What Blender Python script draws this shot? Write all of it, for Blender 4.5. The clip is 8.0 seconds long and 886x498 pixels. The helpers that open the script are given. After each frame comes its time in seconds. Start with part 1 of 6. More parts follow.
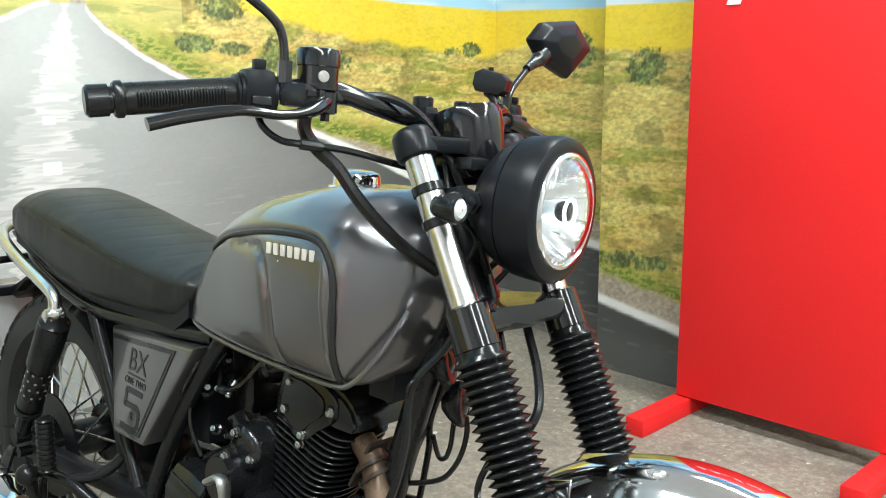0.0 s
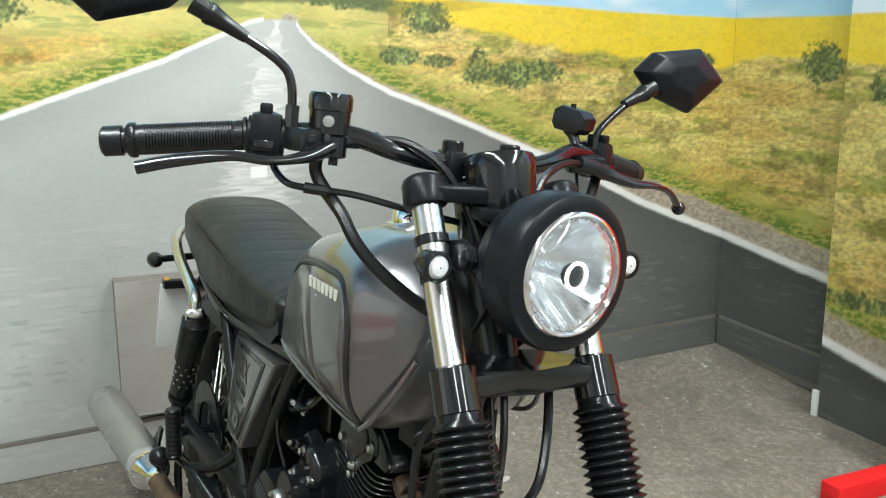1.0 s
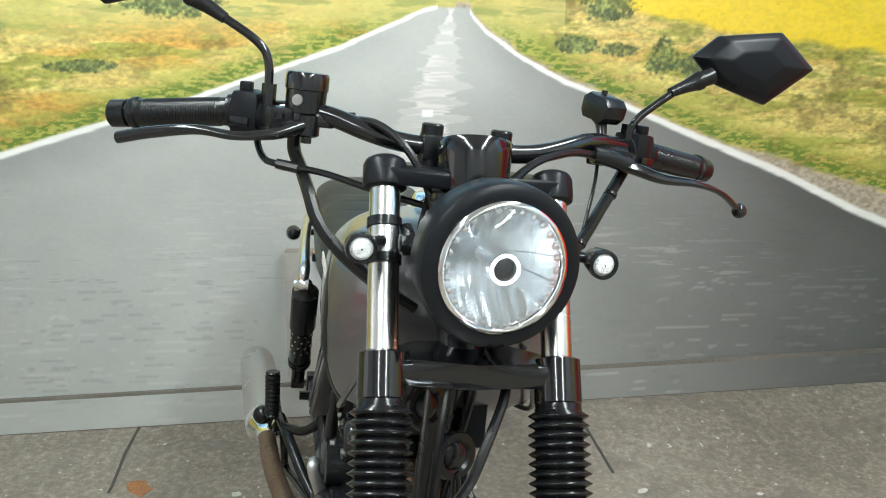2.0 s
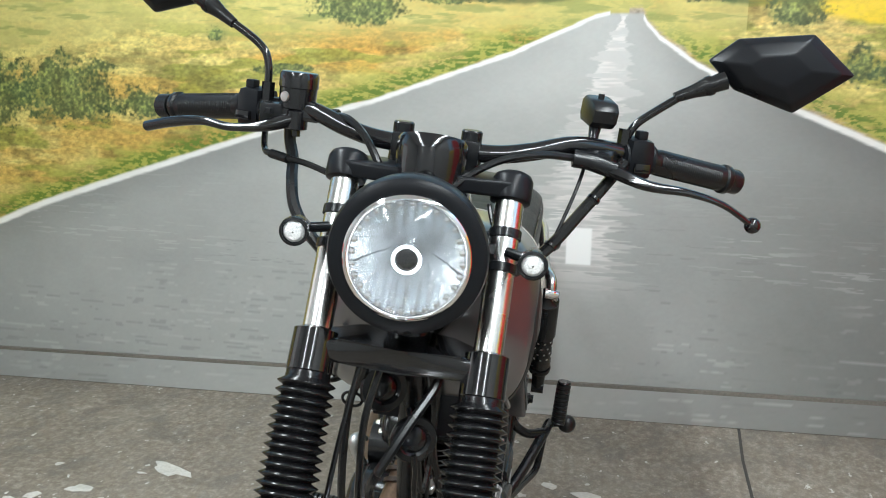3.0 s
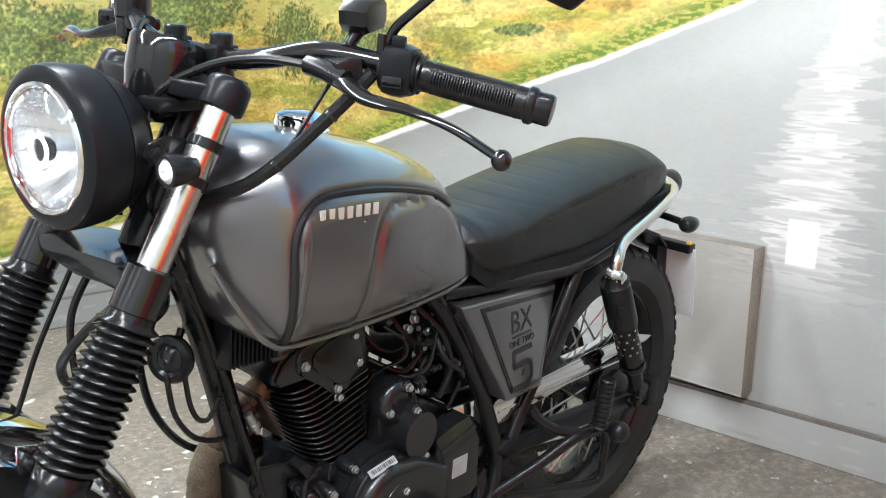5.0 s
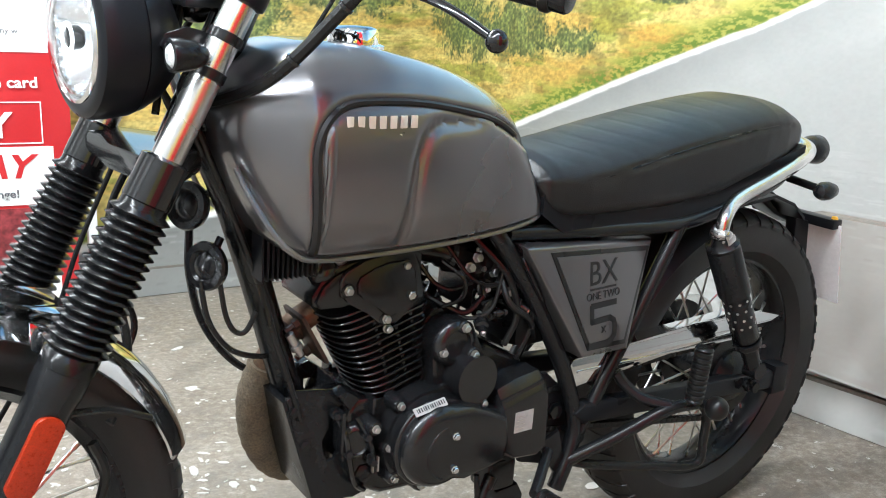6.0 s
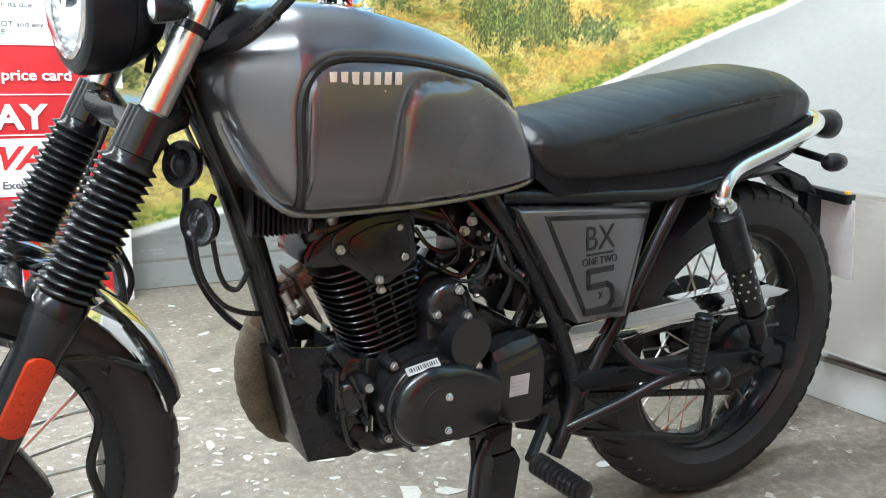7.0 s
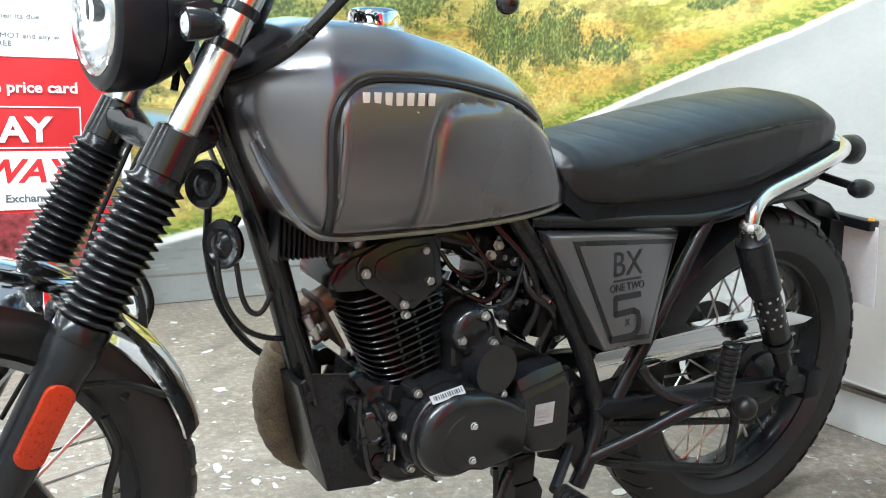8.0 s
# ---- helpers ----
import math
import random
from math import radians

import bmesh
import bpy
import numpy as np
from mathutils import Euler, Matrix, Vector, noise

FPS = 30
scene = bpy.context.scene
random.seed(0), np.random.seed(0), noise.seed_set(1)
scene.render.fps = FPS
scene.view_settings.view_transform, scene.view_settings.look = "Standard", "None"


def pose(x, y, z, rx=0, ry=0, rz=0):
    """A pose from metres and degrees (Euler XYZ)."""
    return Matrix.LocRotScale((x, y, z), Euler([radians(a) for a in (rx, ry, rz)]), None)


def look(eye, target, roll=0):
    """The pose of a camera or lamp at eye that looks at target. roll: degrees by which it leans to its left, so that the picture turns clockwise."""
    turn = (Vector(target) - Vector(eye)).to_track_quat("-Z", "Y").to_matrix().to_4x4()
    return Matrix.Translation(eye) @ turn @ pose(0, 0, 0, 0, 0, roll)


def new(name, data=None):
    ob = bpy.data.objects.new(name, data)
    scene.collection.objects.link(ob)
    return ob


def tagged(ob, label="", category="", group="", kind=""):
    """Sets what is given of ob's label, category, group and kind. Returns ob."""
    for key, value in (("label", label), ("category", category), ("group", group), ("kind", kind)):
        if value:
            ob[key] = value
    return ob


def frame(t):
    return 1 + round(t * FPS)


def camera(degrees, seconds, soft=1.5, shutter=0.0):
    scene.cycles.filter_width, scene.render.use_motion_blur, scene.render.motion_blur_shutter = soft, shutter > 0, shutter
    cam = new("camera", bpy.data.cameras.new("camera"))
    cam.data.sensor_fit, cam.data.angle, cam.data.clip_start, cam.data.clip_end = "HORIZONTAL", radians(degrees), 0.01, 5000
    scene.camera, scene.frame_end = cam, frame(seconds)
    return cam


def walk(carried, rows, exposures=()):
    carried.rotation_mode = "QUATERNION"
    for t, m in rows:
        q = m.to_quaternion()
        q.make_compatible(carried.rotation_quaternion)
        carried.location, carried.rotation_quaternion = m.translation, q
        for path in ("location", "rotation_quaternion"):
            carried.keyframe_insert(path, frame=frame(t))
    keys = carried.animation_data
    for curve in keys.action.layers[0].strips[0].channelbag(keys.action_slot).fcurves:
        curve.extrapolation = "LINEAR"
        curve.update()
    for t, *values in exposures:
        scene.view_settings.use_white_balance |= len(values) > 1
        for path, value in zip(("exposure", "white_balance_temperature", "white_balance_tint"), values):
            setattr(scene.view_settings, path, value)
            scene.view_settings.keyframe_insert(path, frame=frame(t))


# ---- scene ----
cam = camera(52.2, 8.0, soft=1.0)
EXPOSURES = [(0.0, 0.17, 6400, 1), (0.5, -0.14, 6450, 1), (1.0, -0.15, 6400, 1), (1.7, -0.14, 6400, 1), (3.0, -0.29, 6300, 5),
             (4.2, -0.22, 6250, 8), (5.3, 0.4, 6250, 9), (5.5, 0.4, 6250, 9), (7.0, 0.46, 6050, 5), (8.0, 0.5, 6050, 5)]
PATH = [
    (0, (1.142, -0.823, 1.051), (-0.269, 0.535, 0.649), -0.5),
    (0.5, (1.188, -0.658, 1.082), (-0.428, 0.449, 0.679), -0.4),
    (0.8, (1.242, -0.563, 1.097), (-0.477, 0.376, 0.693), -0.1),
    (1, (1.283, -0.511, 1.106), (-0.498, 0.299, 0.693), -0.0),
    (1.3, (1.328, -0.428, 1.106), (-0.519, 0.216, 0.69), 0.1),
    (1.5, (1.343, -0.359, 1.101), (-0.536, 0.179, 0.678), 0.2),
    (1.7, (1.348, -0.278, 1.094), (-0.563, 0.128, 0.666), 0.3),
    (2.8, (1.397, 0.177, 1.094), (-0.53, -0.157, 0.675), 0.5),
    (3, (1.383, 0.251, 1.089), (-0.519, -0.206, 0.672), 0.6),
    (3.5, (1.284, 0.471, 1.071), (-0.515, -0.294, 0.647), 0.7),
    (4, (1.152, 0.668, 1.047), (-0.546, -0.3, 0.623), 1.0),
    (4.2, (1.1, 0.753, 1.052), (-0.523, -0.332, 0.618), 1.2),
    (5.3, (0.749, 0.969, 0.946), (-0.493, -0.539, 0.521), 0.7),
    (5.5, (0.705, 0.981, 0.918), (-0.448, -0.597, 0.496), 0.7),
    (5.6, (0.694, 0.989, 0.905), (-0.425, -0.614, 0.484), 0.8),
    (6, (0.652, 1.034, 0.872), (-0.347, -0.647, 0.454), 1.4),
    (6.5, (0.614, 1.081, 0.83), (-0.305, -0.648, 0.426), 1.4),
    (6.8, (0.601, 1.094, 0.814), (-0.311, -0.641, 0.416), 0.9),
    (7, (0.6, 1.096, 0.814), (-0.311, -0.639, 0.412), 0.8),
    (7.5, (0.598, 1.09, 0.808), (-0.308, -0.652, 0.433), 1.3),
    (8, (0.625, 1.046, 0.819), (-0.301, -0.688, 0.451), 1.6),
]
walk(cam, [(t, look(eye, target, roll)) for t, eye, target, roll in PATH], EXPOSURES)

# ---- light ----
world = bpy.data.worlds.new("world")
scene.world = world
world.use_nodes = True
world.node_tree.nodes["Background"].inputs[0].default_value = (0.9, 0.95, 1.0, 1)
world.node_tree.nodes["Background"].inputs[1].default_value = 0.05


def area_lamp(x, y, z, sx, sy, watts, colour=(0.955, 1.0, 1.035)):
    data = bpy.data.lights.new("ceiling_lamp", "AREA")
    data.shape, data.size, data.size_y, data.energy, data.color = "RECTANGLE", sx, sy, watts, colour
    ob = new("ceiling_lamp", data)
    ob.matrix_world = pose(x, y, z)
    return ob


LX, LY = 1.2, 0.16
LAMPS = [(0.45, -1.0, 46), (0.45, 1.0, 28), (1.8, -1.0, 33), (1.8, 1.0, 62), (3.1, -0.9, 24), (3.1, 0.9, 27)]
for lx, ly, watts in LAMPS:
    area_lamp(lx, ly, 2.535, LX, LY, watts)


# ---- materials ----
def material(name, colour, rough=0.5, metal=0.0, vary=0.12, scale=8.0, fine=140.0, bump=0.1, depth=0.0006, coat=0.0, spec=0.5):
    """A surface with variation at two scales and a fine relief."""
    m = bpy.data.materials.new(name)
    m.use_nodes = True
    nt, b = m.node_tree, m.node_tree.nodes["Principled BSDF"]
    co = nt.nodes.new("ShaderNodeTexCoord")
    n1, n2 = nt.nodes.new("ShaderNodeTexNoise"), nt.nodes.new("ShaderNodeTexNoise")
    n1.inputs["Scale"].default_value, n1.inputs["Detail"].default_value = scale, 5
    n2.inputs["Scale"].default_value, n2.inputs["Detail"].default_value = fine, 3
    add = nt.nodes.new("ShaderNodeMath")
    add.operation = "ADD"
    ramp = nt.nodes.new("ShaderNodeMapRange")
    ramp.inputs[1].default_value, ramp.inputs[2].default_value = 0.6, 1.4
    ramp.inputs[3].default_value, ramp.inputs[4].default_value = 1 - vary, 1 + vary
    mul = nt.nodes.new("ShaderNodeVectorMath")
    mul.operation = "SCALE"
    mul.inputs[0].default_value = colour
    for n in (n1, n2):
        nt.links.new(co.outputs["Object"], n.inputs["Vector"])
    nt.links.new(n1.outputs["Fac"], add.inputs[0])
    nt.links.new(n2.outputs["Fac"], add.inputs[1])
    nt.links.new(add.outputs[0], ramp.inputs[0])
    nt.links.new(ramp.outputs[0], mul.inputs["Scale"])
    nt.links.new(mul.outputs[0], b.inputs["Base Color"])
    rr = nt.nodes.new("ShaderNodeMapRange")
    rr.inputs[1].default_value, rr.inputs[2].default_value = 0.3, 0.7
    rr.inputs[3].default_value, rr.inputs[4].default_value = max(0.02, rough * 0.8), min(1, rough * 1.2)
    nt.links.new(n1.outputs["Fac"], rr.inputs[0])
    nt.links.new(rr.outputs[0], b.inputs["Roughness"])
    b.inputs["Metallic"].default_value = metal
    b.inputs["Coat Weight"].default_value = coat
    b.inputs["Coat Roughness"].default_value = 0.05
    b.inputs["Specular IOR Level"].default_value = spec
    if bump:
        bp = nt.nodes.new("ShaderNodeBump")
        bp.inputs["Strength"].default_value, bp.inputs["Distance"].default_value = bump, depth
        nt.links.new(n2.outputs["Fac"], bp.inputs["Height"])
        nt.links.new(bp.outputs[0], b.inputs["Normal"])
    return m


BLACK = material("black_gloss_paint", (0.007, 0.007, 0.008), 0.13, bump=0.02, coat=0.3)
SATIN = material("black_satin_paint", (0.0095, 0.0102, 0.0116), 0.24, bump=0.05, spec=0.34)
MATT = material("black_matt_plastic", (0.0085, 0.0092, 0.0112), 0.33, bump=0.10, fine=420, spec=0.18)
RUBBER = material("black_rubber", (0.008, 0.008, 0.0085), 0.28, bump=0.10, fine=260, spec=0.35)
TYRE = material("tyre_rubber", (0.011, 0.011, 0.0115), 0.5, vary=0.3, bump=0.25, fine=180)
GAITER = material("gaiter_rubber", (0.0062, 0.0063, 0.0070), 0.20, bump=0.08, spec=0.32)
CHROME = material("chrome", (0.82, 0.82, 0.83), 0.07, 1.0, vary=0.04, bump=0.0)
BOWL = material("satin_reflector", (0.80, 0.83, 0.86), 0.21, 1.0, vary=0.05, bump=0.0)
POLISHED = material("worn_chrome", (0.70, 0.69, 0.68), 0.24, 1.0, vary=0.08, bump=0.03)
STEEL = material("brushed_steel", (0.55, 0.54, 0.52), 0.3, 1.0, vary=0.12, bump=0.1, fine=300)
ALU = material("cast_aluminium", (0.5, 0.5, 0.5), 0.42, 1.0, vary=0.15, bump=0.3, fine=260)
TANK = material("gunmetal_paint", (0.145, 0.142, 0.148), 0.30, 0.75, vary=0.05, scale=3, fine=1500, bump=0.04, coat=1.0)
TANK_DARK = material("dark_gunmetal_paint", (0.012, 0.012, 0.013), 0.3, 0.4, vary=0.05, fine=1500, bump=0.04, coat=0.6)
VINYL = material("seat_vinyl", (0.0118, 0.0120, 0.0126), 0.38, vary=0.2, bump=0.5, fine=520, depth=0.0008, spec=0.34)
ENGINE = material("black_engine_paint", (0.0095, 0.0100, 0.0112), 0.20, vary=0.25, bump=0.16, fine=320, spec=0.55)
WRAP = material("exhaust_wrap_cloth", (0.112, 0.088, 0.058), 0.85, vary=0.7, scale=28, fine=320, bump=0.9, depth=0.002)
SCALE = material("dark_scaled_steel", (0.052, 0.036, 0.028), 0.5, 0.3, vary=0.5, scale=40, bump=0.6)
RUST = material("heat_stained_steel", (0.15, 0.098, 0.066), 0.45, 0.6, vary=0.5, scale=30, bump=0.4)
ORANGE = material("orange_reflector", (0.34, 0.024, 0.004), 0.32, vary=0.35, scale=300, bump=0.8, fine=700, coat=0.15, spec=0.3)
AMBER = material("yellow_bolt", (0.8, 0.45, 0.05), 0.4)
WHITE = material("white_print", (0.8, 0.8, 0.78), 0.4, vary=0.04, bump=0.0)
# print and lettering, and the painted shade in the tank groove
DECAL_AND_SHADE = material("dark_decal_and_shade", (0.012, 0.012, 0.013), 0.35, vary=0.05, bump=0.0)
SILVER = material("silver_sticker", (0.42, 0.42, 0.42), 0.4, 0.2, vary=0.15, scale=60, bump=0.1)
PAPER = material("white_sticker", (0.75, 0.75, 0.75), 0.45, vary=0.08, bump=0.05)
RED = material("red_painted_board", (0.74, 0.018, 0.020), 0.5, vary=0.05, scale=2.5, bump=0.08, spec=0.25)
RED_FLAT = material("red_print", (0.50, 0.018, 0.022), 0.45, vary=0.05, bump=0.0)
WALL = material("wall_plaster", (0.34, 0.34, 0.33), 0.8, vary=0.1, scale=3, bump=0.2)
CEIL = material("ceiling_paint", (0.76, 0.76, 0.75), 0.85, vary=0.06, scale=2, bump=0.1)
BRASS = material("gilt_print", (0.85, 0.82, 0.74), 0.35, 0.3, vary=0.05, bump=0.0)


def glass(name, colour=(1, 1, 1), rough=0.02):
    m = bpy.data.materials.new(name)
    m.use_nodes = True
    b = m.node_tree.nodes["Principled BSDF"]
    b.inputs["Base Color"].default_value = (*colour, 1)
    b.inputs["Transmission Weight"].default_value = 1
    b.inputs["Roughness"].default_value = rough
    b.inputs["IOR"].default_value = 1.45
    return m


def glowing(name, colour, strength):
    m = bpy.data.materials.new(name)
    m.use_nodes = True
    b = m.node_tree.nodes["Principled BSDF"]
    b.inputs["Emission Color"].default_value = (*colour, 1)
    b.inputs["Emission Strength"].default_value = strength
    b.inputs["Base Color"].default_value = (*colour, 1)
    return m


GLASS = glass("clear_lens")
CLEAR = material("clear_faceted_lens", (0.88, 0.89, 0.9), 0.2, 0.35, vary=0.25, scale=160, bump=0.8, fine=500, depth=0.002)
HALO = glowing("lit_led_ring", (0.93, 0.97, 1.0), 4.0)
DIFFUSER = glowing("lit_diffuser", (1.0, 0.97, 0.93), 6.0)


def concrete():
    m = bpy.data.materials.new("worn_concrete")
    m.use_nodes = True
    nt, b = m.node_tree, m.node_tree.nodes["Principled BSDF"]
    co = nt.nodes.new("ShaderNodeTexCoord")

    def tex(scale, detail, rough=0.6):
        n = nt.nodes.new("ShaderNodeTexNoise")
        n.inputs["Scale"].default_value, n.inputs["Detail"].default_value, n.inputs["Roughness"].default_value = scale, detail, rough
        nt.links.new(co.outputs["Object"], n.inputs["Vector"])
        return n

    def ramp(source, stops):
        r = nt.nodes.new("ShaderNodeValToRGB")
        while len(r.color_ramp.elements) < len(stops):
            r.color_ramp.elements.new(0.5)
        for e, (p, c) in zip(r.color_ramp.elements, stops):
            e.position, e.color = p, (*c, 1)
        nt.links.new(source, r.inputs[0])
        return r

    def mix(a, b2, fac):
        n = nt.nodes.new("ShaderNodeMix")
        n.data_type = "RGBA"
        nt.links.new(fac, n.inputs[0])
        nt.links.new(a, n.inputs[6])
        nt.links.new(b2, n.inputs[7])
        return n.outputs[2]

    big, mid, fine, speck = tex(1.3, 4), tex(9, 6, 0.65), tex(48, 8, 0.8), tex(34, 5, 0.65)
    base = ramp(big.outputs[0], [(0.3, (0.150, 0.118, 0.086)), (0.5, (0.235, 0.198, 0.155)), (0.72, (0.36, 0.318, 0.26))])
    grain = ramp(fine.outputs[0], [(0.34, (0.085, 0.07, 0.053)), (0.5, (0.215, 0.186, 0.15)), (0.66, (0.50, 0.46, 0.40))])
    half = nt.nodes.new("ShaderNodeValue")
    half.outputs[0].default_value = 0.52
    c = mix(base.outputs[0], grain.outputs[0], half.outputs[0])
    dark = ramp(mid.outputs[0], [(0.36, (1, 1, 1)), (0.5, (0, 0, 0))])
    stain = nt.nodes.new("ShaderNodeRGB")
    stain.outputs[0].default_value = (0.13, 0.115, 0.10, 1)
    fade = nt.nodes.new("ShaderNodeMath")
    fade.operation = "MULTIPLY"
    fade.inputs[1].default_value = 0.6
    nt.links.new(dark.outputs[0], fade.inputs[0])
    c = mix(c, stain.outputs[0], fade.outputs[0])
    chips = ramp(speck.outputs[0], [(0.648, (0, 0, 0)), (0.68, (0.85, 0.85, 0.85))])
    pale = nt.nodes.new("ShaderNodeRGB")
    pale.outputs[0].default_value = (0.62, 0.60, 0.56, 1)
    c = mix(c, pale.outputs[0], chips.outputs[0])
    nt.links.new(c, b.inputs["Base Color"])
    rg = ramp(mid.outputs[0], [(0.3, (0.42,) * 3), (0.7, (0.8,) * 3)])
    nt.links.new(rg.outputs[0], b.inputs["Roughness"])
    bp = nt.nodes.new("ShaderNodeBump")
    bp.inputs["Strength"].default_value, bp.inputs["Distance"].default_value = 0.8, 0.004
    nt.links.new(fine.outputs[0], bp.inputs["Height"])
    nt.links.new(bp.outputs[0], b.inputs["Normal"])
    return m


CONCRETE = concrete()


def printed():
    """Printed vinyl that carries its picture in a colour attribute."""
    m = bpy.data.materials.new("printed_vinyl")
    m.use_nodes = True
    nt, b = m.node_tree, m.node_tree.nodes["Principled BSDF"]
    at = nt.nodes.new("ShaderNodeAttribute")
    at.attribute_name = "print"
    nt.links.new(at.outputs["Color"], b.inputs["Base Color"])
    co, n = nt.nodes.new("ShaderNodeTexCoord"), nt.nodes.new("ShaderNodeTexNoise")
    n.inputs["Scale"].default_value, n.inputs["Detail"].default_value = 6, 3
    nt.links.new(co.outputs["Object"], n.inputs["Vector"])
    r = nt.nodes.new("ShaderNodeMapRange")
    r.inputs[3].default_value, r.inputs[4].default_value = 0.42, 0.62
    nt.links.new(n.outputs["Fac"], r.inputs[0])
    nt.links.new(r.outputs[0], b.inputs["Roughness"])
    bp = nt.nodes.new("ShaderNodeBump")
    bp.inputs["Strength"].default_value, bp.inputs["Distance"].default_value = 0.25, 0.004
    nt.links.new(n.outputs["Fac"], bp.inputs["Height"])
    nt.links.new(bp.outputs[0], b.inputs["Normal"])
    return m


PRINT = printed()


# ---- mesh helpers ----
def finish(name, bm, mat, angle=38):
    bmesh.ops.recalc_face_normals(bm, faces=bm.faces[:])
    lim = radians(angle)
    for f in bm.faces:
        f.smooth = True
    for e in bm.edges:
        if len(e.link_faces) == 2 and e.calc_face_angle(0) > lim:
            e.smooth = False
    me = bpy.data.meshes.new(name)
    bm.to_mesh(me)
    bm.free()
    me.materials.append(mat)
    return new(name, me)


def part(name, bm, mat, parent, label="", angle=38):
    ob = finish(name, bm, mat, angle)
    ob.parent = parent
    if label:
        ob["label"] = label
    return ob


def thing(name, label, category, group="", kind=""):
    return tagged(new(name), label, category, group, kind)


def solid(name, bm, mat, label, category="", kind="", group=""):
    return tagged(finish(name, bm, mat), label, category, group, kind)


def box(bm, lo, hi, bevel=0.0, m=None):
    c = [(a + b) / 2 for a, b in zip(lo, hi)]
    s = [abs(b - a) for a, b in zip(lo, hi)]
    mat = Matrix.LocRotScale(c, None, s)
    vs = bmesh.ops.create_cube(bm, size=1, matrix=(m @ mat) if m else mat)["verts"]
    if bevel:
        es = list({e for v in vs for e in v.link_edges})
        bmesh.ops.bevel(bm, geom=es, offset=bevel, segments=2, profile=0.6, affect="EDGES")
    return bm


def basis(axis):
    axis = Vector(axis).normalized()
    side = axis.cross(Vector((0, 0, 1)) if abs(axis.z) < 0.9 else Vector((1, 0, 0))).normalized()
    return axis, side, axis.cross(side)


def rings_to(bm, rings, closed=True, cap=True):
    vr = [[bm.verts.new(p) for p in r] for r in rings]
    n = len(rings[0])
    for a, b in zip(vr, vr[1:]):
        for i in range(n if closed else n - 1):
            bm.faces.new((a[i], a[(i + 1) % n], b[(i + 1) % n], b[i]))
    if cap and closed:
        bm.faces.new(vr[0][::-1])
        bm.faces.new(vr[-1])
    return vr


def lathe(bm, origin, axis, profile, seg=24, cap=True):
    """Turns (distance along the axis, radius) pairs round the axis."""
    a, s, u = basis(axis)
    o = Vector(origin)
    rings = [[o + a * d + (s * math.cos(2 * math.pi * i / seg) + u * math.sin(2 * math.pi * i / seg)) * max(r, 1e-4) for i in range(seg)] for d, r in profile]
    rings_to(bm, rings, cap=cap)
    return bm


def rod(bm, p, q, r, r2=None, seg=12):
    d = Vector(q) - Vector(p)
    return lathe(bm, p, d, [(0, r), (d.length, r if r2 is None else r2)], seg)


def smooth_path(points, per=6):
    """A Catmull-Rom line through the points."""
    P = [Vector(p) for p in points]
    P = [2 * P[0] - P[1]] + P + [2 * P[-1] - P[-2]]
    out = []
    for i in range(1, len(P) - 2):
        for k in range(per):
            t = k / per
            a, b, c, d = P[i - 1:i + 3]
            out.append(0.5 * ((2 * b) + (c - a) * t + (2 * a - 5 * b + 4 * c - d) * t * t + (3 * b - a - 3 * c + d) * t ** 3))
    out.append(P[-2])
    return out


def tube(bm, points, r, seg=10, per=6, flat=1.0):
    """A pipe along a smooth line; r is a radius or a function of the way along, from 0 to 1."""
    path = smooth_path(points, per)
    t0, side, up = basis(path[1] - path[0])
    rings = []
    for i, p in enumerate(path):
        t = (path[min(i + 1, len(path) - 1)] - path[max(i - 1, 0)]).normalized()
        side = (side - t * side.dot(t)).normalized()
        up = t.cross(side)
        rad = r(i / (len(path) - 1)) if callable(r) else r
        rings.append([p + (side * math.cos(2 * math.pi * k / seg) + up * flat * math.sin(2 * math.pi * k / seg)) * rad for k in range(seg)])
    rings_to(bm, rings)
    return bm


def slab(bm, outline, y0, y1, bevel=0.0, axis="y", seg=2):
    """A plate from an outline of (x, z) pairs, between two values of y."""
    def at(p, k):
        return {"y": (p[0], k, p[1]), "x": (k, p[0], p[1]), "z": (p[0], p[1], k)}[axis]
    a, b = [bm.verts.new(at(p, y0)) for p in outline], [bm.verts.new(at(p, y1)) for p in outline]
    n = len(outline)
    fs = [bm.faces.new(a[::-1]), bm.faces.new(b)]
    fs += [bm.faces.new((a[i], a[(i + 1) % n], b[(i + 1) % n], b[i])) for i in range(n)]
    if bevel:
        es = list({e for f in fs[:2] for e in f.edges})
        bmesh.ops.bevel(bm, geom=es, offset=bevel, segments=seg, profile=0.6, affect="EDGES")
    return bm


def ball(bm, c, r, squash=(1, 1, 1), seg=16):
    bmesh.ops.create_uvsphere(bm, u_segments=seg, v_segments=seg // 2 + 2, radius=r, matrix=Matrix.LocRotScale(c, None, squash))
    return bm


def bolt(bm, c, axis, r=0.006, h=0.005):
    lathe(bm, c, axis, [(0, r * 1.25), (0.0012, r * 1.25), (0.0013, r), (h, r), (h + 0.001, r * 0.8)], 6)
    return bm


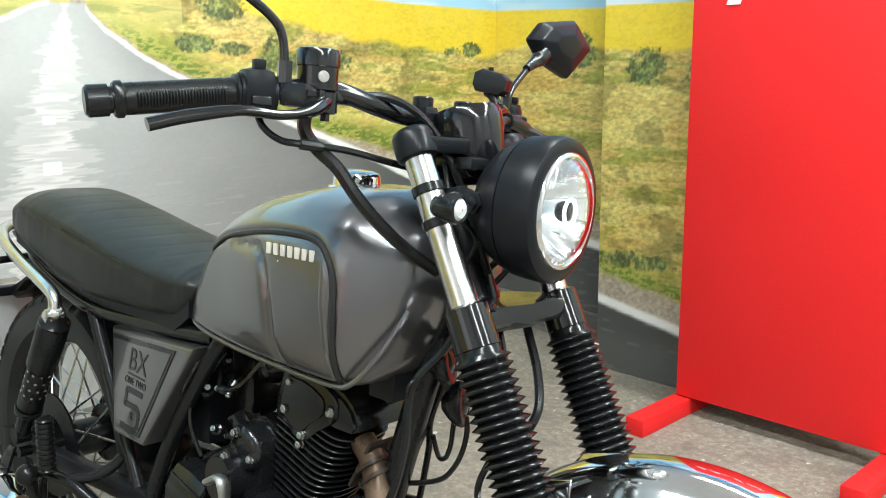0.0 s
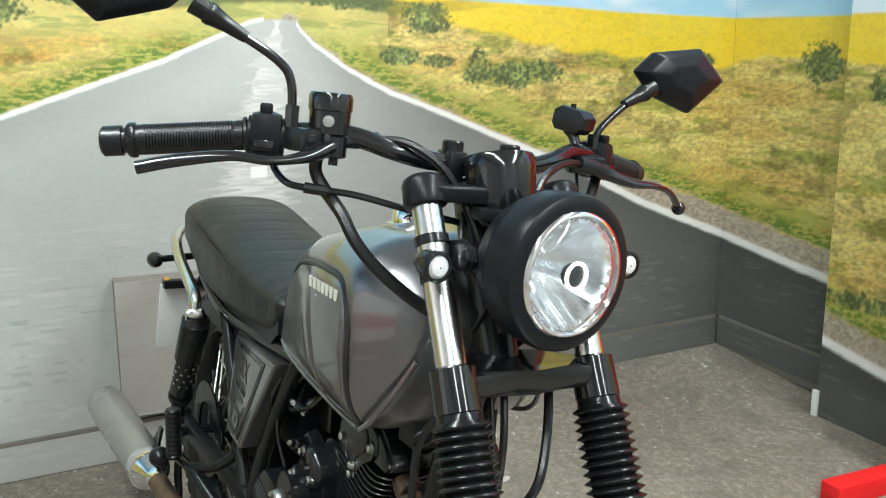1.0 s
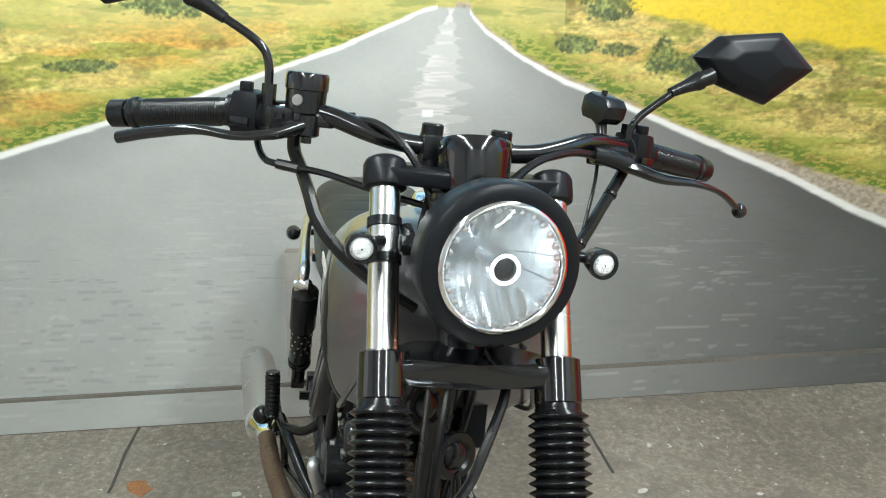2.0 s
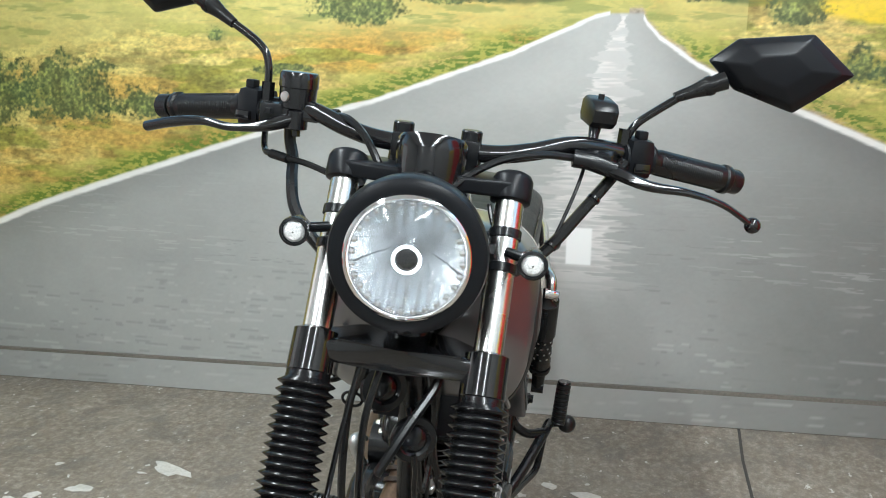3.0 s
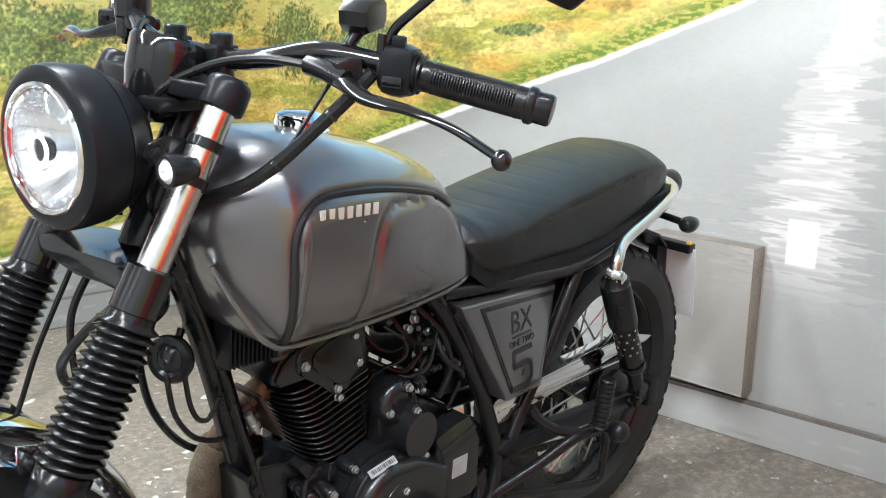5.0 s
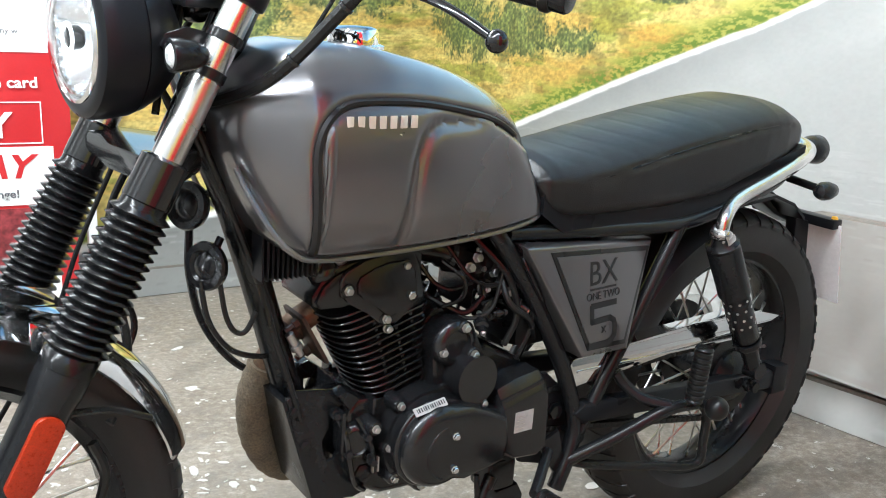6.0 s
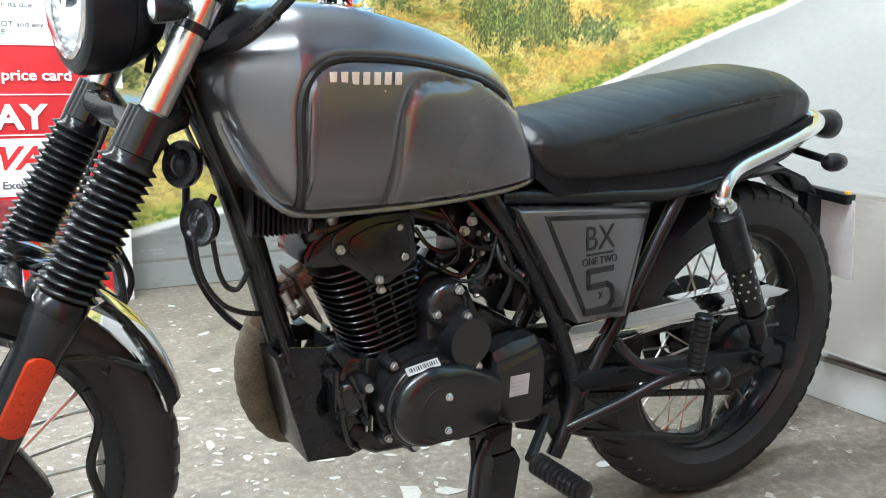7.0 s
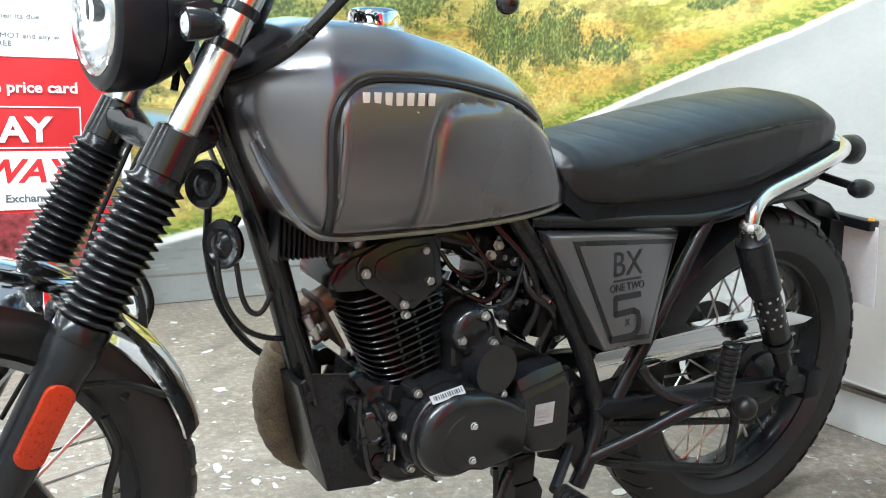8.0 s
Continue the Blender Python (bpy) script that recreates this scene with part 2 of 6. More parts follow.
def lettering(name, words, size, m, mat, parent, depth=0.0006, shear=0.0, squeeze=1.0, align="CENTER", weight=0.0):
    """Words as a mesh, in the built-in font, lying in the plane of m."""
    cu = bpy.data.curves.new(name, "FONT")
    cu.body, cu.size, cu.extrude, cu.shear, cu.align_x, cu.align_y = words, size, depth, shear, align, "CENTER"
    cu.resolution_u, cu.offset = 3, weight
    tmp = new(name, cu)
    me = bpy.data.meshes.new_from_object(tmp.evaluated_get(bpy.context.evaluated_depsgraph_get()))
    bpy.data.objects.remove(tmp)
    me.transform(m @ Matrix.Diagonal((squeeze, 1, 1, 1)))
    me.materials.clear()
    me.materials.append(mat)
    ob = new(name, me)
    ob.parent = parent
    return ob


B = bmesh.new
S3 = np.linspace


# ---- the room ----
BACK, LEFT, RIGHT, NEAR, STEP = -1.22, -2.22, 1.735, 1.68, -0.68
FLARE = math.atan2(0.11, 0.42)
FRONT, HIGH = 3.6, 2.6


def structure(name, bm, mat, label):
    return solid(name, bm, mat, label, name.split("_")[0], "structure")


def floor_z(x, y):
    """The worn floor runs up, or down, a little towards the back wall."""
    return (0.028 + 0.030 * y) * min(1.0, max(0.0, (-0.84 - x) / 0.36))


bm = B()
rings_to(bm, [[(BACK - 0.15, y, floor_z(BACK, y)), (BACK + 0.02, y, floor_z(BACK, y)), (-0.84, y, 0), (FRONT + 0.15, y, 0), (FRONT + 0.15, y, -0.15), (BACK - 0.15, y, -0.15)] for y in S3(LEFT - 0.15, RIGHT + 0.45, 12)])
structure("floor", bm, CONCRETE, "worn bare concrete floor with pale paint flecks")
structure("ceiling", box(B(), (BACK - 0.15, LEFT - 0.15, HIGH), (FRONT + 0.15, RIGHT + 0.45, HIGH + 0.12)), CEIL, "plain grey painted ceiling")
structure("wall_west", box(B(), (BACK - 0.15, LEFT - 0.15, 0), (BACK, RIGHT + 0.15, HIGH)), WALL, "back wall papered with a printed road landscape")
structure("wall_south", box(B(), (BACK, LEFT - 0.15, 0), (FRONT, LEFT, HIGH)), WALL, "side wall papered with a printed meadow landscape")
FAR_X, FAR_Y = BACK + 0.80 * math.cos(FLARE), RIGHT + 0.80 * math.sin(FLARE)
structure("wall_north", slab(B(), [(BACK, RIGHT), (FAR_X, FAR_Y), (FAR_X, FAR_Y + 0.15), (BACK - 0.15, RIGHT + 0.15)], 0, HIGH, axis="z"), WALL, "recessed side wall papered with a printed meadow")
structure("wall_north_step", box(B(), (STEP, NEAR, 0), (FRONT, NEAR + 0.13, HIGH)), WALL, "projecting side wall papered with a printed meadow")
EAST = material("grey_plaster", (0.42, 0.42, 0.41), 0.8, vary=0.1, scale=3)
structure("wall_east", box(B(), (FRONT, LEFT - 0.15, 0), (FRONT + 0.15, RIGHT + 0.45, HIGH)), EAST, "plain grey plaster wall behind the camera")


# the printed landscape: a colour for each place on the unrolled walls
def value_noise(u, v, seed):
    rng = np.random.RandomState(seed)
    table = rng.rand(256, 256)
    iu, iv = np.floor(u).astype(int), np.floor(v).astype(int)
    fu, fv = u - iu, v - iv
    fu, fv = fu * fu * (3 - 2 * fu), fv * fv * (3 - 2 * fv)
    g = lambda a, b: table[a % 256, b % 256]
    return (g(iu, iv) * (1 - fu) + g(iu + 1, iv) * fu) * (1 - fv) + (g(iu, iv + 1) * (1 - fu) + g(iu + 1, iv + 1) * fu) * fv


def fbm(u, v, seed, octaves=4):
    total, amp, norm = 0, 1.0, 0
    for k in range(octaves):
        total = total + amp * value_noise(u * 2 ** k + 17 * k, v * 2 ** k + 31 * k, seed + k)
        norm += amp
        amp *= 0.6
    return total / norm


def step(a, b, x):
    t = np.clip((x - a) / (b - a), 0, 1)
    return t * t * (3 - 2 * t)


def blend(c, colour, mask):
    return c * (1 - mask[..., None]) + np.array(colour) * mask[..., None]


LINE_R = np.array([(0.175, 1.21), (0.19, 1.185), (0.225, 1.148), (0.33, 1.076), (0.45, 1.013), (0.655, 0.936), (0.826, 0.866), (1.134, 0.742), (1.37, 0.630), (1.73, 0.493), (2.0, 0.432), (2.158, 0.400), (2.5, 0.34)])
LINE_L = np.array([(-4.01, 0.111), (-3.557, 0.209), (-3.341, 0.256), (-2.652, 0.374), (-2.22, 0.432), (-1.93, 0.53), (-1.755, 0.600), (-1.54, 0.670), (-1.03, 0.833), (-0.7, 0.932), (-0.6, 0.958), (-0.39, 1.030), (-0.18, 1.102), (-0.03, 1.167), (0.05, 1.203), (0.10, 1.215)])
BUSHES = [(-2.05, 1.02, 0.16, 0.15), (-1.90, 0.96, 0.17, 0.13), (-1.64, 0.97, 0.22, 0.12), (-1.36, 0.93, 0.15, 0.055), (-1.10, 1.15, 0.035, 0.028), (-0.66, 1.225, 0.15, 0.05), (-0.32, 1.26, 0.2, 0.025), (-0.88, 1.045, 0.10, 0.016),
          (0.575, 1.222, 0.085, 0.045), (0.50, 1.112, 0.07, 0.026), (0.60, 1.095, 0.07, 0.02), (0.74, 1.075, 0.05, 0.055), (0.84, 1.055, 0.085, 0.045), (0.96, 1.06, 0.09, 0.035), (0.35, 1.262, 0.14, 0.022), (1.50, 1.092, 0.05, 0.018), (1.60, 1.100, 0.055, 0.026), (2.057, 1.092, 0.075, 0.072),
          (-2.57, 1.129, 0.3, 0.12), (-3.187, 1.005, 0.35, 0.14), (-3.70, 0.90, 0.3, 0.2), (-2.83, 0.851, 0.2, 0.05), (2.63, 1.03, 0.075, 0.055), (2.85, 1.0, 0.10, 0.07), (2.60, 0.40, 0.16, 0.03)]


def landscape(u, z, nearer=False):
    """The printed picture at u metres along the unrolled walls and z metres up, in linear colour."""
    lr = 0.258 - 0.175 * (u - 2.46) if nearer else np.interp(u, LINE_R[:, 0], LINE_R[:, 1])
    ll = np.interp(u, LINE_L[:, 0], LINE_L[:, 1])
    right = u > 0.14
    line = np.where(right, lr, ll)
    n_big, n_mid, n_fine = fbm(u * 2.5, z * 3.5, 3), fbm(u * 11, z * 16, 9), fbm(u * 85, z * 140, 21, 3)
    n_fine = np.clip((n_fine - 0.5) * 1.7 + 0.5, 0, 1)
    n_hay = fbm(u * 16 + 0.8 * n_big, z * 75, 33, 4)
    n_leaf = fbm(u * 115, z * 115, 41, 2)
    c = np.zeros(u.shape + (3,))
    # meadow: level drifts of straw, orange and green grass under a golden field
    streak = fbm(u * 9 + 2.0 * n_big, z * 46, 61, 4)
    blade = fbm(u * 60, z * 165, 67, 3)
    drift = fbm(u * 3.2, z * 13, 71, 3)
    c[...] = (0.56, 0.43, 0.125)
    c = blend(c, (0.66, 0.56, 0.17), step(0.47, 0.62, streak) * 0.8)
    c = blend(c, (0.50, 0.25, 0.03), step(0.50, 0.64, drift) * np.interp(u, [-1.6, -0.9, 0.1, 0.4], [0.4, 0.7, 0.7, 0.28]))
    c = blend(c, (0.23, 0.26, 0.035), step(0.54, 0.64, fbm(u * 5, z * 24, 55)) * 0.7)
    c = blend(c, (0.12, 0.11, 0.03), step(0.58, 0.70, n_mid) * 0.5)
    c = c * (0.42 + 0.55 * n_fine + 0.55 * blade)[..., None]
    up = z - line
    # fresh grass along the verge and a gravel strip beside the line
    edge = np.where(right, 0.010 + 0.075 * np.clip((u - 0.95) / 0.5, 0, 1), 0.0)
    green = step(edge + 0.13 + 0.10 * (drift - 0.3), edge + 0.02, up) * step(edge - 0.005, edge + 0.012, up)
    c = blend(c, (0.46, 0.43, 0.085), green * step(0.3, 0.55, streak) * 0.9)
    c = blend(c, (0.12, 0.19, 0.022), green * step(0.10, 0.03, up - edge) * (0.25 + 0.75 * step(0.42, 0.58, blade)))
    # golden field under the sky on one hand, green hills on the other
    field = np.interp(u, [0.45, 0.659, 0.86, 1.09, 1.394, 1.651, 1.9, 2.7], [1.25, 1.20, 1.165, 1.130, 1.095, 1.075, 1.112, 1.085])
    gold = step(field - 0.012, field + 0.012, z + 0.04 * (n_mid - 0.5)) * (u > 0.45)
    c = blend(c, (0.86, 0.62, 0.030), gold * (0.74 + 0.24 * n_fine))
    hill = step(1.10, 1.19, z - 0.12 * (n_big - 0.5) + 0.06 * np.clip(-u - 1, 0, 1)) * (u < 0.45)
    c = blend(c, (0.56, 0.50, 0.16), hill * (0.45 + 0.45 * streak))
    c = blend(c, (0.22, 0.26, 0.07), hill * step(0.55, 0.66, fbm(u * 7, z * 40, 58)) * 0.6)
    sky_at = np.interp(u, [-4, -2, 0.0, 0.5, 0.655, 1.045, 1.26, 1.734, 2.4, 2.7], [1.40, 1.40, 1.33, 1.29, 1.274, 1.262, 1.250, 1.240, 1.232, 1.228])
    sky = step(sky_at - 0.004, sky_at + 0.006, z)
    tone = np.clip((z - sky_at) / 1.0, 0, 1)
    sky_c = np.stack([0.40 - 0.2 * tone, 0.64 - 0.2 * tone, 0.80 - 0.1 * tone], -1)
    cloud = step(0.5, 0.7, fbm(u * 1.6, z * 4, 77))
    sky_c = blend(sky_c, (0.85, 0.88, 0.9), cloud * 0.7)
    c = c * (1 - sky[..., None]) + sky_c * sky[..., None]
    # bushes with broken outlines
    for k, (bu, bz, ru, rz) in enumerate(BUSHES):
        d = ((u - bu) / ru) ** 2 + ((z - bz) / rz) ** 2 + 2.0 * (fbm(u * 20 + k, z * 22, 90) - 0.5) + 1.2 * (n_leaf - 0.5)
        mask = step(1.15, 0.45, d) * 0.93
        leaf = np.stack([0.035 + 0.44 * n_leaf ** 2.4, 0.062 + 0.48 * n_leaf ** 2.4, 0.022 + 0.10 * n_leaf ** 2], -1) * (0.45 + 1.1 * fbm(u * 18, z * 18 + k, 97, 2))[..., None]
        c = c * (1 - mask[..., None]) + leaf * mask[..., None]
    c[..., 2] *= 1.0 + 0.05 * (1 - sky)
    # far hedges at the end of the road
    hedge = step(0.012, 0.0, np.abs(z - 1.262 - 0.012 * np.sin(u * 9)) - 0.02 * n_mid) * step(0.8, 0.3, np.abs(u - 0.1))
    c = blend(c, (0.09, 0.12, 0.04), hedge * 0.8)
    # gravel strip
    gravel = step(edge + 0.01, edge - 0.012, up + 0.03 * (n_hay - 0.5)) * right
    c = blend(c, (0.50, 0.42, 0.32), gravel)
    c = c * (1 - gravel[..., None] * (0.5 - 0.5 * n_fine[..., None]))
    # asphalt: pale in the middle, darker outwards, scuffed along the way
    shade = np.interp(u, [-3.9, -2.4, -1.6, -0.6, 0.1, 0.7, 1.2, 1.8, 2.5], [0.26, 0.28, 0.35, 0.46, 0.42, 0.235, 0.13, 0.08, 0.075])
    tarmac = np.stack([shade * 0.98, shade * 1.0, shade * 0.955], -1) * (0.8 + 0.3 * n_big + 0.05 * (n_fine - 0.5))[..., None]
    scuff = step(0.655, 0.70, fbm(u * 10, z * 150, 120, 3)) * step(0.9, 0.5, z) * step(0.35, 0.6, fbm(u * 3, z * 5, 123, 2))
    tarmac = blend(tarmac, (0.62, 0.62, 0.60), scuff * np.interp(u, [-0.5, 0.6, 1.2], [0.22, 0.3, 0.08]))
    pits = step(0.67, 0.71, fbm(u * 12, z * 150, 131, 3)) * step(0.8, 0.4, z) * step(0.4, 0.6, fbm(u * 3, z * 5, 127, 2))
    tarmac = blend(tarmac, (0.05, 0.05, 0.05), pits * 0.2)
    tarmac = tarmac * (1 + 0.10 * step(0.75, 1.1, z) * step(1.0, 0.3, np.abs(u + 0.15)))[..., None]
    tarmac = tarmac * (0.80 + 0.20 * step(0.0, 0.14, -up) + 0.20 * step(0.25, 0.0, np.abs(u - 0.1)) * step(0.14, 0.0, -up))[..., None]
    # worn middle stripe
    mid = 0.022 + 0.105 * np.clip((z - 0.5) / 0.7, 0, 1) ** 1.5
    wide = np.interp(z, [0.3, 0.5, 0.8, 1.0, 1.19], [0.17, 0.13, 0.10, 0.06, 0.010])
    rag = fbm(u * 6, z * 95, 140, 4)
    worn = step(1.05, 0.8, np.abs(u - mid) / wide + 2.4 * (rag - 0.5)) * step(0.36, 0.56, z)
    tarmac = blend(tarmac, (0.68, 0.655, 0.63), worn * (0.35 + 0.6 * step(0.4, 0.6, rag)))
    for a, b, lo, hi in ((-0.007, 0.066, 0.497, 0.606), (0.036, 0.082, 0.779, 0.811), (0.046, 0.077, 0.908, 0.928)):
        tarmac = blend(tarmac, (0.86, 0.86, 0.84), (step(a - 0.003, a + 0.003, u) * step(b + 0.003, b - 0.003, u) * step(lo - 0.003, lo + 0.003, z) * step(hi + 0.003, hi - 0.003, z)))
    soft = np.where((u > 0.085) & (u < 0.18), step(1.214, 1.204, z), step(0.006, -0.006, up))
    c = c * (1 - soft[..., None]) + tarmac * soft[..., None]
    # edge lines
    thick = np.where(right, np.interp(u, [0.2, 0.6, 1.2, 2.6], [0.006, 0.009, 0.014, 0.02]), np.interp(u, [-3.9, -2.0, -1.0, 0.1], [0.017, 0.0125, 0.0095, 0.005]))
    stripe = step(thick + 0.004, thick * 0.4, np.abs(up + thick * 0.4 + 0.006 * (n_hay - 0.5))) * ((u < 0.09) | (u > 0.18)) * (0.8 + 0.2 * n_hay)
    c = blend(c, (0.84, 0.83, 0.80), stripe)
    # brown stain where the sheet runs over the hatch and along the foot of the wall
    brown = (u > -0.3455) * (u < -0.0545) * (z > 0.16) * (z < 0.533) * (0.25 + 0.9 * fbm(u * 9, z * 22, 151, 3))
    c = blend(c, (0.30, 0.26, 0.22), np.clip(brown, 0, 0.6) * 0.85)
    # scuffed lower edge
    low = step(0.16, 0.1, z) * right * 0.06
    c = blend(c, (0.30, 0.29, 0.27), low)
    # the whole picture made brighter towards the top, around the middle
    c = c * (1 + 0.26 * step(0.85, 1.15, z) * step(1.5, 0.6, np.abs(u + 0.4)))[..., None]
    return np.clip(c, 0.0, 0.9)


def print_sheet(name, label, origin, along, out, length, u0, way, lo=0.0, hi=HIGH, nearer=False, cell=0.004, rise=(0.0, 0.0)):
    """A printed sheet 3 mm proud of a wall, from origin along a direction; u0 and way place it in the picture."""
    nu = int(length / cell) + 1
    zs = np.concatenate([np.arange(lo, 0.42, 0.007), np.arange(0.42, 1.36, cell), np.linspace(1.36, hi, 24)]) if hi > 1.36 else np.linspace(lo, hi, int((hi - lo) / cell) + 1)
    s = np.linspace(0, length, nu)
    sg, zg = np.meshgrid(s, zs)
    o, a, n = np.array(origin, float), np.array(along, float), np.array(out, float)
    P = o + sg[..., None] * a + n * 0.003
    P[..., 2] = zg + rise[0] + rise[1] * sg
    rows, cols = sg.shape
    idx = np.arange(rows * cols).reshape(rows, cols)
    quads = np.stack([idx[:-1, :-1], idx[:-1, 1:], idx[1:, 1:], idx[1:, :-1]], -1).reshape(-1, 4)
    if np.dot(np.cross(a, (0, 0, 1)), n) < 0:
        quads = quads[:, ::-1]
    me = bpy.data.meshes.new(name)
    me.vertices.add(rows * cols)
    me.vertices.foreach_set("co", P.reshape(-1).astype(np.float32))
    me.loops.add(quads.size)
    me.loops.foreach_set("vertex_index", quads.reshape(-1).astype(np.int32))
    me.polygons.add(len(quads))
    me.polygons.foreach_set("loop_start", np.arange(0, quads.size, 4, dtype=np.int32))
    me.update(calc_edges=True)
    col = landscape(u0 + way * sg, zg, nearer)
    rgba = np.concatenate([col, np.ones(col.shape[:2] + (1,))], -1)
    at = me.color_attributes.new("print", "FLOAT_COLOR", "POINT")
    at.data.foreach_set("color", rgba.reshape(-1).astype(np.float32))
    me.materials.append(PRINT)
    ob = tagged(new(name, me), label, "mural", kind="structure")
    return ob


MURAL = "printed wall mural of a country road through meadows"
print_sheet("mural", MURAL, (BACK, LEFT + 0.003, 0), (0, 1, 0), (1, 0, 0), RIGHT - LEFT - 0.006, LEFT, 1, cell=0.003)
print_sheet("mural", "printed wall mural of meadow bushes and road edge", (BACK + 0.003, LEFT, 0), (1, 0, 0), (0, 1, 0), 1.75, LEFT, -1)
print_sheet("mural", "printed wall mural of a golden field and road edge", (BACK + 0.003, RIGHT, 0), (math.cos(FLARE), math.sin(FLARE), 0), (math.sin(FLARE), -math.cos(FLARE), 0), 0.70, RIGHT, 1)
print_sheet("mural", "printed wall mural of a golden field under blue sky", (STEP, NEAR, 0), (1, 0, 0), (0, -1, 0), 1.6, 2.46, 1, nearer=True)


# ---- the motorcycle ----
bike = thing("motorcycle", "gunmetal grey retro motorcycle with black frame, leaning on its side stand", "motorcycle")
bike.matrix_world = Matrix.Translation((0, -0.123, 0)) @ pose(0, 0, 0, 0, 0, 4.3) @ pose(0, 0, 0, -4.7, 0, 0)

# the steered parts are built straight and then turned about the steering axis
RAKE = radians(26.7)
FORK = Vector((math.sin(RAKE), 0, -math.cos(RAKE)))
HEAD = Vector((0.335, 0, 0.90))
STEER = Matrix.Translation(HEAD) @ Matrix.Rotation(radians(-4.2), 4, FORK) @ Matrix.Translation(-HEAD)
AXLE_F, AXLE_R = Vector((0.695, 0, 0.307)), Vector((-0.628, 0, 0.307))


def fork_at(z, y=0.0):
    """The fork's middle line at a height."""
    return Vector((0.3545 + (0.9445 - z) * math.tan(RAKE), y, z))


def steered(name, bm, mat, parent=None, label="", angle=38):
    bmesh.ops.transform(bm, matrix=STEER, verts=bm.verts[:])
    return part(name, bm, mat, parent or bike, label, angle)


def interp(x, table):
    xs, ys = zip(*sorted(table))
    return float(np.interp(x, xs, ys))


# tank: a loft of rounded sections with a sunk side panel and a knee recess
T_TOP = [(-0.112, 0.686), (-0.097, 0.708), (-0.083, 0.740), (-0.062, 0.785), (-0.028, 0.829), (0.031, 0.858), (0.118, 0.880), (0.197, 0.892), (0.256, 0.892), (0.30, 0.882), (0.335, 0.860), (0.353, 0.838), (0.363, 0.812)]
T_LOW = [(-0.112, 0.669), (-0.103, 0.660), (-0.08, 0.653), (-0.04, 0.647), (0.03, 0.641), (0.154, 0.637), (0.24, 0.637), (0.276, 0.642), (0.305, 0.660), (0.326, 0.690), (0.343, 0.724), (0.353, 0.752), (0.360, 0.775), (0.363, 0.79)]
T_WIDE = [(-0.112, 0.082), (-0.097, 0.096), (-0.06, 0.106), (0.0, 0.119), (0.06, 0.134), (0.12, 0.145), (0.19, 0.151), (0.235, 0.1525), (0.262, 0.152), (0.278, 0.150), (0.292, 0.143), (0.310, 0.130), (0.328, 0.116), (0.343, 0.103), (0.353, 0.090), (0.360, 0.072), (0.363, 0.050)]


def curve(table):
    """A smooth, monotone curve through the rows of a table."""
    xs, ys = [np.array(v, float) for v in zip(*sorted(table))]
    h, d = np.diff(xs), np.diff(ys) / np.diff(xs)
    m = np.zeros(len(xs))
    m[0], m[-1] = d[0], d[-1]
    for i in range(1, len(xs) - 1):
        if d[i - 1] * d[i] > 0:
            w1, w2 = 2 * h[i] + h[i - 1], h[i] + 2 * h[i - 1]
            m[i] = (w1 + w2) / (w1 / d[i - 1] + w2 / d[i])

    def at(x):
        i = int(min(len(h) - 1, max(0, np.searchsorted(xs, x) - 1)))
        t = min(1.0, max(0.0, (x - xs[i]) / h[i]))
        return float(ys[i] * (1 + 2 * t) * (1 - t) ** 2 + m[i] * h[i] * t * (1 - t) ** 2 + ys[i + 1] * t * t * (3 - 2 * t) + m[i + 1] * h[i] * t * t * (t - 1))
    return at


tank_top, tank_low, tank_wide = curve(T_TOP), curve(T_LOW), curve(T_WIDE)


def smoothstep(a, b, x):
    t = min(1.0, max(0.0, (x - a) / (b - a)))
    return t * t * (3 - 2 * t)


def off_line(x, z, line):
    """The distance from a broken line of (x, z) pairs."""
    best = 1.0
    for (ax, az), (bx, bz) in zip(line, line[1:]):
        dx, dz = bx - ax, bz - az
        t = min(1.0, max(0.0, ((x - ax) * dx + (z - az) * dz) / (dx * dx + dz * dz)))
        best = min(best, math.hypot(x - ax - t * dx, z - az - t * dz))
    return best


GROOVE = [(p.x, p.y) for p in smooth_path([(0.264, 0.63, 0), (0.272, 0.68, 0), (0.279, 0.745, 0), (0.278, 0.788, 0), (0.264, 0.815, 0), (0.238, 0.830, 0), (0.19, 0.8325, 0), (0.125, 0.828, 0), (0.04, 0.813, 0), (-0.012, 0.796, 0), (-0.06, 0.765, 0)], 4)]
KNEE = [(p.x, p.y) for p in smooth_path([(0.147, 0.63, 0), (0.144, 0.73, 0), (0.138, 0.775, 0), (0.124, 0.799, 0), (0.10, 0.807, 0), (0.04, 0.804, 0)], 3)]


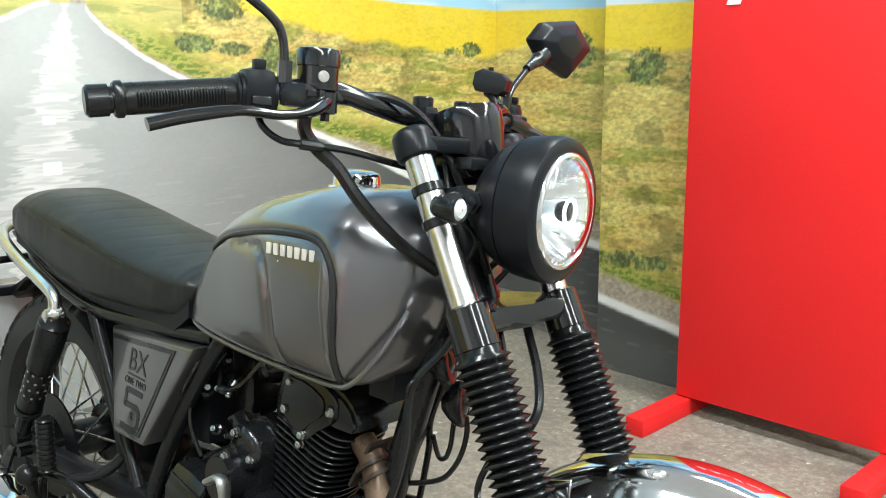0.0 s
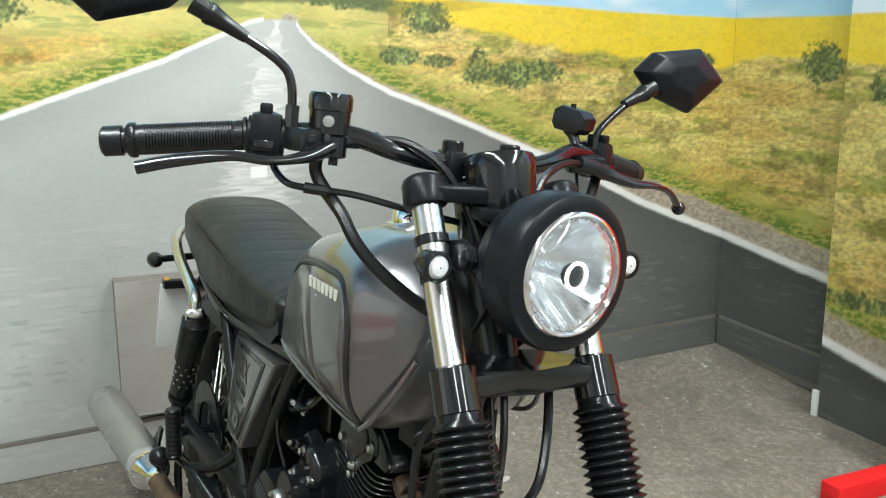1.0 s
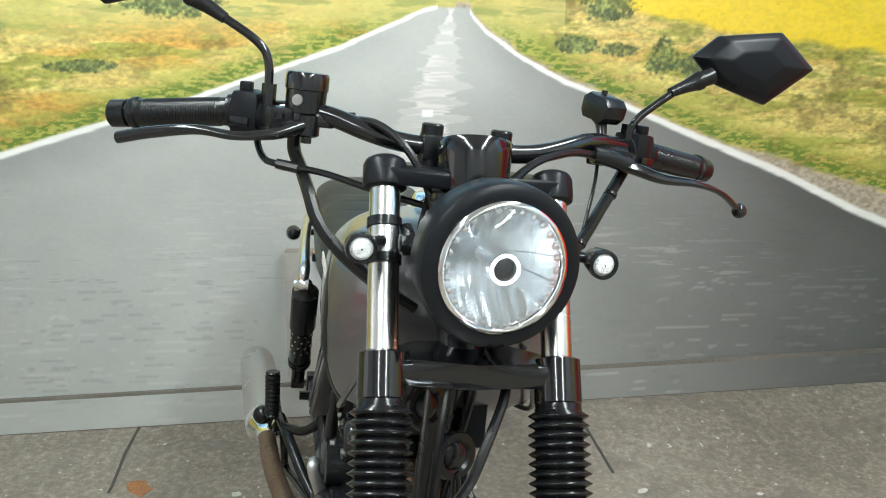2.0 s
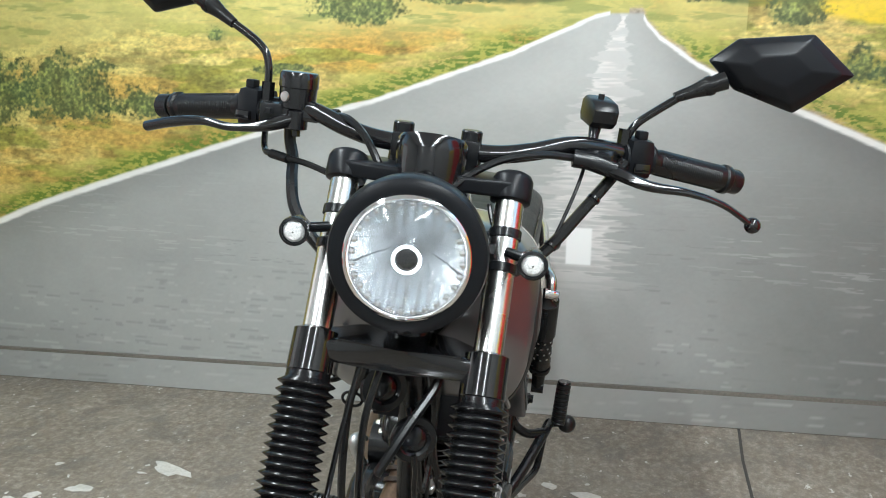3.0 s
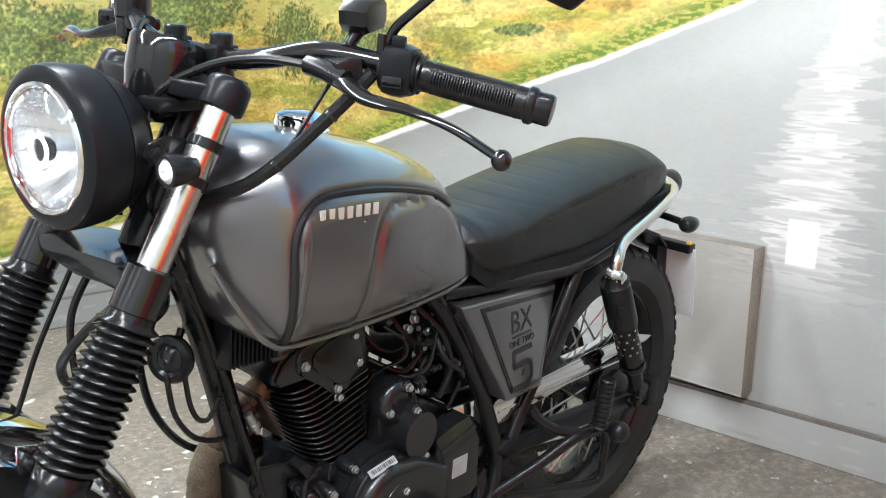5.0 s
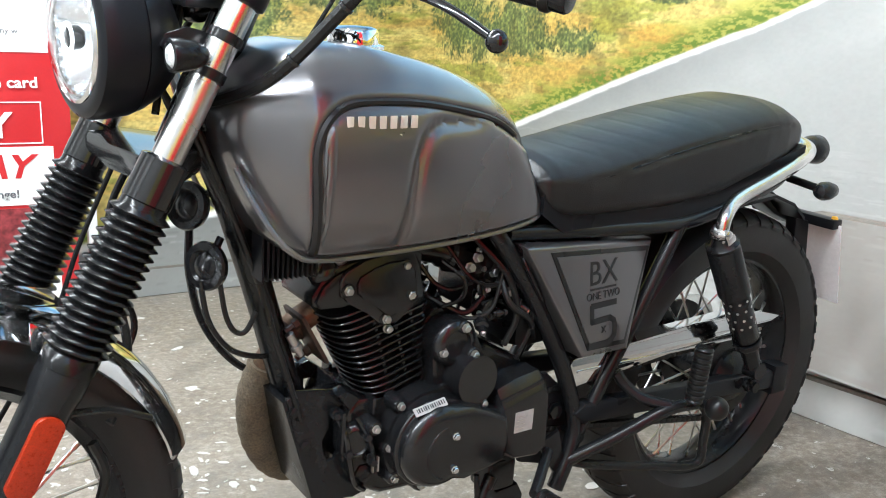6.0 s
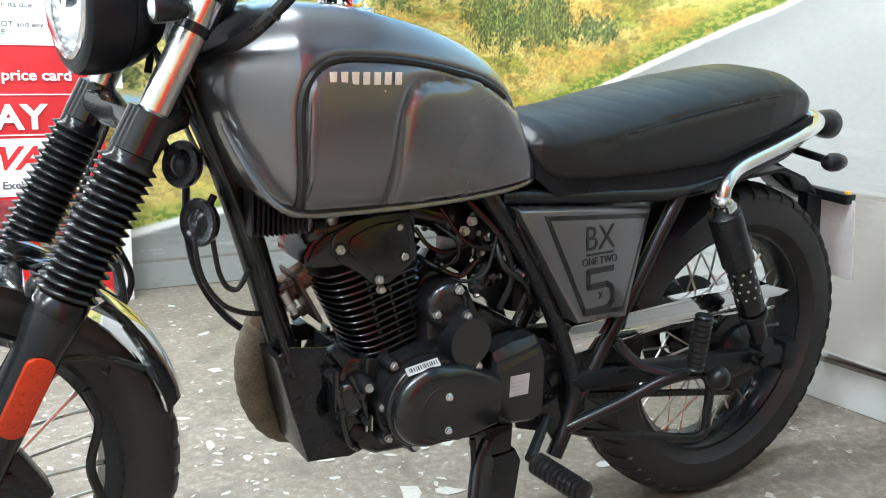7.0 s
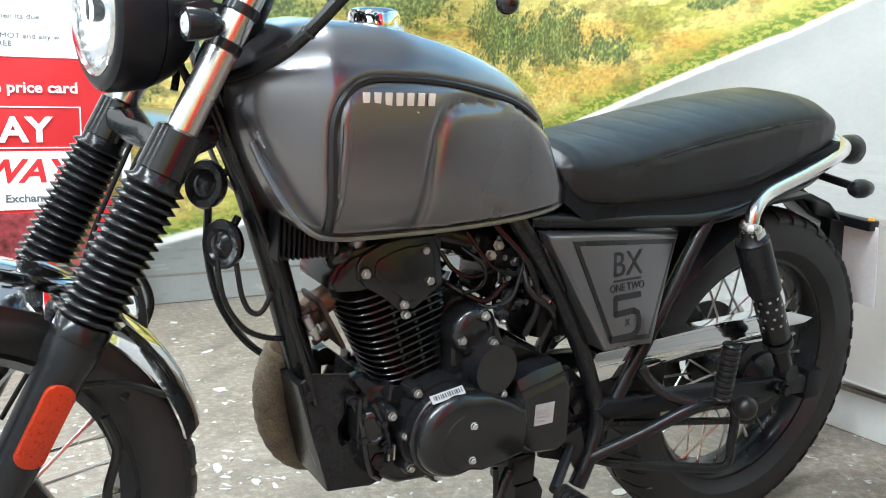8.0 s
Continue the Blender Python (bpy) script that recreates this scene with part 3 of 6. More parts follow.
def tank_ring(x, n=168):
    top, low, w = tank_top(x), tank_low(x), tank_wide(x)
    belt = low + (top - low) * 0.45
    ring = []
    for i in range(n):
        a = 2 * math.pi * i / n
        c, s = math.cos(a), math.sin(a)
        k = 3.1 if s > 0 else 9.0 - 4.5 * smoothstep(0.26, 0.32, x)
        y = w * math.copysign(abs(c) ** (2 / k), c)
        z = belt + ((top - belt) if s > 0 else (belt - low)) * math.copysign(abs(s) ** (2 / k), s)
        if s < 0:
            y *= 1 - 0.22 * smoothstep(-0.1, 0.16, x) * ((belt - z) / (belt - low)) ** 2
        if abs(c) > 0.25:
            d = 0.0
            if z > low + 0.012:
                g = off_line(x, z, GROOVE)
                if g < 0.03:
                    d += 0.0065 * math.exp(-(g / 0.0055) ** 2)
                inside = x < 0.275 and z < interp(x, [(q[0], q[1]) for q in GROOVE if q[0] < 0.274])
                d += 0.002 * inside
                g = off_line(x, z, KNEE)
                if g < 0.05:
                    d += 0.0085 * math.exp(-(g / 0.0095) ** 2) * smoothstep(0.0, 0.09, x)
                if x < 0.14 and z < interp(x, [(-0.1, 0.78), (0.04, 0.804), (0.10, 0.807), (0.124, 0.799), (0.138, 0.775), (0.144, 0.70)]):
                    d += 0.003 * smoothstep(-0.06, 0.06, x)
            # a thin rolled lip along the lower edge
            d -= 0.006 * math.exp(-((z - low - 0.008) / 0.005) ** 2) * smoothstep(0.0, 0.06, x + 0.112)
            y -= math.copysign(d, c)
        ring.append((x, y, z))
    return ring


bm = B()
stations = [-0.112 + 0.475 * (1 - (1 - t) ** 1.35) for t in S3(0, 1, 220)]
rings_to(bm, [tank_ring(x) for x in stations])
tank = part("fuel_tank", bm, TANK, bike, "gunmetal metallic fuel tank with sunk knee panels", angle=60)


def tank_side(x, z):
    """The half width of the tank's flank at a place."""
    top, low, w = tank_top(x), tank_low(x), tank_wide(x)
    belt = low + (top - low) * 0.45
    if z >= belt:
        return w * max(0.0, 1 - ((z - belt) / (top - belt)) ** 3.1) ** (1 / 3.1)
    q = (belt - z) / (belt - low)
    return w * max(0.0, 1 - q ** 9.0) ** (1 / 9.0) * (1 - 0.22 * smoothstep(-0.1, 0.16, x) * q * q)


for sgn in (1, -1):
    # added dark strip: the groove's shade and dark reflection as colour
    line = [(x, z) for x, z in GROOVE if -0.045 < x and z > 0.652]
    bm = B()
    tube(bm, [(x, sgn * (tank_side(x, z) - 0.0062), z) for x, z in line], lambda t: 0.0072 - 0.0036 * t, 8, 2)
    part("groove_shade", bm, DECAL_AND_SHADE, tank, "dark strip standing in for the shade in the tank panel's groove")
    # rolled flange along the lower and front edge
    rim = [(x, tank_low(x) + 0.005) for x in S3(-0.100, 0.352, 60)]
    bm = tube(B(), [(x, sgn * ((0.755 + 0.2 * smoothstep(0.25, 0.33, x) + 0.2 * smoothstep(0.14, -0.1, x)) * tank_wide(x)), z) for x, z in rim], 0.0038, 8, 1)
    part("tank_flange", bm, TANK, tank)

# seat
SEAT_TOP = [(-0.090, 0.716), (-0.095, 0.727), (-0.108, 0.738), (-0.130, 0.745), (-0.16, 0.748), (-0.223, 0.757), (-0.337, 0.780), (-0.45, 0.801), (-0.55, 0.815), (-0.61, 0.821), (-0.654, 0.817), (-0.689, 0.801), (-0.713, 0.785), (-0.728, 0.768), (-0.735, 0.754)]
SEAT_LOW = [(-0.090, 0.706), (-0.095, 0.696), (-0.104, 0.680), (-0.118, 0.666), (-0.14, 0.656), (-0.19, 0.652), (-0.36, 0.649), (-0.475, 0.662), (-0.615, 0.707), (-0.687, 0.728), (-0.721, 0.738), (-0.735, 0.746)]
SEAT_WIDE = [(-0.085, 0.080), (-0.090, 0.092), (-0.104, 0.104), (-0.18, 0.113), (-0.30, 0.118), (-0.45, 0.120), (-0.58, 0.119), (-0.64, 0.114), (-0.687, 0.103), (-0.713, 0.088), (-0.728, 0.070), (-0.735, 0.056)]
bm = B()
rings = []
for x in S3(-0.090, -0.735, 172):
    top, low, w = interp(x, SEAT_TOP), interp(x, SEAT_LOW), interp(x, SEAT_WIDE)
    belt = low + (top - low) * 0.55
    ring = []
    for i in range(64):
        a = 2 * math.pi * i / 64
        c, s = math.cos(a), math.sin(a)
        k = 2.35 if s > 0 else 6.0
        y = w * math.copysign(abs(c) ** (2 / k), c)
        z = belt + ((top - belt) if s > 0 else (belt - low)) * math.copysign(abs(s) ** (2 / k), s)
        # sewn ribs across the top and a seam under its edge
        if s > 0.55 and -0.56 < x < -0.13:
            z -= 0.0006 * max(0.0, math.cos(2 * math.pi * (x + 0.13 + 0.10 * (abs(y) / 0.13) ** 3) / 0.050)) ** 8 * smoothstep(0.0, 0.03, -0.13 - x)
        if abs(c) > 0.3 and s > 0:
            y -= math.copysign(0.0035 * math.exp(-((z - top + 0.040) / 0.003) ** 2) + 0.0005 * math.sin(x * 60 + 3 * math.sin(x * 23)) * math.exp(-((z - top + 0.045) / 0.02) ** 2), c)
        ring.append((x, y - 0.010 * smoothstep(-0.12, -0.4, x), z))
    rings.append(ring)
rings_to(bm, rings)
seat = part("seat", bm, VINYL, bike, "black vinyl bench seat with sewn ribs", angle=60)
for sgn in (1, -1):
    bm = B()
    pts = [(x, sgn * (interp(x, SEAT_WIDE) * 0.955) - 0.010 * smoothstep(-0.12, -0.4, x), interp(x, SEAT_TOP) - 0.040) for x in S3(-0.100, -0.67, 24)]
    tube(bm, pts, 0.0017, 6, 2)
    part("piping", bm, RUBBER, seat)
# pan under the seat
bm = B()
rings_to(bm, [[(x, sy * 0.100, interp(x, SEAT_LOW) + dz) for sy, dz in ((-1, 0.012), (1, 0.012), (1, -0.022), (-1, -0.022))] for x in S3(-0.10, -0.70, 14)])
part("seat_pan", bm, MATT, seat, "black plastic pan under the seat")

# wheels
def tyre_section(half, rim_r, out_r):
    return [(-half * 0.62, rim_r), (-half * 0.93, rim_r + 0.018), (-half, rim_r + (out_r - rim_r) * 0.55), (-half * 0.9, out_r - 0.016), (-half * 0.6, out_r - 0.005), (-half * 0.2, out_r), (half * 0.2, out_r), (half * 0.6, out_r - 0.005), (half * 0.9, out_r - 0.016), (half, rim_r + (out_r - rim_r) * 0.55), (half * 0.93, rim_r + 0.018), (half * 0.62, rim_r)]


def hoop(bm, centre, section, seg=72):
    """A closed section of (y, radius) pairs turned round the y axis."""
    n = len(section)
    vs = [[bm.verts.new((centre[0] + r * math.cos(a), centre[1] + y, centre[2] + r * math.sin(a))) for y, r in section] for a in [2 * math.pi * k / seg for k in range(seg)]]
    for k in range(seg):
        for i in range(n):
            bm.faces.new((vs[k][i], vs[k][(i + 1) % n], vs[(k + 1) % seg][(i + 1) % n], vs[(k + 1) % seg][i]))
    return bm


def wheel(name, c, out_r, half, rim_r, emit, hub_r, spokes=36):
    bm = hoop(B(), c, tyre_section(half, rim_r, out_r), 96)
    root = emit(name, hoop(B(), c, [(-half * 0.6, rim_r + 0.008), (-half * 0.6, rim_r - 0.006), (-half * 0.3, rim_r - 0.020), (half * 0.3, rim_r - 0.020), (half * 0.6, rim_r - 0.006), (half * 0.6, rim_r + 0.008), (half * 0.4, rim_r - 0.002), (-half * 0.4, rim_r - 0.002)]), SATIN, bike, "black wire-spoked wheel with a road tyre")
    tyre = emit("tyre", bm, TYRE, root, "worn black road tyre")
    bm = B()
    n = 46
    for k in range(n):
        for sy in (1, -1):
            a = 2 * math.pi * (k + (0.5 if sy > 0 else 0)) / n
            pts = []
            for da, f, lift in ((0.0, 0.97, -0.020), (0.012, 0.90, -0.0145), (0.030, 0.60, -0.0035), (0.045, 0.12, 0.0012)):
                pts.append((a + da, sy * half * f, out_r + lift))
            width = 0.088
            rings = []
            for t, y, r in pts:
                rings.append([(c[0] + rr * math.cos(t + dt), c[1] + y, c[2] + rr * math.sin(t + dt)) for rr, dt in ((r - 0.004, 0), (r + 0.0009, 0), (r + 0.0009, width), (r - 0.004, width))])
            rings_to(bm, rings)
    tagged(emit("tread", bm, TYRE, tyre), kind="stuff")
    bm = B()
    lathe(bm, (c[0], -0.055, c[2]), (0, 1, 0), [(0, 0.018), (0.004, hub_r), (0.014, hub_r), (0.018, hub_r * 0.62), (0.092, hub_r * 0.62), (0.096, hub_r), (0.106, hub_r), (0.11, 0.018)], 32)
    emit("hub", bm, SATIN, root)
    for k in range(spokes):
        a = 2 * math.pi * k / spokes
        tw = 0.55 if k % 2 else -0.55
        sy = 0.045 if (k // 2) % 2 else -0.045
        p = Vector((c[0] + hub_r * 0.9 * math.cos(a + tw), c[1] + sy, c[2] + hub_r * 0.9 * math.sin(a + tw)))
        q = Vector((c[0] + (rim_r - 0.018) * math.cos(a), c[1] + sy * 0.15, c[2] + (rim_r - 0.018) * math.sin(a)))
        bm = rod(B(), p, q, 0.0022, seg=6)
        rod(bm, q + (p - q) * 0.07, q, 0.0034, seg=6)
        emit("spoke", bm, STEEL, root)
    return root


front_wheel = wheel("front_wheel", AXLE_F, 0.307, 0.052, 0.232, steered, 0.045)
rear_wheel = wheel("rear_wheel", AXLE_R, 0.307, 0.062, 0.218, part, 0.06)

# fork: chrome tubes, pleated gaiters, lower legs
for sgn in (1, -1):
    y = sgn * 0.099
    bm = B()
    rod(bm, fork_at(0.955, y), fork_at(0.72, y), 0.0172, seg=32)
    steered("fork_tube", bm, POLISHED, label="polished chrome fork tube")
    bm = B()
    prof = []
    start, end, pleats = fork_at(0.728, y), fork_at(0.568, y), 16
    length = (end - start).length
    prof += [(-0.004, 0.0255), (0.005, 0.0255), (0.006, 0.0262)]
    for k in range(pleats):
        d = 0.008 + (length - 0.016) * k / pleats
        w = (length - 0.016) / pleats
        big = 0.0335 + 0.002 * k / pleats
        prof += [(d, 0.0258), (d + w * 0.46, big), (d + w * 0.54, big)]
    prof += [(length - 0.008, 0.027), (length - 0.006, 0.030), (length + 0.012, 0.030)]
    lathe(bm, start, FORK, prof, 32)
    steered("gaiter", bm, GAITER, label="pleated black rubber fork gaiter", angle=70)
    bm = B()
    low = fork_at(0.285, y)
    leg = (low - end).length
    lathe(bm, end, FORK, [(0.004, 0.0275), (0.02, 0.029), (0.035, 0.029), (0.05, 0.0265), (leg - 0.05, 0.0245), (leg, 0.023)], 28)
    leg_ob = steered("fork_leg", bm, SATIN, label="satin black lower fork leg")
    bm = B()
    # axle lug
    lathe(bm, (AXLE_F.x, y - 0.02, AXLE_F.z), (0, 1, 0), [(0, 0.018), (0.002, 0.02), (0.038, 0.02), (0.04, 0.018)], 20)
    rod(bm, low, AXLE_F + Vector((0, y, 0)), 0.018, seg=14)
    steered("axle_lug", bm, SATIN, leg_ob)
    # orange reflector on the leg's outer side
    bm = B()
    rp = fork_at(0.475, y + sgn * 0.026)
    mm = Matrix.Translation(rp) @ Matrix.Rotation(-RAKE, 4, "Y")
    slab(bm, [(0.016 * math.cos(t), math.copysign(0.034, math.sin(t)) + 0.013 * math.sin(t)) for t in S3(0.01, 2 * math.pi + 0.01, 25)[:-1]], -0.004, 0.004, 0.0015)
    bmesh.ops.transform(bm, matrix=mm, verts=bm.verts[:])
    steered("reflector", bm, ORANGE, leg_ob, "orange reflector strip")

# yokes
bm = B()
for sgn in (1, -1):
    lathe(bm, fork_at(0.968, sgn * 0.099), FORK, [(0, 0.010), (0.001, 0.017), (0.004, 0.0220), (0.010, 0.0248), (0.031, 0.0252), (0.036, 0.0240), (0.038, 0.019)], 32)
slab(bm, [(0.31, -0.085), (0.345, -0.1), (0.375, -0.1), (0.385, -0.06), (0.38, 0.06), (0.375, 0.1), (0.345, 0.1), (0.31, 0.085), (0.295, 0.03), (0.295, -0.03)], 0.943, 0.962, 0.004, "z")
steered("top_yoke", bm, MATT, label="black top fork yoke")
bm = B()
for sgn in (1, -1):
    lathe(bm, fork_at(0.774, sgn * 0.099), FORK, [(0, 0.019), (0.003, 0.0258), (0.050, 0.0265), (0.053, 0.024)], 32)
slab(bm, [(0.385, -0.06), (0.43, -0.11), (0.465, -0.11), (0.468, -0.07), (0.455, 0.0), (0.468, 0.07), (0.465, 0.11), (0.43, 0.11), (0.385, 0.06), (0.37, 0.0)], 0.743, 0.771, 0.0125, "z", 4)
steered("bottom_yoke", bm, BLACK, label="glossy black bottom fork yoke")
bm = B()
rod(bm, (0.30, 0, 0.96), (0.395, 0, 0.75), 0.026, seg=24)
part("steering_head", bm, SATIN, bike)

# headlight
HL = Vector((0.4765, 0, 0.886))
AX = Vector((1, 0.05, -0.02)).normalized()
bm = B()
lathe(bm, HL, AX, [(-0.085, 0.012), (-0.080, 0.032), (-0.068, 0.054), (-0.052, 0.070), (-0.035, 0.079), (-0.024, 0.0825), (-0.0235, 0.081), (-0.0215, 0.081), (-0.021, 0.084), (0.004, 0.0865), (0.016, 0.0865), (0.0225, 0.0845), (0.0255, 0.080), (0.0265, 0.071), (0.0255, 0.0665), (0.022, 0.065), (0.0, 0.063)], 72, cap=False)
headlight = steered("headlight", bm, MATT, label="round headlight in a satin black shell", angle=32)
bm = B()
# reflector bowl: smooth sides, upright flutes above and below
rings = []
a, s, u = basis(AX)
seg = 180
for k in range(25):
    q = k / 24
    r = 0.0632 - 0.057 * q
    d = 0.021 - 0.064 * (1 - (r / 0.0632) ** 2)
    ring = []
    for i in range(seg):
        t = 2 * math.pi * i / seg
        across, up = r * math.cos(t), r * math.sin(t)
        lift = 0.0
        if abs(math.sin(t)) > 0.62:
            lift = 0.0016 * abs(math.sin(across * math.pi / 0.0125)) * (r / 0.0632) + 0.0012
        elif abs(math.sin(t)) > 0.22:
            lift = 0.0034 * (r / 0.0632)
        ring.append(HL + a * (d + lift) + s * across + u * up)
    rings.append(ring)
rings_to(bm, rings, cap=False)
steered("reflector_bowl", bm, BOWL, headlight, "fluted chrome reflector bowl", 16)
bm = B()
lathe(bm, HL, AX, [(0.0235, 0.0645), (0.031, 0.0590), (0.0380, 0.046), (0.0425, 0.026), (0.044, 0.0005), (0.0415, 0.0005), (0.040, 0.026), (0.0355, 0.045), (0.0285, 0.0575), (0.0215, 0.0625)], 48, cap=False)
lens = steered("lens", bm, GLASS, headlight, "clear domed glass lens", 50)
lens.visible_shadow = False
bm = B()
lathe(bm, HL + AX * 0.016, AX, [(0, 0.0095), (0.004, 0.0125), (0.0130, 0.0125), (0.015, 0.010), (0.016, 0.001)], 24)
steered("bulb_cap", bm, SATIN, headlight)
bm = lathe(B(), HL + AX * -0.041, AX, [(0, 0.0085), (0.040, 0.0085), (0.058, 0.0080)], 20)
steered("bulb_stem", bm, BOWL, headlight)
bm = B()
a, s, u = basis(AX)
ring = [HL + AX * 0.0305 + (s * math.cos(2 * math.pi * i / 40) + u * math.sin(2 * math.pi * i / 40)) * 0.0142 for i in range(41)]
tube(bm, ring, 0.0018, 8, 1)
steered("halo_ring", bm, HALO, headlight, "lit white halo ring")
for k in range(28):
    t = 2 * math.pi * k / 28
    p = HL + AX * 0.022 + (s * math.cos(t) + u * math.sin(t)) * 0.0585
    bm = lathe(B(), p, AX, [(0, 0.0042), (0.0026, 0.0034), (0.0036, 0.0010)], 8)
    steered("lens_facet", bm, BOWL, headlight)
bm = lathe(B(), HL, AX, [(0.021, 0.0605), (0.0275, 0.0620), (0.0300, 0.0645), (0.0290, 0.0680), (0.0255, 0.0690)], 56, cap=False)
steered("trim_ring", bm, CHROME, headlight, "chrome trim ring", 60)
# headlight brackets
for sgn in (1, -1):
    bm = B()
    slab(bm, [(0.385, 0.902), (0.41, 0.908), (0.434, 0.901), (0.440, 0.888), (0.432, 0.878), (0.41, 0.872), (0.39, 0.876)], sgn * 0.076, sgn * 0.082, 0.0015)
    for z in (0.905, 0.868):
        lathe(bm, fork_at(z, sgn * 0.099), FORK, [(0, 0.0172), (0.001, 0.0195), (0.011, 0.0195), (0.012, 0.0172)], 24)
    bolt(bm, (0.427, sgn * 0.082, 0.889), (0, sgn, 0), 0.010, 0.008)
    steered("headlight_bracket", bm, SATIN)


def indicator(c, axis, stem_from, emit):
    """A small bullet indicator: body, chrome ring, clear lens and stem."""
    bm = B()
    c, axis = Vector(c), Vector(axis).normalized()
    lathe(bm, c, axis, [(-0.03, 0.006), (-0.026, 0.011), (-0.016, 0.0145), (-0.002, 0.0165), (0.004, 0.0170), (0.008, 0.0165), (0.009, 0.0135), (0.002, 0.0125)], 28, cap=False)
    root = emit("indicator", bm, SATIN, bike, "small round indicator with a clear lens")
    bm = lathe(B(), c, axis, [(0.001, 0.0128), (0.006, 0.0125), (0.0095, 0.009), (0.0105, 0.001)], 24, cap=False)
    emit("indicator_lens", bm, CLEAR, root, "faceted clear lens", 20)
    bm = rod(B(), stem_from, c - axis * 0.012, 0.0062, seg=12)
    emit("stem", bm, SATIN, root)
    return root


for sgn in (1, -1):
    indicator((0.443, sgn * 0.134, 0.885), (1, 0, -0.03), (0.405, sgn * 0.105, 0.886), steered)

# handlebar
BAR = [(0.180, -0.385, 0.976), (0.218, -0.30, 0.989), (0.262, -0.215, 1.003), (0.285, -0.165, 1.005), (0.305, -0.115, 0.992), (0.312, -0.07, 0.984), (0.314, 0, 0.983)]
BAR += [(x, -y, z) for x, y, z in BAR[-2:0:-1]] + [(0.183, 0.384, 0.977)]
steered("handlebar", tube(B(), BAR, 0.0115, 16, 8), BLACK, label="glossy black tubular handlebar")
for sgn in (1, -1):
    bm = B()
    lathe(bm, (0.314, sgn * 0.042, 0.95), (0, 0, 1), [(0, 0.016), (0.028, 0.015), (0.03, 0.013), (0.058, 0.013), (0.06, 0.011)], 20)
    box(bm, (0.298, sgn * 0.042 - 0.012, 0.968), (0.33, sgn * 0.042 + 0.012, 0.998), 0.004)
    steered("bar_clamp", bm, SATIN)
    g0, g1 = Vector((0.234, sgn * 0.264, 0.9945)), Vector((0.180, -0.383, 0.976)) if sgn < 0 else Vector((0.1835, 0.382, 0.977))
    d = (g1 - g0)
    L = d.length
    ga, gs, gu = basis(d)
    prof = [(0, 0.017, 0), (0.0008, 0.0205, 0), (0.004, 0.0205, 0), (0.006, 0.0168, 0), (0.012, 0.0168, 0)]
    n = 30
    for k in range(n):
        t, w = 0.016 + (L - 0.036) * k / n, (L - 0.036) / n
        prof += [(t, 0.0169, 1), (t + w * 0.4, 0.0172, 0), (t + w * 0.7, 0.0172, 0)]
    prof += [(L - 0.016, 0.0168, 0), (L - 0.012, 0.0168, 0), (L - 0.010, 0.0195, 0), (L - 0.004, 0.0195, 0), (L - 0.001, 0.017, 0)]
    bm = B()
    rings = []
    for t, r, sunk in prof:
        ring = []
        for i in range(48):
            w = 2 * math.pi * i / 48
            rr = r - 0.0011 * sunk * (math.cos(w * 4 + 0.6) > -0.35)
            ring.append(g0 + ga * t + (gs * math.cos(w) + gu * math.sin(w)) * rr)
        rings.append(ring)
    rings_to(bm, rings)
    steered("grip", bm, RUBBER, label="ribbed black rubber grip with smooth bands", angle=50)
    bm = lathe(B(), g1, d, [(0, 0.014), (0.003, 0.014), (0.004, 0.0168), (0.024, 0.0168), (0.027, 0.0135)] if sgn < 0 else [(-0.003, 0.0165), (0.013, 0.0168), (0.016, 0.0150), (0.017, 0.010)], 24)
    steered("bar_end", bm, SATIN)


# ---- handlebar fittings ----
BACK_TURN = STEER.inverted()


def un(x, y, z):
    """A place given on the turned handlebar, in the straight position."""
    return BACK_TURN @ Vector((x, y, z))


# levers and perches
lv = [un(0.272, 0.185, 0.982), un(0.285, 0.225, 0.972), un(0.290, 0.262, 0.962), un(0.284, 0.312, 0.958), un(0.268, 0.356, 0.946), un(0.243, 0.399, 0.921)]
bm = tube(B(), lv, lambda t: 0.0125 - 0.0065 * smoothstep(0.1, 0.8, t), 12, 8, 0.7)
ball(bm, lv[-1], 0.0105)
clutch = steered("clutch_lever", bm, BLACK, label="glossy black clutch lever with a ball end")
bm = box(B(), (-0.03, -0.017, -0.012), (0.022, 0.014, 0.012), 0.005, Matrix.Translation(un(0.268, 0.198, 0.985)) @ pose(0, 0, 0, 10, 0, 70))
tube(bm, [un(0.289, 0.168, 0.986), un(0.287, 0.19, 0.983), un(0.283, 0.22, 0.975)], 0.011, 12)
steered("perch", bm, SATIN, clutch)
rv = [un(0.300, -0.185, 0.998), un(0.316, -0.222, 0.986), un(0.318, -0.262, 0.981), un(0.310, -0.305, 0.984), un(0.292, -0.355, 0.976), un(0.279, -0.393, 0.966)]
bm = tube(B(), rv, lambda t: 0.0115 - 0.0048 * smoothstep(0.05, 0.35, t) + 0.0022 * smoothstep(0.5, 0.8, t), 12, 8, 0.8)
lathe(bm, un(0.298, -0.183, 0.984), (0, 0, 1), [(0, 0.011), (0.002, 0.0145), (0.024, 0.0145), (0.026, 0.011)], 20)
lathe(bm, un(0.298, -0.183, 0.976), (0, 0, 1), [(0, 0.006), (0.010, 0.006)], 6)
brake = steered("brake_lever", bm, BLACK, label="glossy black front brake lever")
bm = box(B(), (-0.03, -0.017, -0.013), (0.024, 0.016, 0.013), 0.005, Matrix.Translation(un(0.288, -0.205, 1.003)) @ pose(0, 0, 0, 0, 0, 110))
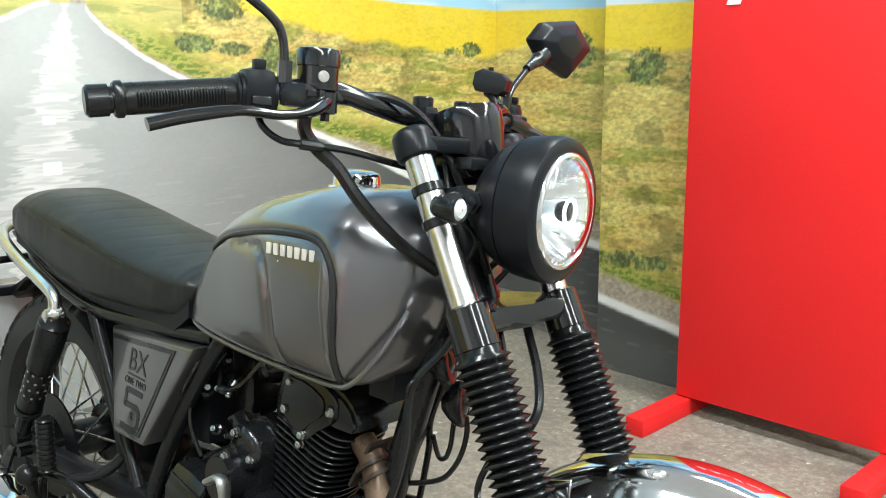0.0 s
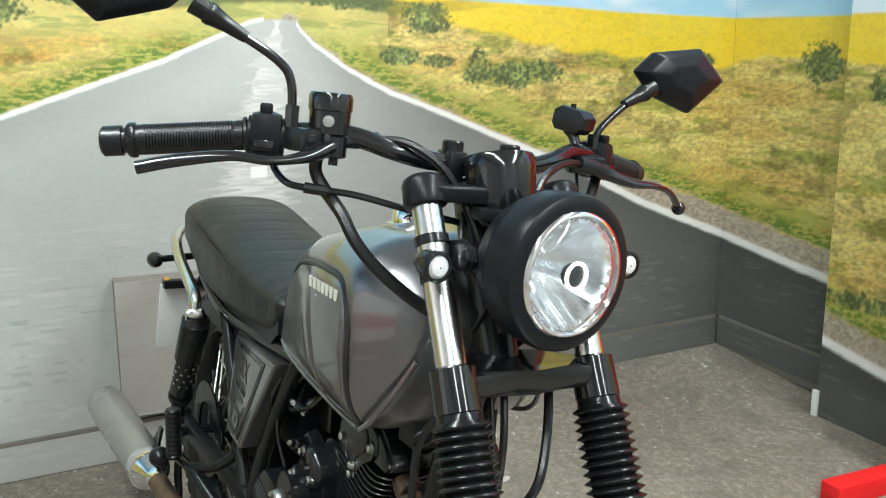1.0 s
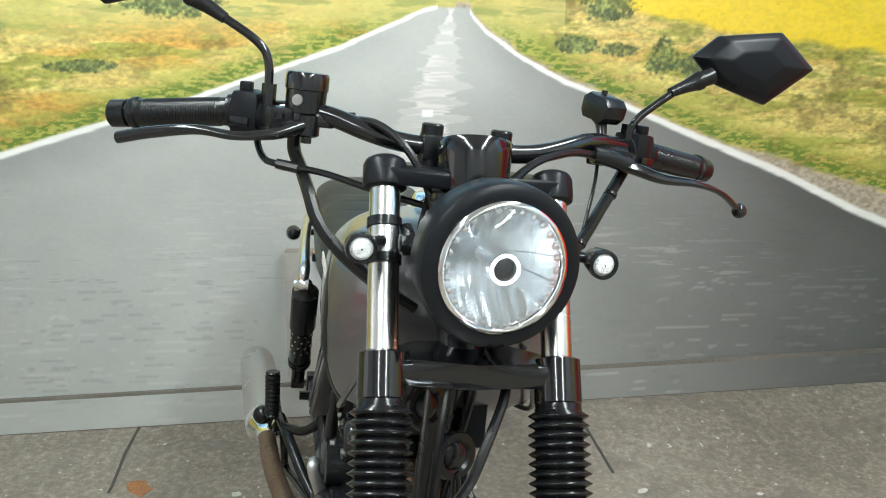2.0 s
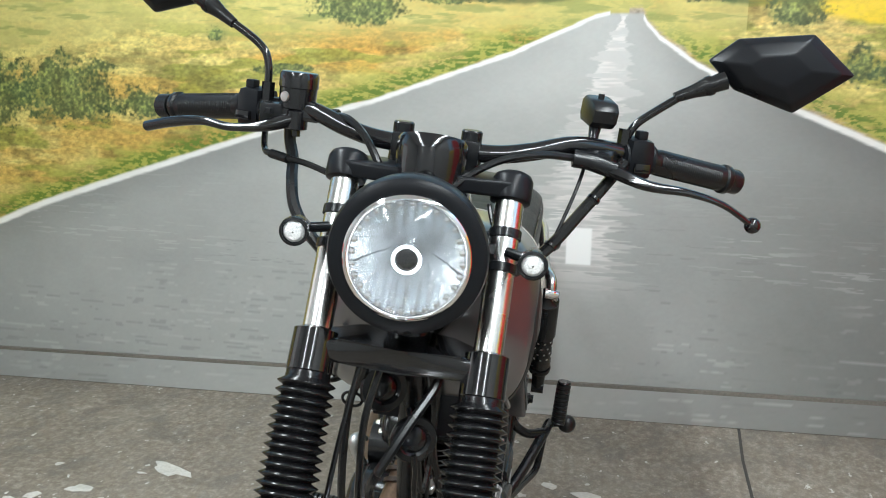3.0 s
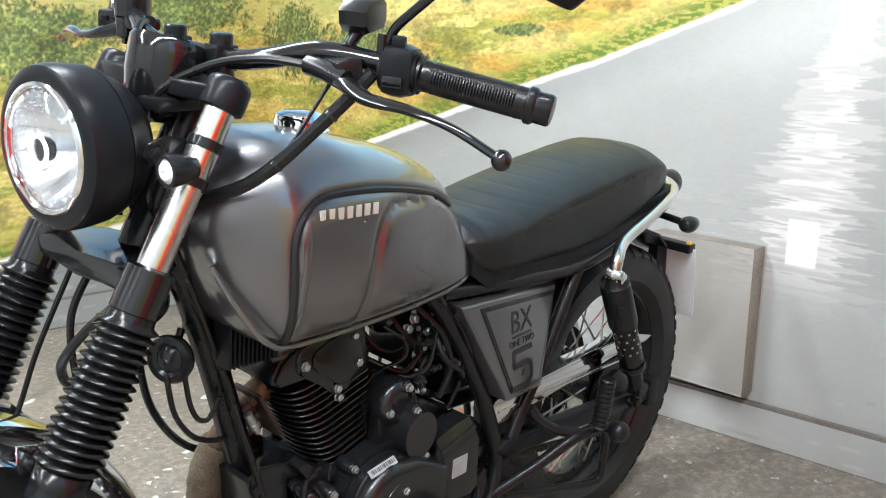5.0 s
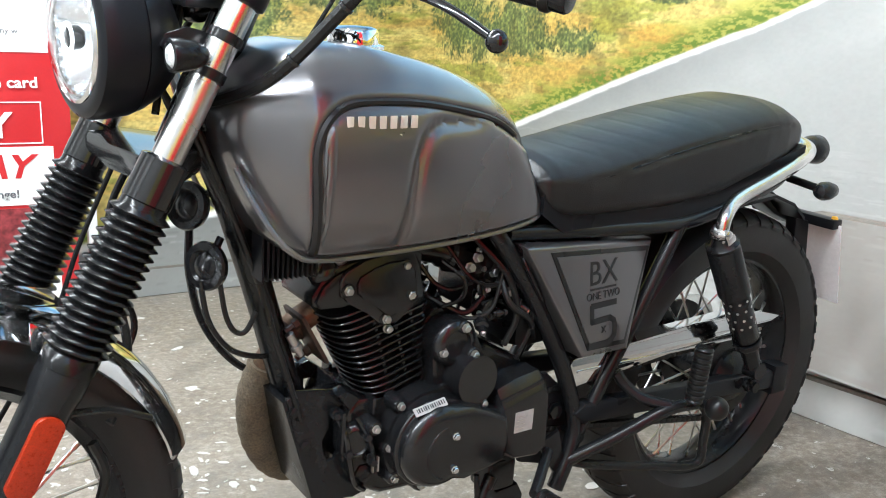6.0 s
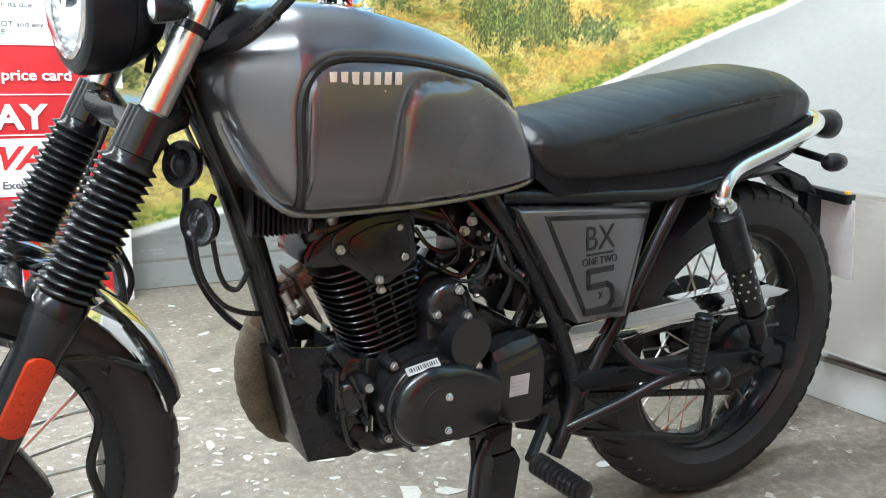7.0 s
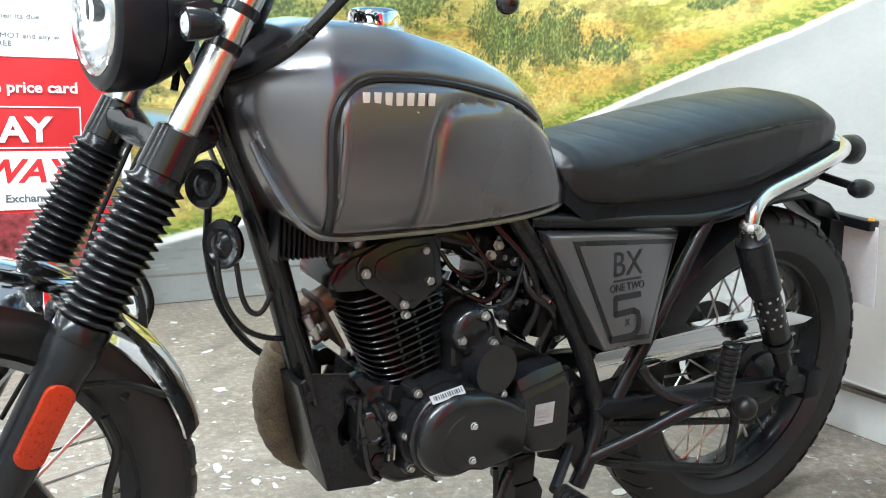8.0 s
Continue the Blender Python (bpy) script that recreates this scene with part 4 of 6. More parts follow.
bolt(bm, un(0.312, -0.215, 1.003), (0, 0, 1), 0.006, 0.006)
steered("perch", bm, SATIN, brake)
# brake fluid reservoir
c = un(0.288, -0.186, 1.008)
bm = lathe(B(), c, (0, 0, 1), [(0, 0.018), (0.003, 0.0232), (0.028, 0.0240), (0.029, 0.0252), (0.044, 0.0252), (0.048, 0.0235), (0.049, 0.020)], 20)
box(bm, c + Vector((-0.02, -0.015, -0.012)), c + Vector((0.02, 0.035, 0.004)), 0.005)
tube(bm, [c + Vector((0.0, 0.03, -0.003)), c + Vector((0.006, 0.055, -0.004))], 0.008, 10)
res = steered("brake_reservoir", bm, BLACK, label="glossy black brake fluid reservoir", angle=25)
d = (un(0.311, -0.196, 1.027) - c) * Vector((1, 1, 0))
bm = lathe(B(), c + Vector((0, 0, 0.017)) + d.normalized() * 0.0232, d, [(0, 0.0066), (0.0022, 0.0062), (0.0024, 0.0042)], 20)
steered("reservoir_window", bm, STEEL, res)
# switch blocks
for sgn in (1, -1):
    m = Matrix.Translation((0.243, sgn * 0.247, 0.998)) @ pose(0, 0, 0, 0, 0, 24 * sgn)
    bm = box(B(), (-0.024, -0.019, -0.029), (0.024, 0.019, 0.025), 0.014, m)
    lathe(bm, m @ Vector((0, -0.021, -0.003)), m.to_3x3() @ Vector((0, 1, 0)), [(0, 0.016), (0.001, 0.0215), (0.004, 0.022), (0.006, 0.0205), (0.036, 0.0205), (0.041, 0.022), (0.042, 0.017)], 24)
    box(bm, (0.005, -0.008, 0.022), (0.018, 0.006, 0.034), 0.003, m)
    sw = steered("switch_block", bm, MATT, label="black handlebar switch block")
    bm = box(B(), (0.022, -0.012, -0.018), (0.029, 0.010, -0.006), 0.002, m)
    steered("button", bm, BLACK, sw)
# mirrors
MIRROR = [(0.323, 1.1065), (0.356, 1.136), (0.445, 1.149), (0.500, 1.104), (0.434, 1.051), (0.359, 1.073)]


def mirror(sgn, stem, shift_y, shift_z):
    bm = tube(B(), stem[:-1], 0.0052, 12, 8)
    rod(bm, stem[0] - Vector((0, 0, 0.006)), stem[0] + Vector((0, 0, 0.018)), 0.0085, seg=6)
    root = steered("rear_view_mirror", bm, BLACK, label="black rear-view mirror on a bent stem")
    bm = B()
    p, q = stem[-2], stem[-1]
    lathe(bm, p, q - p, [(-0.012, 0.0065), (0, 0.0075), (0.012, 0.0085), (0.028, 0.0115), (0.030, 0.0125), (0.036, 0.0125), (0.0365, 0.0105), ((q - p).length, 0.012)], 20)
    steered("rubber_boot", bm, RUBBER, root)
    pts = [(sgn * y + shift_y, z + shift_z) for y, z in MIRROR]
    cy, cz = sum(p[0] for p in pts) / 6, sum(p[1] for p in pts) / 6
    bm = B()
    def ring(x, k):
        return [Vector((x, cy + (y - cy) * k, cz + (z - cz) * k)) for y, z in pts]
    rings_to(bm, [ring(0.196, 0.93), ring(0.198, 1.0), ring(0.208, 1.0), ring(0.222, 0.80), ring(0.230, 0.42)])
    bmesh.ops.bevel(bm, geom=bm.edges[:], offset=0.003, segments=2, profile=0.6, affect="EDGES")
    bmesh.ops.transform(bm, matrix=BACK_TURN, verts=bm.verts[:])
    steered("mirror_housing", bm, MATT, root, "black angular mirror housing", 25)
    bm = B()
    rings_to(bm, [ring(0.1945, 0.9), ring(0.1955, 0.9)])
    bmesh.ops.transform(bm, matrix=BACK_TURN, verts=bm.verts[:])
    steered("mirror_glass", bm, CHROME, root, "mirror glass")


mirror(1, [un(0.238, 0.228, 1.006), un(0.236, 0.240, 1.030), un(0.233, 0.262, 1.049), un(0.230, 0.294, 1.073), un(0.222, 0.342, 1.095)], -0.003, 0.011)
mirror(-1, [un(0.282, -0.228, 1.022), un(0.280, -0.230, 1.065), un(0.277, -0.245, 1.087), un(0.272, -0.29, 1.114), un(0.26, -0.335, 1.14)], 0.012, 0.062)
# phone charger pod on a stalk
c = un(0.238, 0.191, 1.041)
bm = B()
PROFILE = [(-0.026, -0.006), (-0.020, -0.015), (0.016, -0.017), (0.025, -0.009), (0.027, 0.006), (0.018, 0.015), (-0.014, 0.019), (-0.025, 0.012)]
slab(bm, PROFILE, -0.017, 0.017, 0.005, seg=2)
bmesh.ops.transform(bm, matrix=Matrix.Translation(c + Vector((0, 0.002, 0))) @ pose(0, 0, 0, 0, 6, 17), verts=bm.verts[:])
rod(bm, c + Vector((-0.004, 0.002, 0.013)), c + Vector((-0.004, 0.002, 0.023)), 0.004)
pod = steered("charger_pod", bm, SATIN, label="small black rounded accessory pod on a stalk")
bm = lathe(B(), c - Vector((0, 0, 0.012)), un(0.272, 0.188, 0.996) - c, [(0, 0.012), (0.008, 0.008), (0.022, 0.0065), (0.045, 0.0065)], 14)
steered("stalk", bm, SATIN, pod)
# instrument
c = Vector((0.366, 0, 0.945))
ax = Vector((-0.28, 0, 1)).normalized()
bm = lathe(B(), c, ax, [(-0.040, 0.004), (-0.038, 0.014), (-0.029, 0.026), (-0.012, 0.035), (0.012, 0.0405), (0.036, 0.0425), (0.049, 0.0425), (0.054, 0.0395), (0.051, 0.034), (0.048, 0.034)], 48, cap=False)
gauge = steered("instrument", bm, BLACK, label="round glossy black instrument cup")
bm = lathe(B(), c, ax, [(0.048, 0.0005), (0.0485, 0.0315)], 32, cap=False)
steered("dial", bm, DECAL_AND_SHADE, gauge)
bm = lathe(B(), (0.325, 0, 0.962), (0, 0, 1), [(0, 0.016), (0.012, 0.016), (0.014, 0.013), (0.016, 0.004)], 6)
steered("stem_nut", bm, CHROME)
bm = box(B(), (0.345, -0.05, 0.925), (0.40, 0.05, 0.94), 0.004)
steered("instrument_bracket", bm, SATIN)


def cable(points, r, name="cable", mat=None, turn=True, per=8):
    bm = tube(B(), points, r, 8, per)
    return (steered if turn else part)(name, bm, mat or RUBBER, bike)


cable([un(0.285, -0.195, 0.995), un(0.279, -0.196, 0.968), un(0.290, -0.187, 0.946), un(0.318, -0.178, 0.924), un(0.338, -0.166, 0.893), un(0.350, -0.140, 0.862), un(0.356, -0.10, 0.830), un(0.36, -0.05, 0.80)], 0.0078, "wiring_loom")
cable([un(0.256, 0.232, 0.985), un(0.270, 0.213, 0.957), un(0.293, 0.184, 0.918), un(0.317, 0.154, 0.879), un(0.338, 0.120, 0.850), un(0.36, 0.07, 0.828), un(0.37, 0.03, 0.82)], 0.0075, "wiring_loom")
for p in ((0.282, 0.199, 0.937), (0.317, 0.154, 0.879)):
    steered("cable_tie", lathe(B(), un(*p), (0.55, -0.55, -0.95), [(-0.002, 0.0088), (0.002, 0.0088)], 12), BLACK)
cable([un(0.238, 0.19, 1.018), un(0.275, 0.18, 0.96), un(0.30, 0.165, 0.91), un(0.317, 0.154, 0.879)], 0.0024)
cable([un(0.246, -0.240, 0.990), un(0.258, -0.238, 0.968), un(0.277, -0.230, 0.954), un(0.295, -0.215, 0.95), un(0.31, -0.16, 0.944), un(0.33, -0.10, 0.93), un(0.345, -0.03, 0.915)], 0.0042, "throttle_cable")
cable([un(0.295, -0.215, 0.950), un(0.304, -0.19, 0.947)], 0.0062, "cable_sleeve")
cable([un(0.294, -0.135, 1.007), un(0.325, -0.105, 1.006), un(0.35, -0.075, 0.985), un(0.368, -0.05, 0.945), un(0.39, -0.03, 0.88), un(0.41, -0.01, 0.80)], 0.0048, "brake_hose")
cable([un(0.292, -0.155, 1.006), un(0.297, -0.128, 1.008)], 0.0075, "hose_union", SATIN)
cable([un(0.289, 0.170, 0.986), un(0.318, 0.125, 0.988), un(0.35, 0.075, 0.975), un(0.385, 0.03, 0.94), un(0.39, 0.0, 0.88)], 0.0048, "clutch_cable")
for k, (y0, z0) in enumerate(((-0.05, 0.93), (-0.02, 0.91), (0.03, 0.92), (0.06, 0.90), (0.075, 0.93))):
    cable([(0.36, y0, z0), (0.385 + 0.01 * (k % 2), y0 * 1.2, z0 - 0.05), (0.40, y0 * 0.8 + 0.01, z0 - 0.09), (0.37, y0 * 0.5, z0 - 0.14)], 0.003 + 0.001 * (k % 2))
# hoses in front of the engine
cable([(0.425, 0.050, 0.750), (0.440, 0.044, 0.722), (0.468, 0.023, 0.687), (0.486, 0.004, 0.650), (0.482, -0.008, 0.622), (0.462, -0.014, 0.59), (0.45, 0.0, 0.53), (0.465, 0.03, 0.475), (0.49, 0.05, 0.452)], 0.0058, "brake_hose")
cable([(0.435, -0.02, 0.745), (0.458, -0.03, 0.68), (0.452, -0.03, 0.60), (0.43, -0.03, 0.53), (0.47, -0.03, 0.46)], 0.0045, "speedometer_cable")
cable([(0.445, -0.045, 0.74), (0.485, -0.055, 0.64), (0.52, -0.06, 0.54), (0.60, -0.06, 0.40)], 0.0032, "speedometer_cable")
bm = B()
loop = [Vector((0.352 + 0.004 * math.sin(t), -0.071 + 0.013 * math.cos(t), 0.657 + 0.011 * math.sin(t))) for t in S3(0, 2 * math.pi, 14)]
tube(bm, loop, 0.002, 6, 2)
part("cable_guide", bm, SATIN, bike)
cable([(0.395, -0.045, 0.735), (0.38, -0.053, 0.704), (0.350, -0.074, 0.655), (0.347, -0.079, 0.58), (0.325, -0.082, 0.50), (0.27, -0.085, 0.43), (0.19, -0.075, 0.40)], 0.0055, "control_cable", SATIN, False)
cable([un(0.51, 0.062, 0.44), un(0.498, 0.066, 0.40), un(0.51, 0.064, 0.34), un(0.50, 0.062, 0.28), un(0.54, 0.06, 0.25)], 0.006, "brake_hose")

# front mudguard and stays
MG = 0.326


def arc_guard(centre, radius, half, a0, a1, drop, thick=0.0025, n=40):
    """A curved mudguard, rounded across, between two angles."""
    bm = B()
    rings = []
    for t in S3(a0, a1, n):
        ring = []
        taper = 1 - 0.12 * smoothstep(0.96, 1.0, (t - a0) / (a1 - a0)) - 0.35 * smoothstep(0.07, 0.0, (t - a0) / (a1 - a0))
        for inner in (0, 1):
            ks = S3(-1, 1, 13)
            for k in (ks if not inner else ks[::-1]):
                r = radius - drop * abs(k) ** 2.6 - (thick if inner else 0)
                ring.append((centre[0] + r * math.cos(t), centre[1] + k * half * taper * (0.96 if inner else 1), centre[2] + r * math.sin(t)))
        rings.append(ring)
    rings_to(bm, rings)
    return bm


guard = steered("front_mudguard", arc_guard(AXLE_F, MG, 0.058, radians(40), radians(165), 0.034), CHROME, label="polished chrome front mudguard", angle=60)
for sgn in (1, -1):
    for a in (radians(150), radians(128)):
        p = AXLE_F + Vector((0.29 * math.cos(a), sgn * 0.058, 0.29 * math.sin(a)))
        bm = tube(B(), [p, p * 0.55 + fork_at(0.52, sgn * 0.088) * 0.45, fork_at(0.50, sgn * 0.09)], 0.0045, 8)
        steered("mudguard_stay", bm, SATIN, guard)
for sgn in (1, -1):
    bm = slab(B(), [(0.49, 0.55), (0.52, 0.585), (0.575, 0.60), (0.575, 0.57), (0.53, 0.53)], sgn * 0.064, sgn * 0.068, 0.001)
    steered("mudguard_bracket", bm, CHROME, guard)
# caliper and disc
bm = lathe(B(), AXLE_F + Vector((0, 0.062, 0)), (0, 1, 0), [(0, 0.075), (0.0001, 0.118), (0.004, 0.118), (0.0041, 0.075)], 48, cap=False)
steered("brake_disc", bm, STEEL, front_wheel)
bm = box(B(), (-0.035, -0.018, -0.045), (0.03, 0.03, 0.045), 0.01, Matrix.Translation(AXLE_F + Vector((-0.085, 0.066, 0.045))) @ pose(0, 0, 0, 0, 30, 0))
bolt(bm, AXLE_F + Vector((-0.085, 0.095, 0.06)), (0, 1, 0), 0.009, 0.006)
steered("brake_caliper", bm, SATIN)
bm = rod(B(), AXLE_F + Vector((0, -0.135, 0)), AXLE_F + Vector((0, 0.135, 0)), 0.009, seg=12)
steered("front_axle", bm, STEEL)

# ---- frame ----
def pipe(points, r, name="frame_tube", mat=None, seg=14, per=6, label=""):
    return part(name, tube(B(), points, r, seg, per), mat or SATIN, bike, label)


pipe([(0.375, 0, 0.80), (0.334, 0, 0.72), (0.288, 0, 0.585), (0.236, 0, 0.41), (0.20, 0, 0.30)], 0.0198, label="black frame downtube")
pipe([(0.35, 0, 0.84), (0.20, 0, 0.79), (0.0, 0, 0.70), (-0.10, 0, 0.655)], 0.02)
for sgn in (1, -1):
    s = sgn
    pipe([(-0.020, s * 0.070, 0.665), (-0.042, s * 0.086, 0.628), (-0.107, s * 0.090, 0.538), (-0.176, s * 0.092, 0.421), (-0.214, s * 0.096, 0.322), (-0.206, s * 0.101, 0.272), (-0.188, s * 0.106, 0.236), (-0.178, s * 0.107, 0.214)], 0.0135)
    pipe([(-0.396, s * 0.100, 0.628), (-0.368, s * 0.100, 0.575), (-0.312, s * 0.100, 0.467), (-0.262, s * 0.100, 0.377), (-0.222, s * 0.100, 0.300)], 0.012)
    pipe([(-0.05, s * 0.085, 0.640), (-0.25, s * 0.092, 0.630), (-0.42, s * 0.100, 0.630), (-0.62, s * 0.09, 0.672), (-0.72, s * 0.06, 0.695)], 0.012)
    # footrest hanger and lower loop
    pipe([(-0.200, s * 0.108, 0.258), (-0.270, s * 0.140, 0.298), (-0.345, s * 0.168, 0.340), (-0.41, s * 0.18, 0.345)], 0.0105)
    pipe([(-0.286, s * 0.106, 0.392), (-0.298, s * 0.118, 0.372), (-0.318, s * 0.140, 0.354), (-0.352, s * 0.168, 0.346)], 0.0095)
    pipe([(-0.425, s * 0.175, 0.335), (-0.445, s * 0.172, 0.31), (-0.452, s * 0.168, 0.26), (-0.450, s * 0.162, 0.214), (-0.36, s * 0.140, 0.222), (-0.25, s * 0.118, 0.242), (-0.205, s * 0.100, 0.252)], 0.0078)
    # swinging arm
    bm = B()
    slab(bm, [(-0.20, 0.338), (-0.22, 0.352), (-0.62, 0.320), (-0.70, 0.320), (-0.735, 0.30), (-0.735, 0.276), (-0.62, 0.290), (-0.22, 0.316)], s * 0.085, s * 0.112, 0.006)
    slab(bm, [(-0.71, 0.325), (-0.75, 0.322), (-0.752, 0.268), (-0.71, 0.268)], s * 0.082, s * 0.115, 0.003)
    part("swinging_arm", bm, MATT, bike)
    # shock absorber: sleeve, spring, lower eye
    top, low = Vector((-0.447, s * 0.142, 0.612)), Vector((-0.600, s * 0.142, 0.352))
    d = (low - top)
    L = d.length
    bm = lathe(B(), top, d, [(-0.012, 0.012), (0.006, 0.018), (0.014, 0.0275), (0.016, 0.0265), (0.022, 0.0265), (0.024, 0.0275), (0.118, 0.0275), (0.122, 0.024)], 28)
    shock = part("shock_absorber", bm, SATIN, bike, "black rear shock absorber with a covered spring")
    bm = lathe(B(), top + d.normalized() * 0.118, d, [(0, 0.014), (0.14, 0.013), (0.142, 0.010)], 18)
    part("damper_rod", bm, BLACK, shock)
    a, sd, up = basis(d)
    bm = lathe(B(), top + d.normalized() * 0.12, d, [(0, 0.0225), (0.002, 0.0235), (0.10, 0.0235), (0.104, 0.0205)], 28)
    part("spring_cover", bm, SATIN, shock, "perforated black spring cover")
    bm = lathe(B(), low - a * 0.075, d, [(0, 0.0245), (0.006, 0.0255), (0.012, 0.0245), (0.02, 0.016), (0.066, 0.014)], 24)
    rod(bm, low + Vector((0, -0.014, 0)), low + Vector((0, 0.014, 0)), 0.016, seg=20)
    part("lower_eye", bm, SATIN, shock)
    bm = B()
    for k in range(10):
        t = 2 * math.pi * k / 10
        for row in range(4):
            p = top + a * (0.13 + 0.018 * row) + (sd * math.cos(t + 0.3 * row) + up * math.sin(t + 0.3 * row)) * 0.0232
            lathe(bm, p, p - (top + a * (0.13 + 0.018 * row)), [(0, 0.0026), (0.0006, 0.0026)], 8)
    tagged(part("vent_hole", bm, STEEL, shock), kind="stuff")
    bm = bolt(B(), top + Vector((0, s * 0.012, 0)), (0, s, 0), 0.011, 0.010)
    part("acorn_nut", bm, CHROME, shock)
    # side panel with a sunk, dark-edged field
    P = [(-0.059, 0.627), (-0.342, 0.607), (-0.281, 0.440), (-0.176, 0.446)]
    flare = Matrix(((1, 0, 0, 0), (s * 0.09, 1, s * -0.16, s * (0.020 + 0.16 * 0.535)), (0, 0, 1, 0), (0, 0, 0, 1)))

    def flared(bm):
        bmesh.ops.transform(bm, matrix=flare, verts=bm.verts[:])
        return bm

    bm = flared(slab(B(), P, s * 0.060, s * 0.118, 0.009, seg=4))
    side = part("side_panel", bm, TANK, bike, "gunmetal grey triangular side panel")
    Q = [(-0.108, 0.614), (-0.330, 0.598), (-0.272, 0.452), (-0.186, 0.457)]
    qx, qz = -0.224, 0.535
    bm = flared(slab(B(), Q, s * 0.110, s * 0.1200, 0.002))
    part("panel_border", bm, TANK_DARK, side, "dark border line")
    bm = flared(slab(B(), [(qx + (x - qx) * 0.91, qz + (z - qz) * 0.90) for x, z in Q], s * 0.112, s * 0.1218, 0.002))
    part("panel_field", bm, TANK, side)
    base = flare @ Matrix(((-s, 0, 0, -0.218), (0, 0, s, s * 0.1224), (0, 1, 0, 0), (0, 0, 0, 1)))
    for words, size, z, dx, sq in (("BX", 0.052, 0.571, 0.0, 1.0), ("ONE TWO", 0.0165, 0.538, 0.0, 0.95), ("x", 0.022, 0.487, 0.001, 1.0)):
        lettering("lettering", words, size, base @ Matrix.Translation((dx, z, 0)), DECAL_AND_SHADE, side, 0.0004, squeeze=sq)
    # a broad-shouldered figure five
    FIVE = [(0.0285, 0.0300), (-0.0255, 0.0300), (-0.0255, 0.0300), (-0.0255, 0.0060), (-0.0255, 0.0060), (0.0150, 0.0070), (0.0240, 0.0020), (0.0270, -0.0080), (0.0255, -0.0200), (0.0190, -0.0270), (0.0080, -0.0300), (-0.0310, -0.0300)]
    bm = B()
    for (ax0, az0), (bx0, bz0) in zip(FIVE, FIVE[1:]):
        d = Vector((bx0 - ax0, bz0 - az0, 0))
        if d.length > 0.001:
            nrm = Vector((-d.y, d.x, 0)).normalized() * 0.0046
            q0, q1 = Vector((ax0, az0, 0)) - d.normalized() * 0.002, Vector((bx0, bz0, 0)) + d.normalized() * 0.002
            rings_to(bm, [[q + nrm, q - nrm, q - nrm + Vector((0, 0, 0.0004)), q + nrm + Vector((0, 0, 0.0004))] for q in (q0, q1)])
    bmesh.ops.transform(bm, matrix=base @ Matrix.Translation((0, 0.494, -0.0002)), verts=bm.verts[:])
    part("lettering", bm, DECAL_AND_SHADE, side)
    bm = flared(box(B(), (-0.247, s * 0.1215, 0.5475), (-0.189, s * 0.1228, 0.5505)))
    part("lettering_bar", bm, DECAL_AND_SHADE, side)
bm = arc_guard(AXLE_R, 0.325, 0.068, radians(5), radians(74), 0.03)
part("inner_mudguard", bm, MATT, bike, "black inner mudguard ahead of the rear wheel")
for s in (1, -1):
    bm = slab(B(), [(-0.125, 0.405), (-0.165, 0.402), (-0.215, 0.355), (-0.262, 0.325), (-0.262, 0.262), (-0.205, 0.232), (-0.125, 0.258)], s * 0.066, s * 0.078, 0.004)
    plate_ob = part("pivot_plate", bm, MATT, bike, "black frame plate at the swinging arm pivot")
    for x, z, r in ((-0.150, 0.365, 0.009), (-0.185, 0.335, 0.013), (-0.225, 0.285, 0.008), (-0.152, 0.290, 0.008)):
        part("bolt", bolt(B(), (x, s * 0.078, z), (0, s, 0), r, 0.008), SATIN if r > 0.01 else STEEL, plate_ob)
# grab rail
rail = [(-0.437, 0.150, 0.620), (-0.446, 0.147, 0.648), (-0.495, 0.138, 0.668), (-0.593, 0.131, 0.694), (-0.675, 0.121, 0.716), (-0.735, 0.098, 0.730), (-0.768, 0.055, 0.736), (-0.775, 0, 0.738)]
rail += [(x, -y, z) for x, y, z in rail[-2::-1]]
rail = [(x, y - 0.012 * smoothstep(-0.44, -0.52, x), z) for x, y, z in rail]
grab = pipe(rail, 0.0115, "grab_rail", POLISHED, 16, 8, "chrome grab rail round the seat's tail")
for s in (1, -1):
    bm = lathe(B(), (-0.437, s * 0.138, 0.620), (0, s, 0), [(0, 0.013), (0.016, 0.013), (0.020, 0.010), (0.028, 0.008), (0.030, 0.004)], 16)
    part("rail_nut", bm, CHROME, grab)
# tail: mudguard, plate carrier, plate, indicators
bm = B()
prof = [(-0.50, 0.635), (-0.60, 0.655), (-0.70, 0.665), (-0.76, 0.645), (-0.80, 0.615)]
rings_to(bm, [[(x, y, z + (0 if k < 2 else -0.006) - 0.02 * (abs(y) / 0.06) ** 2) for k, y in enumerate((-0.06, 0.06, 0.06, -0.06))] for x, z in prof])
tail = part("rear_mudguard", bm, MATT, bike, "short black plastic rear mudguard")
bm = slab(B(), [(-0.73, 0.665), (-0.79, 0.635), (-0.85, 0.60), (-0.90, 0.592), (-0.905, 0.578), (-0.86, 0.57), (-0.80, 0.595), (-0.74, 0.63)], -0.022, 0.022, 0.005)
box(bm, (-0.915, -0.095, 0.572), (-0.885, 0.095, 0.592), 0.004)
slab(bm, [(-0.835, 0.590), (-0.880, 0.580), (-0.912, 0.40), (-0.88, 0.388), (-0.856, 0.42)], 0.022, 0.046, 0.004)
bmesh.ops.translate(bm, vec=(0.012, -0.018, -0.006), verts=bm.verts[:])
carrier = part("plate_carrier", bm, MATT, bike, "black number plate carrier")
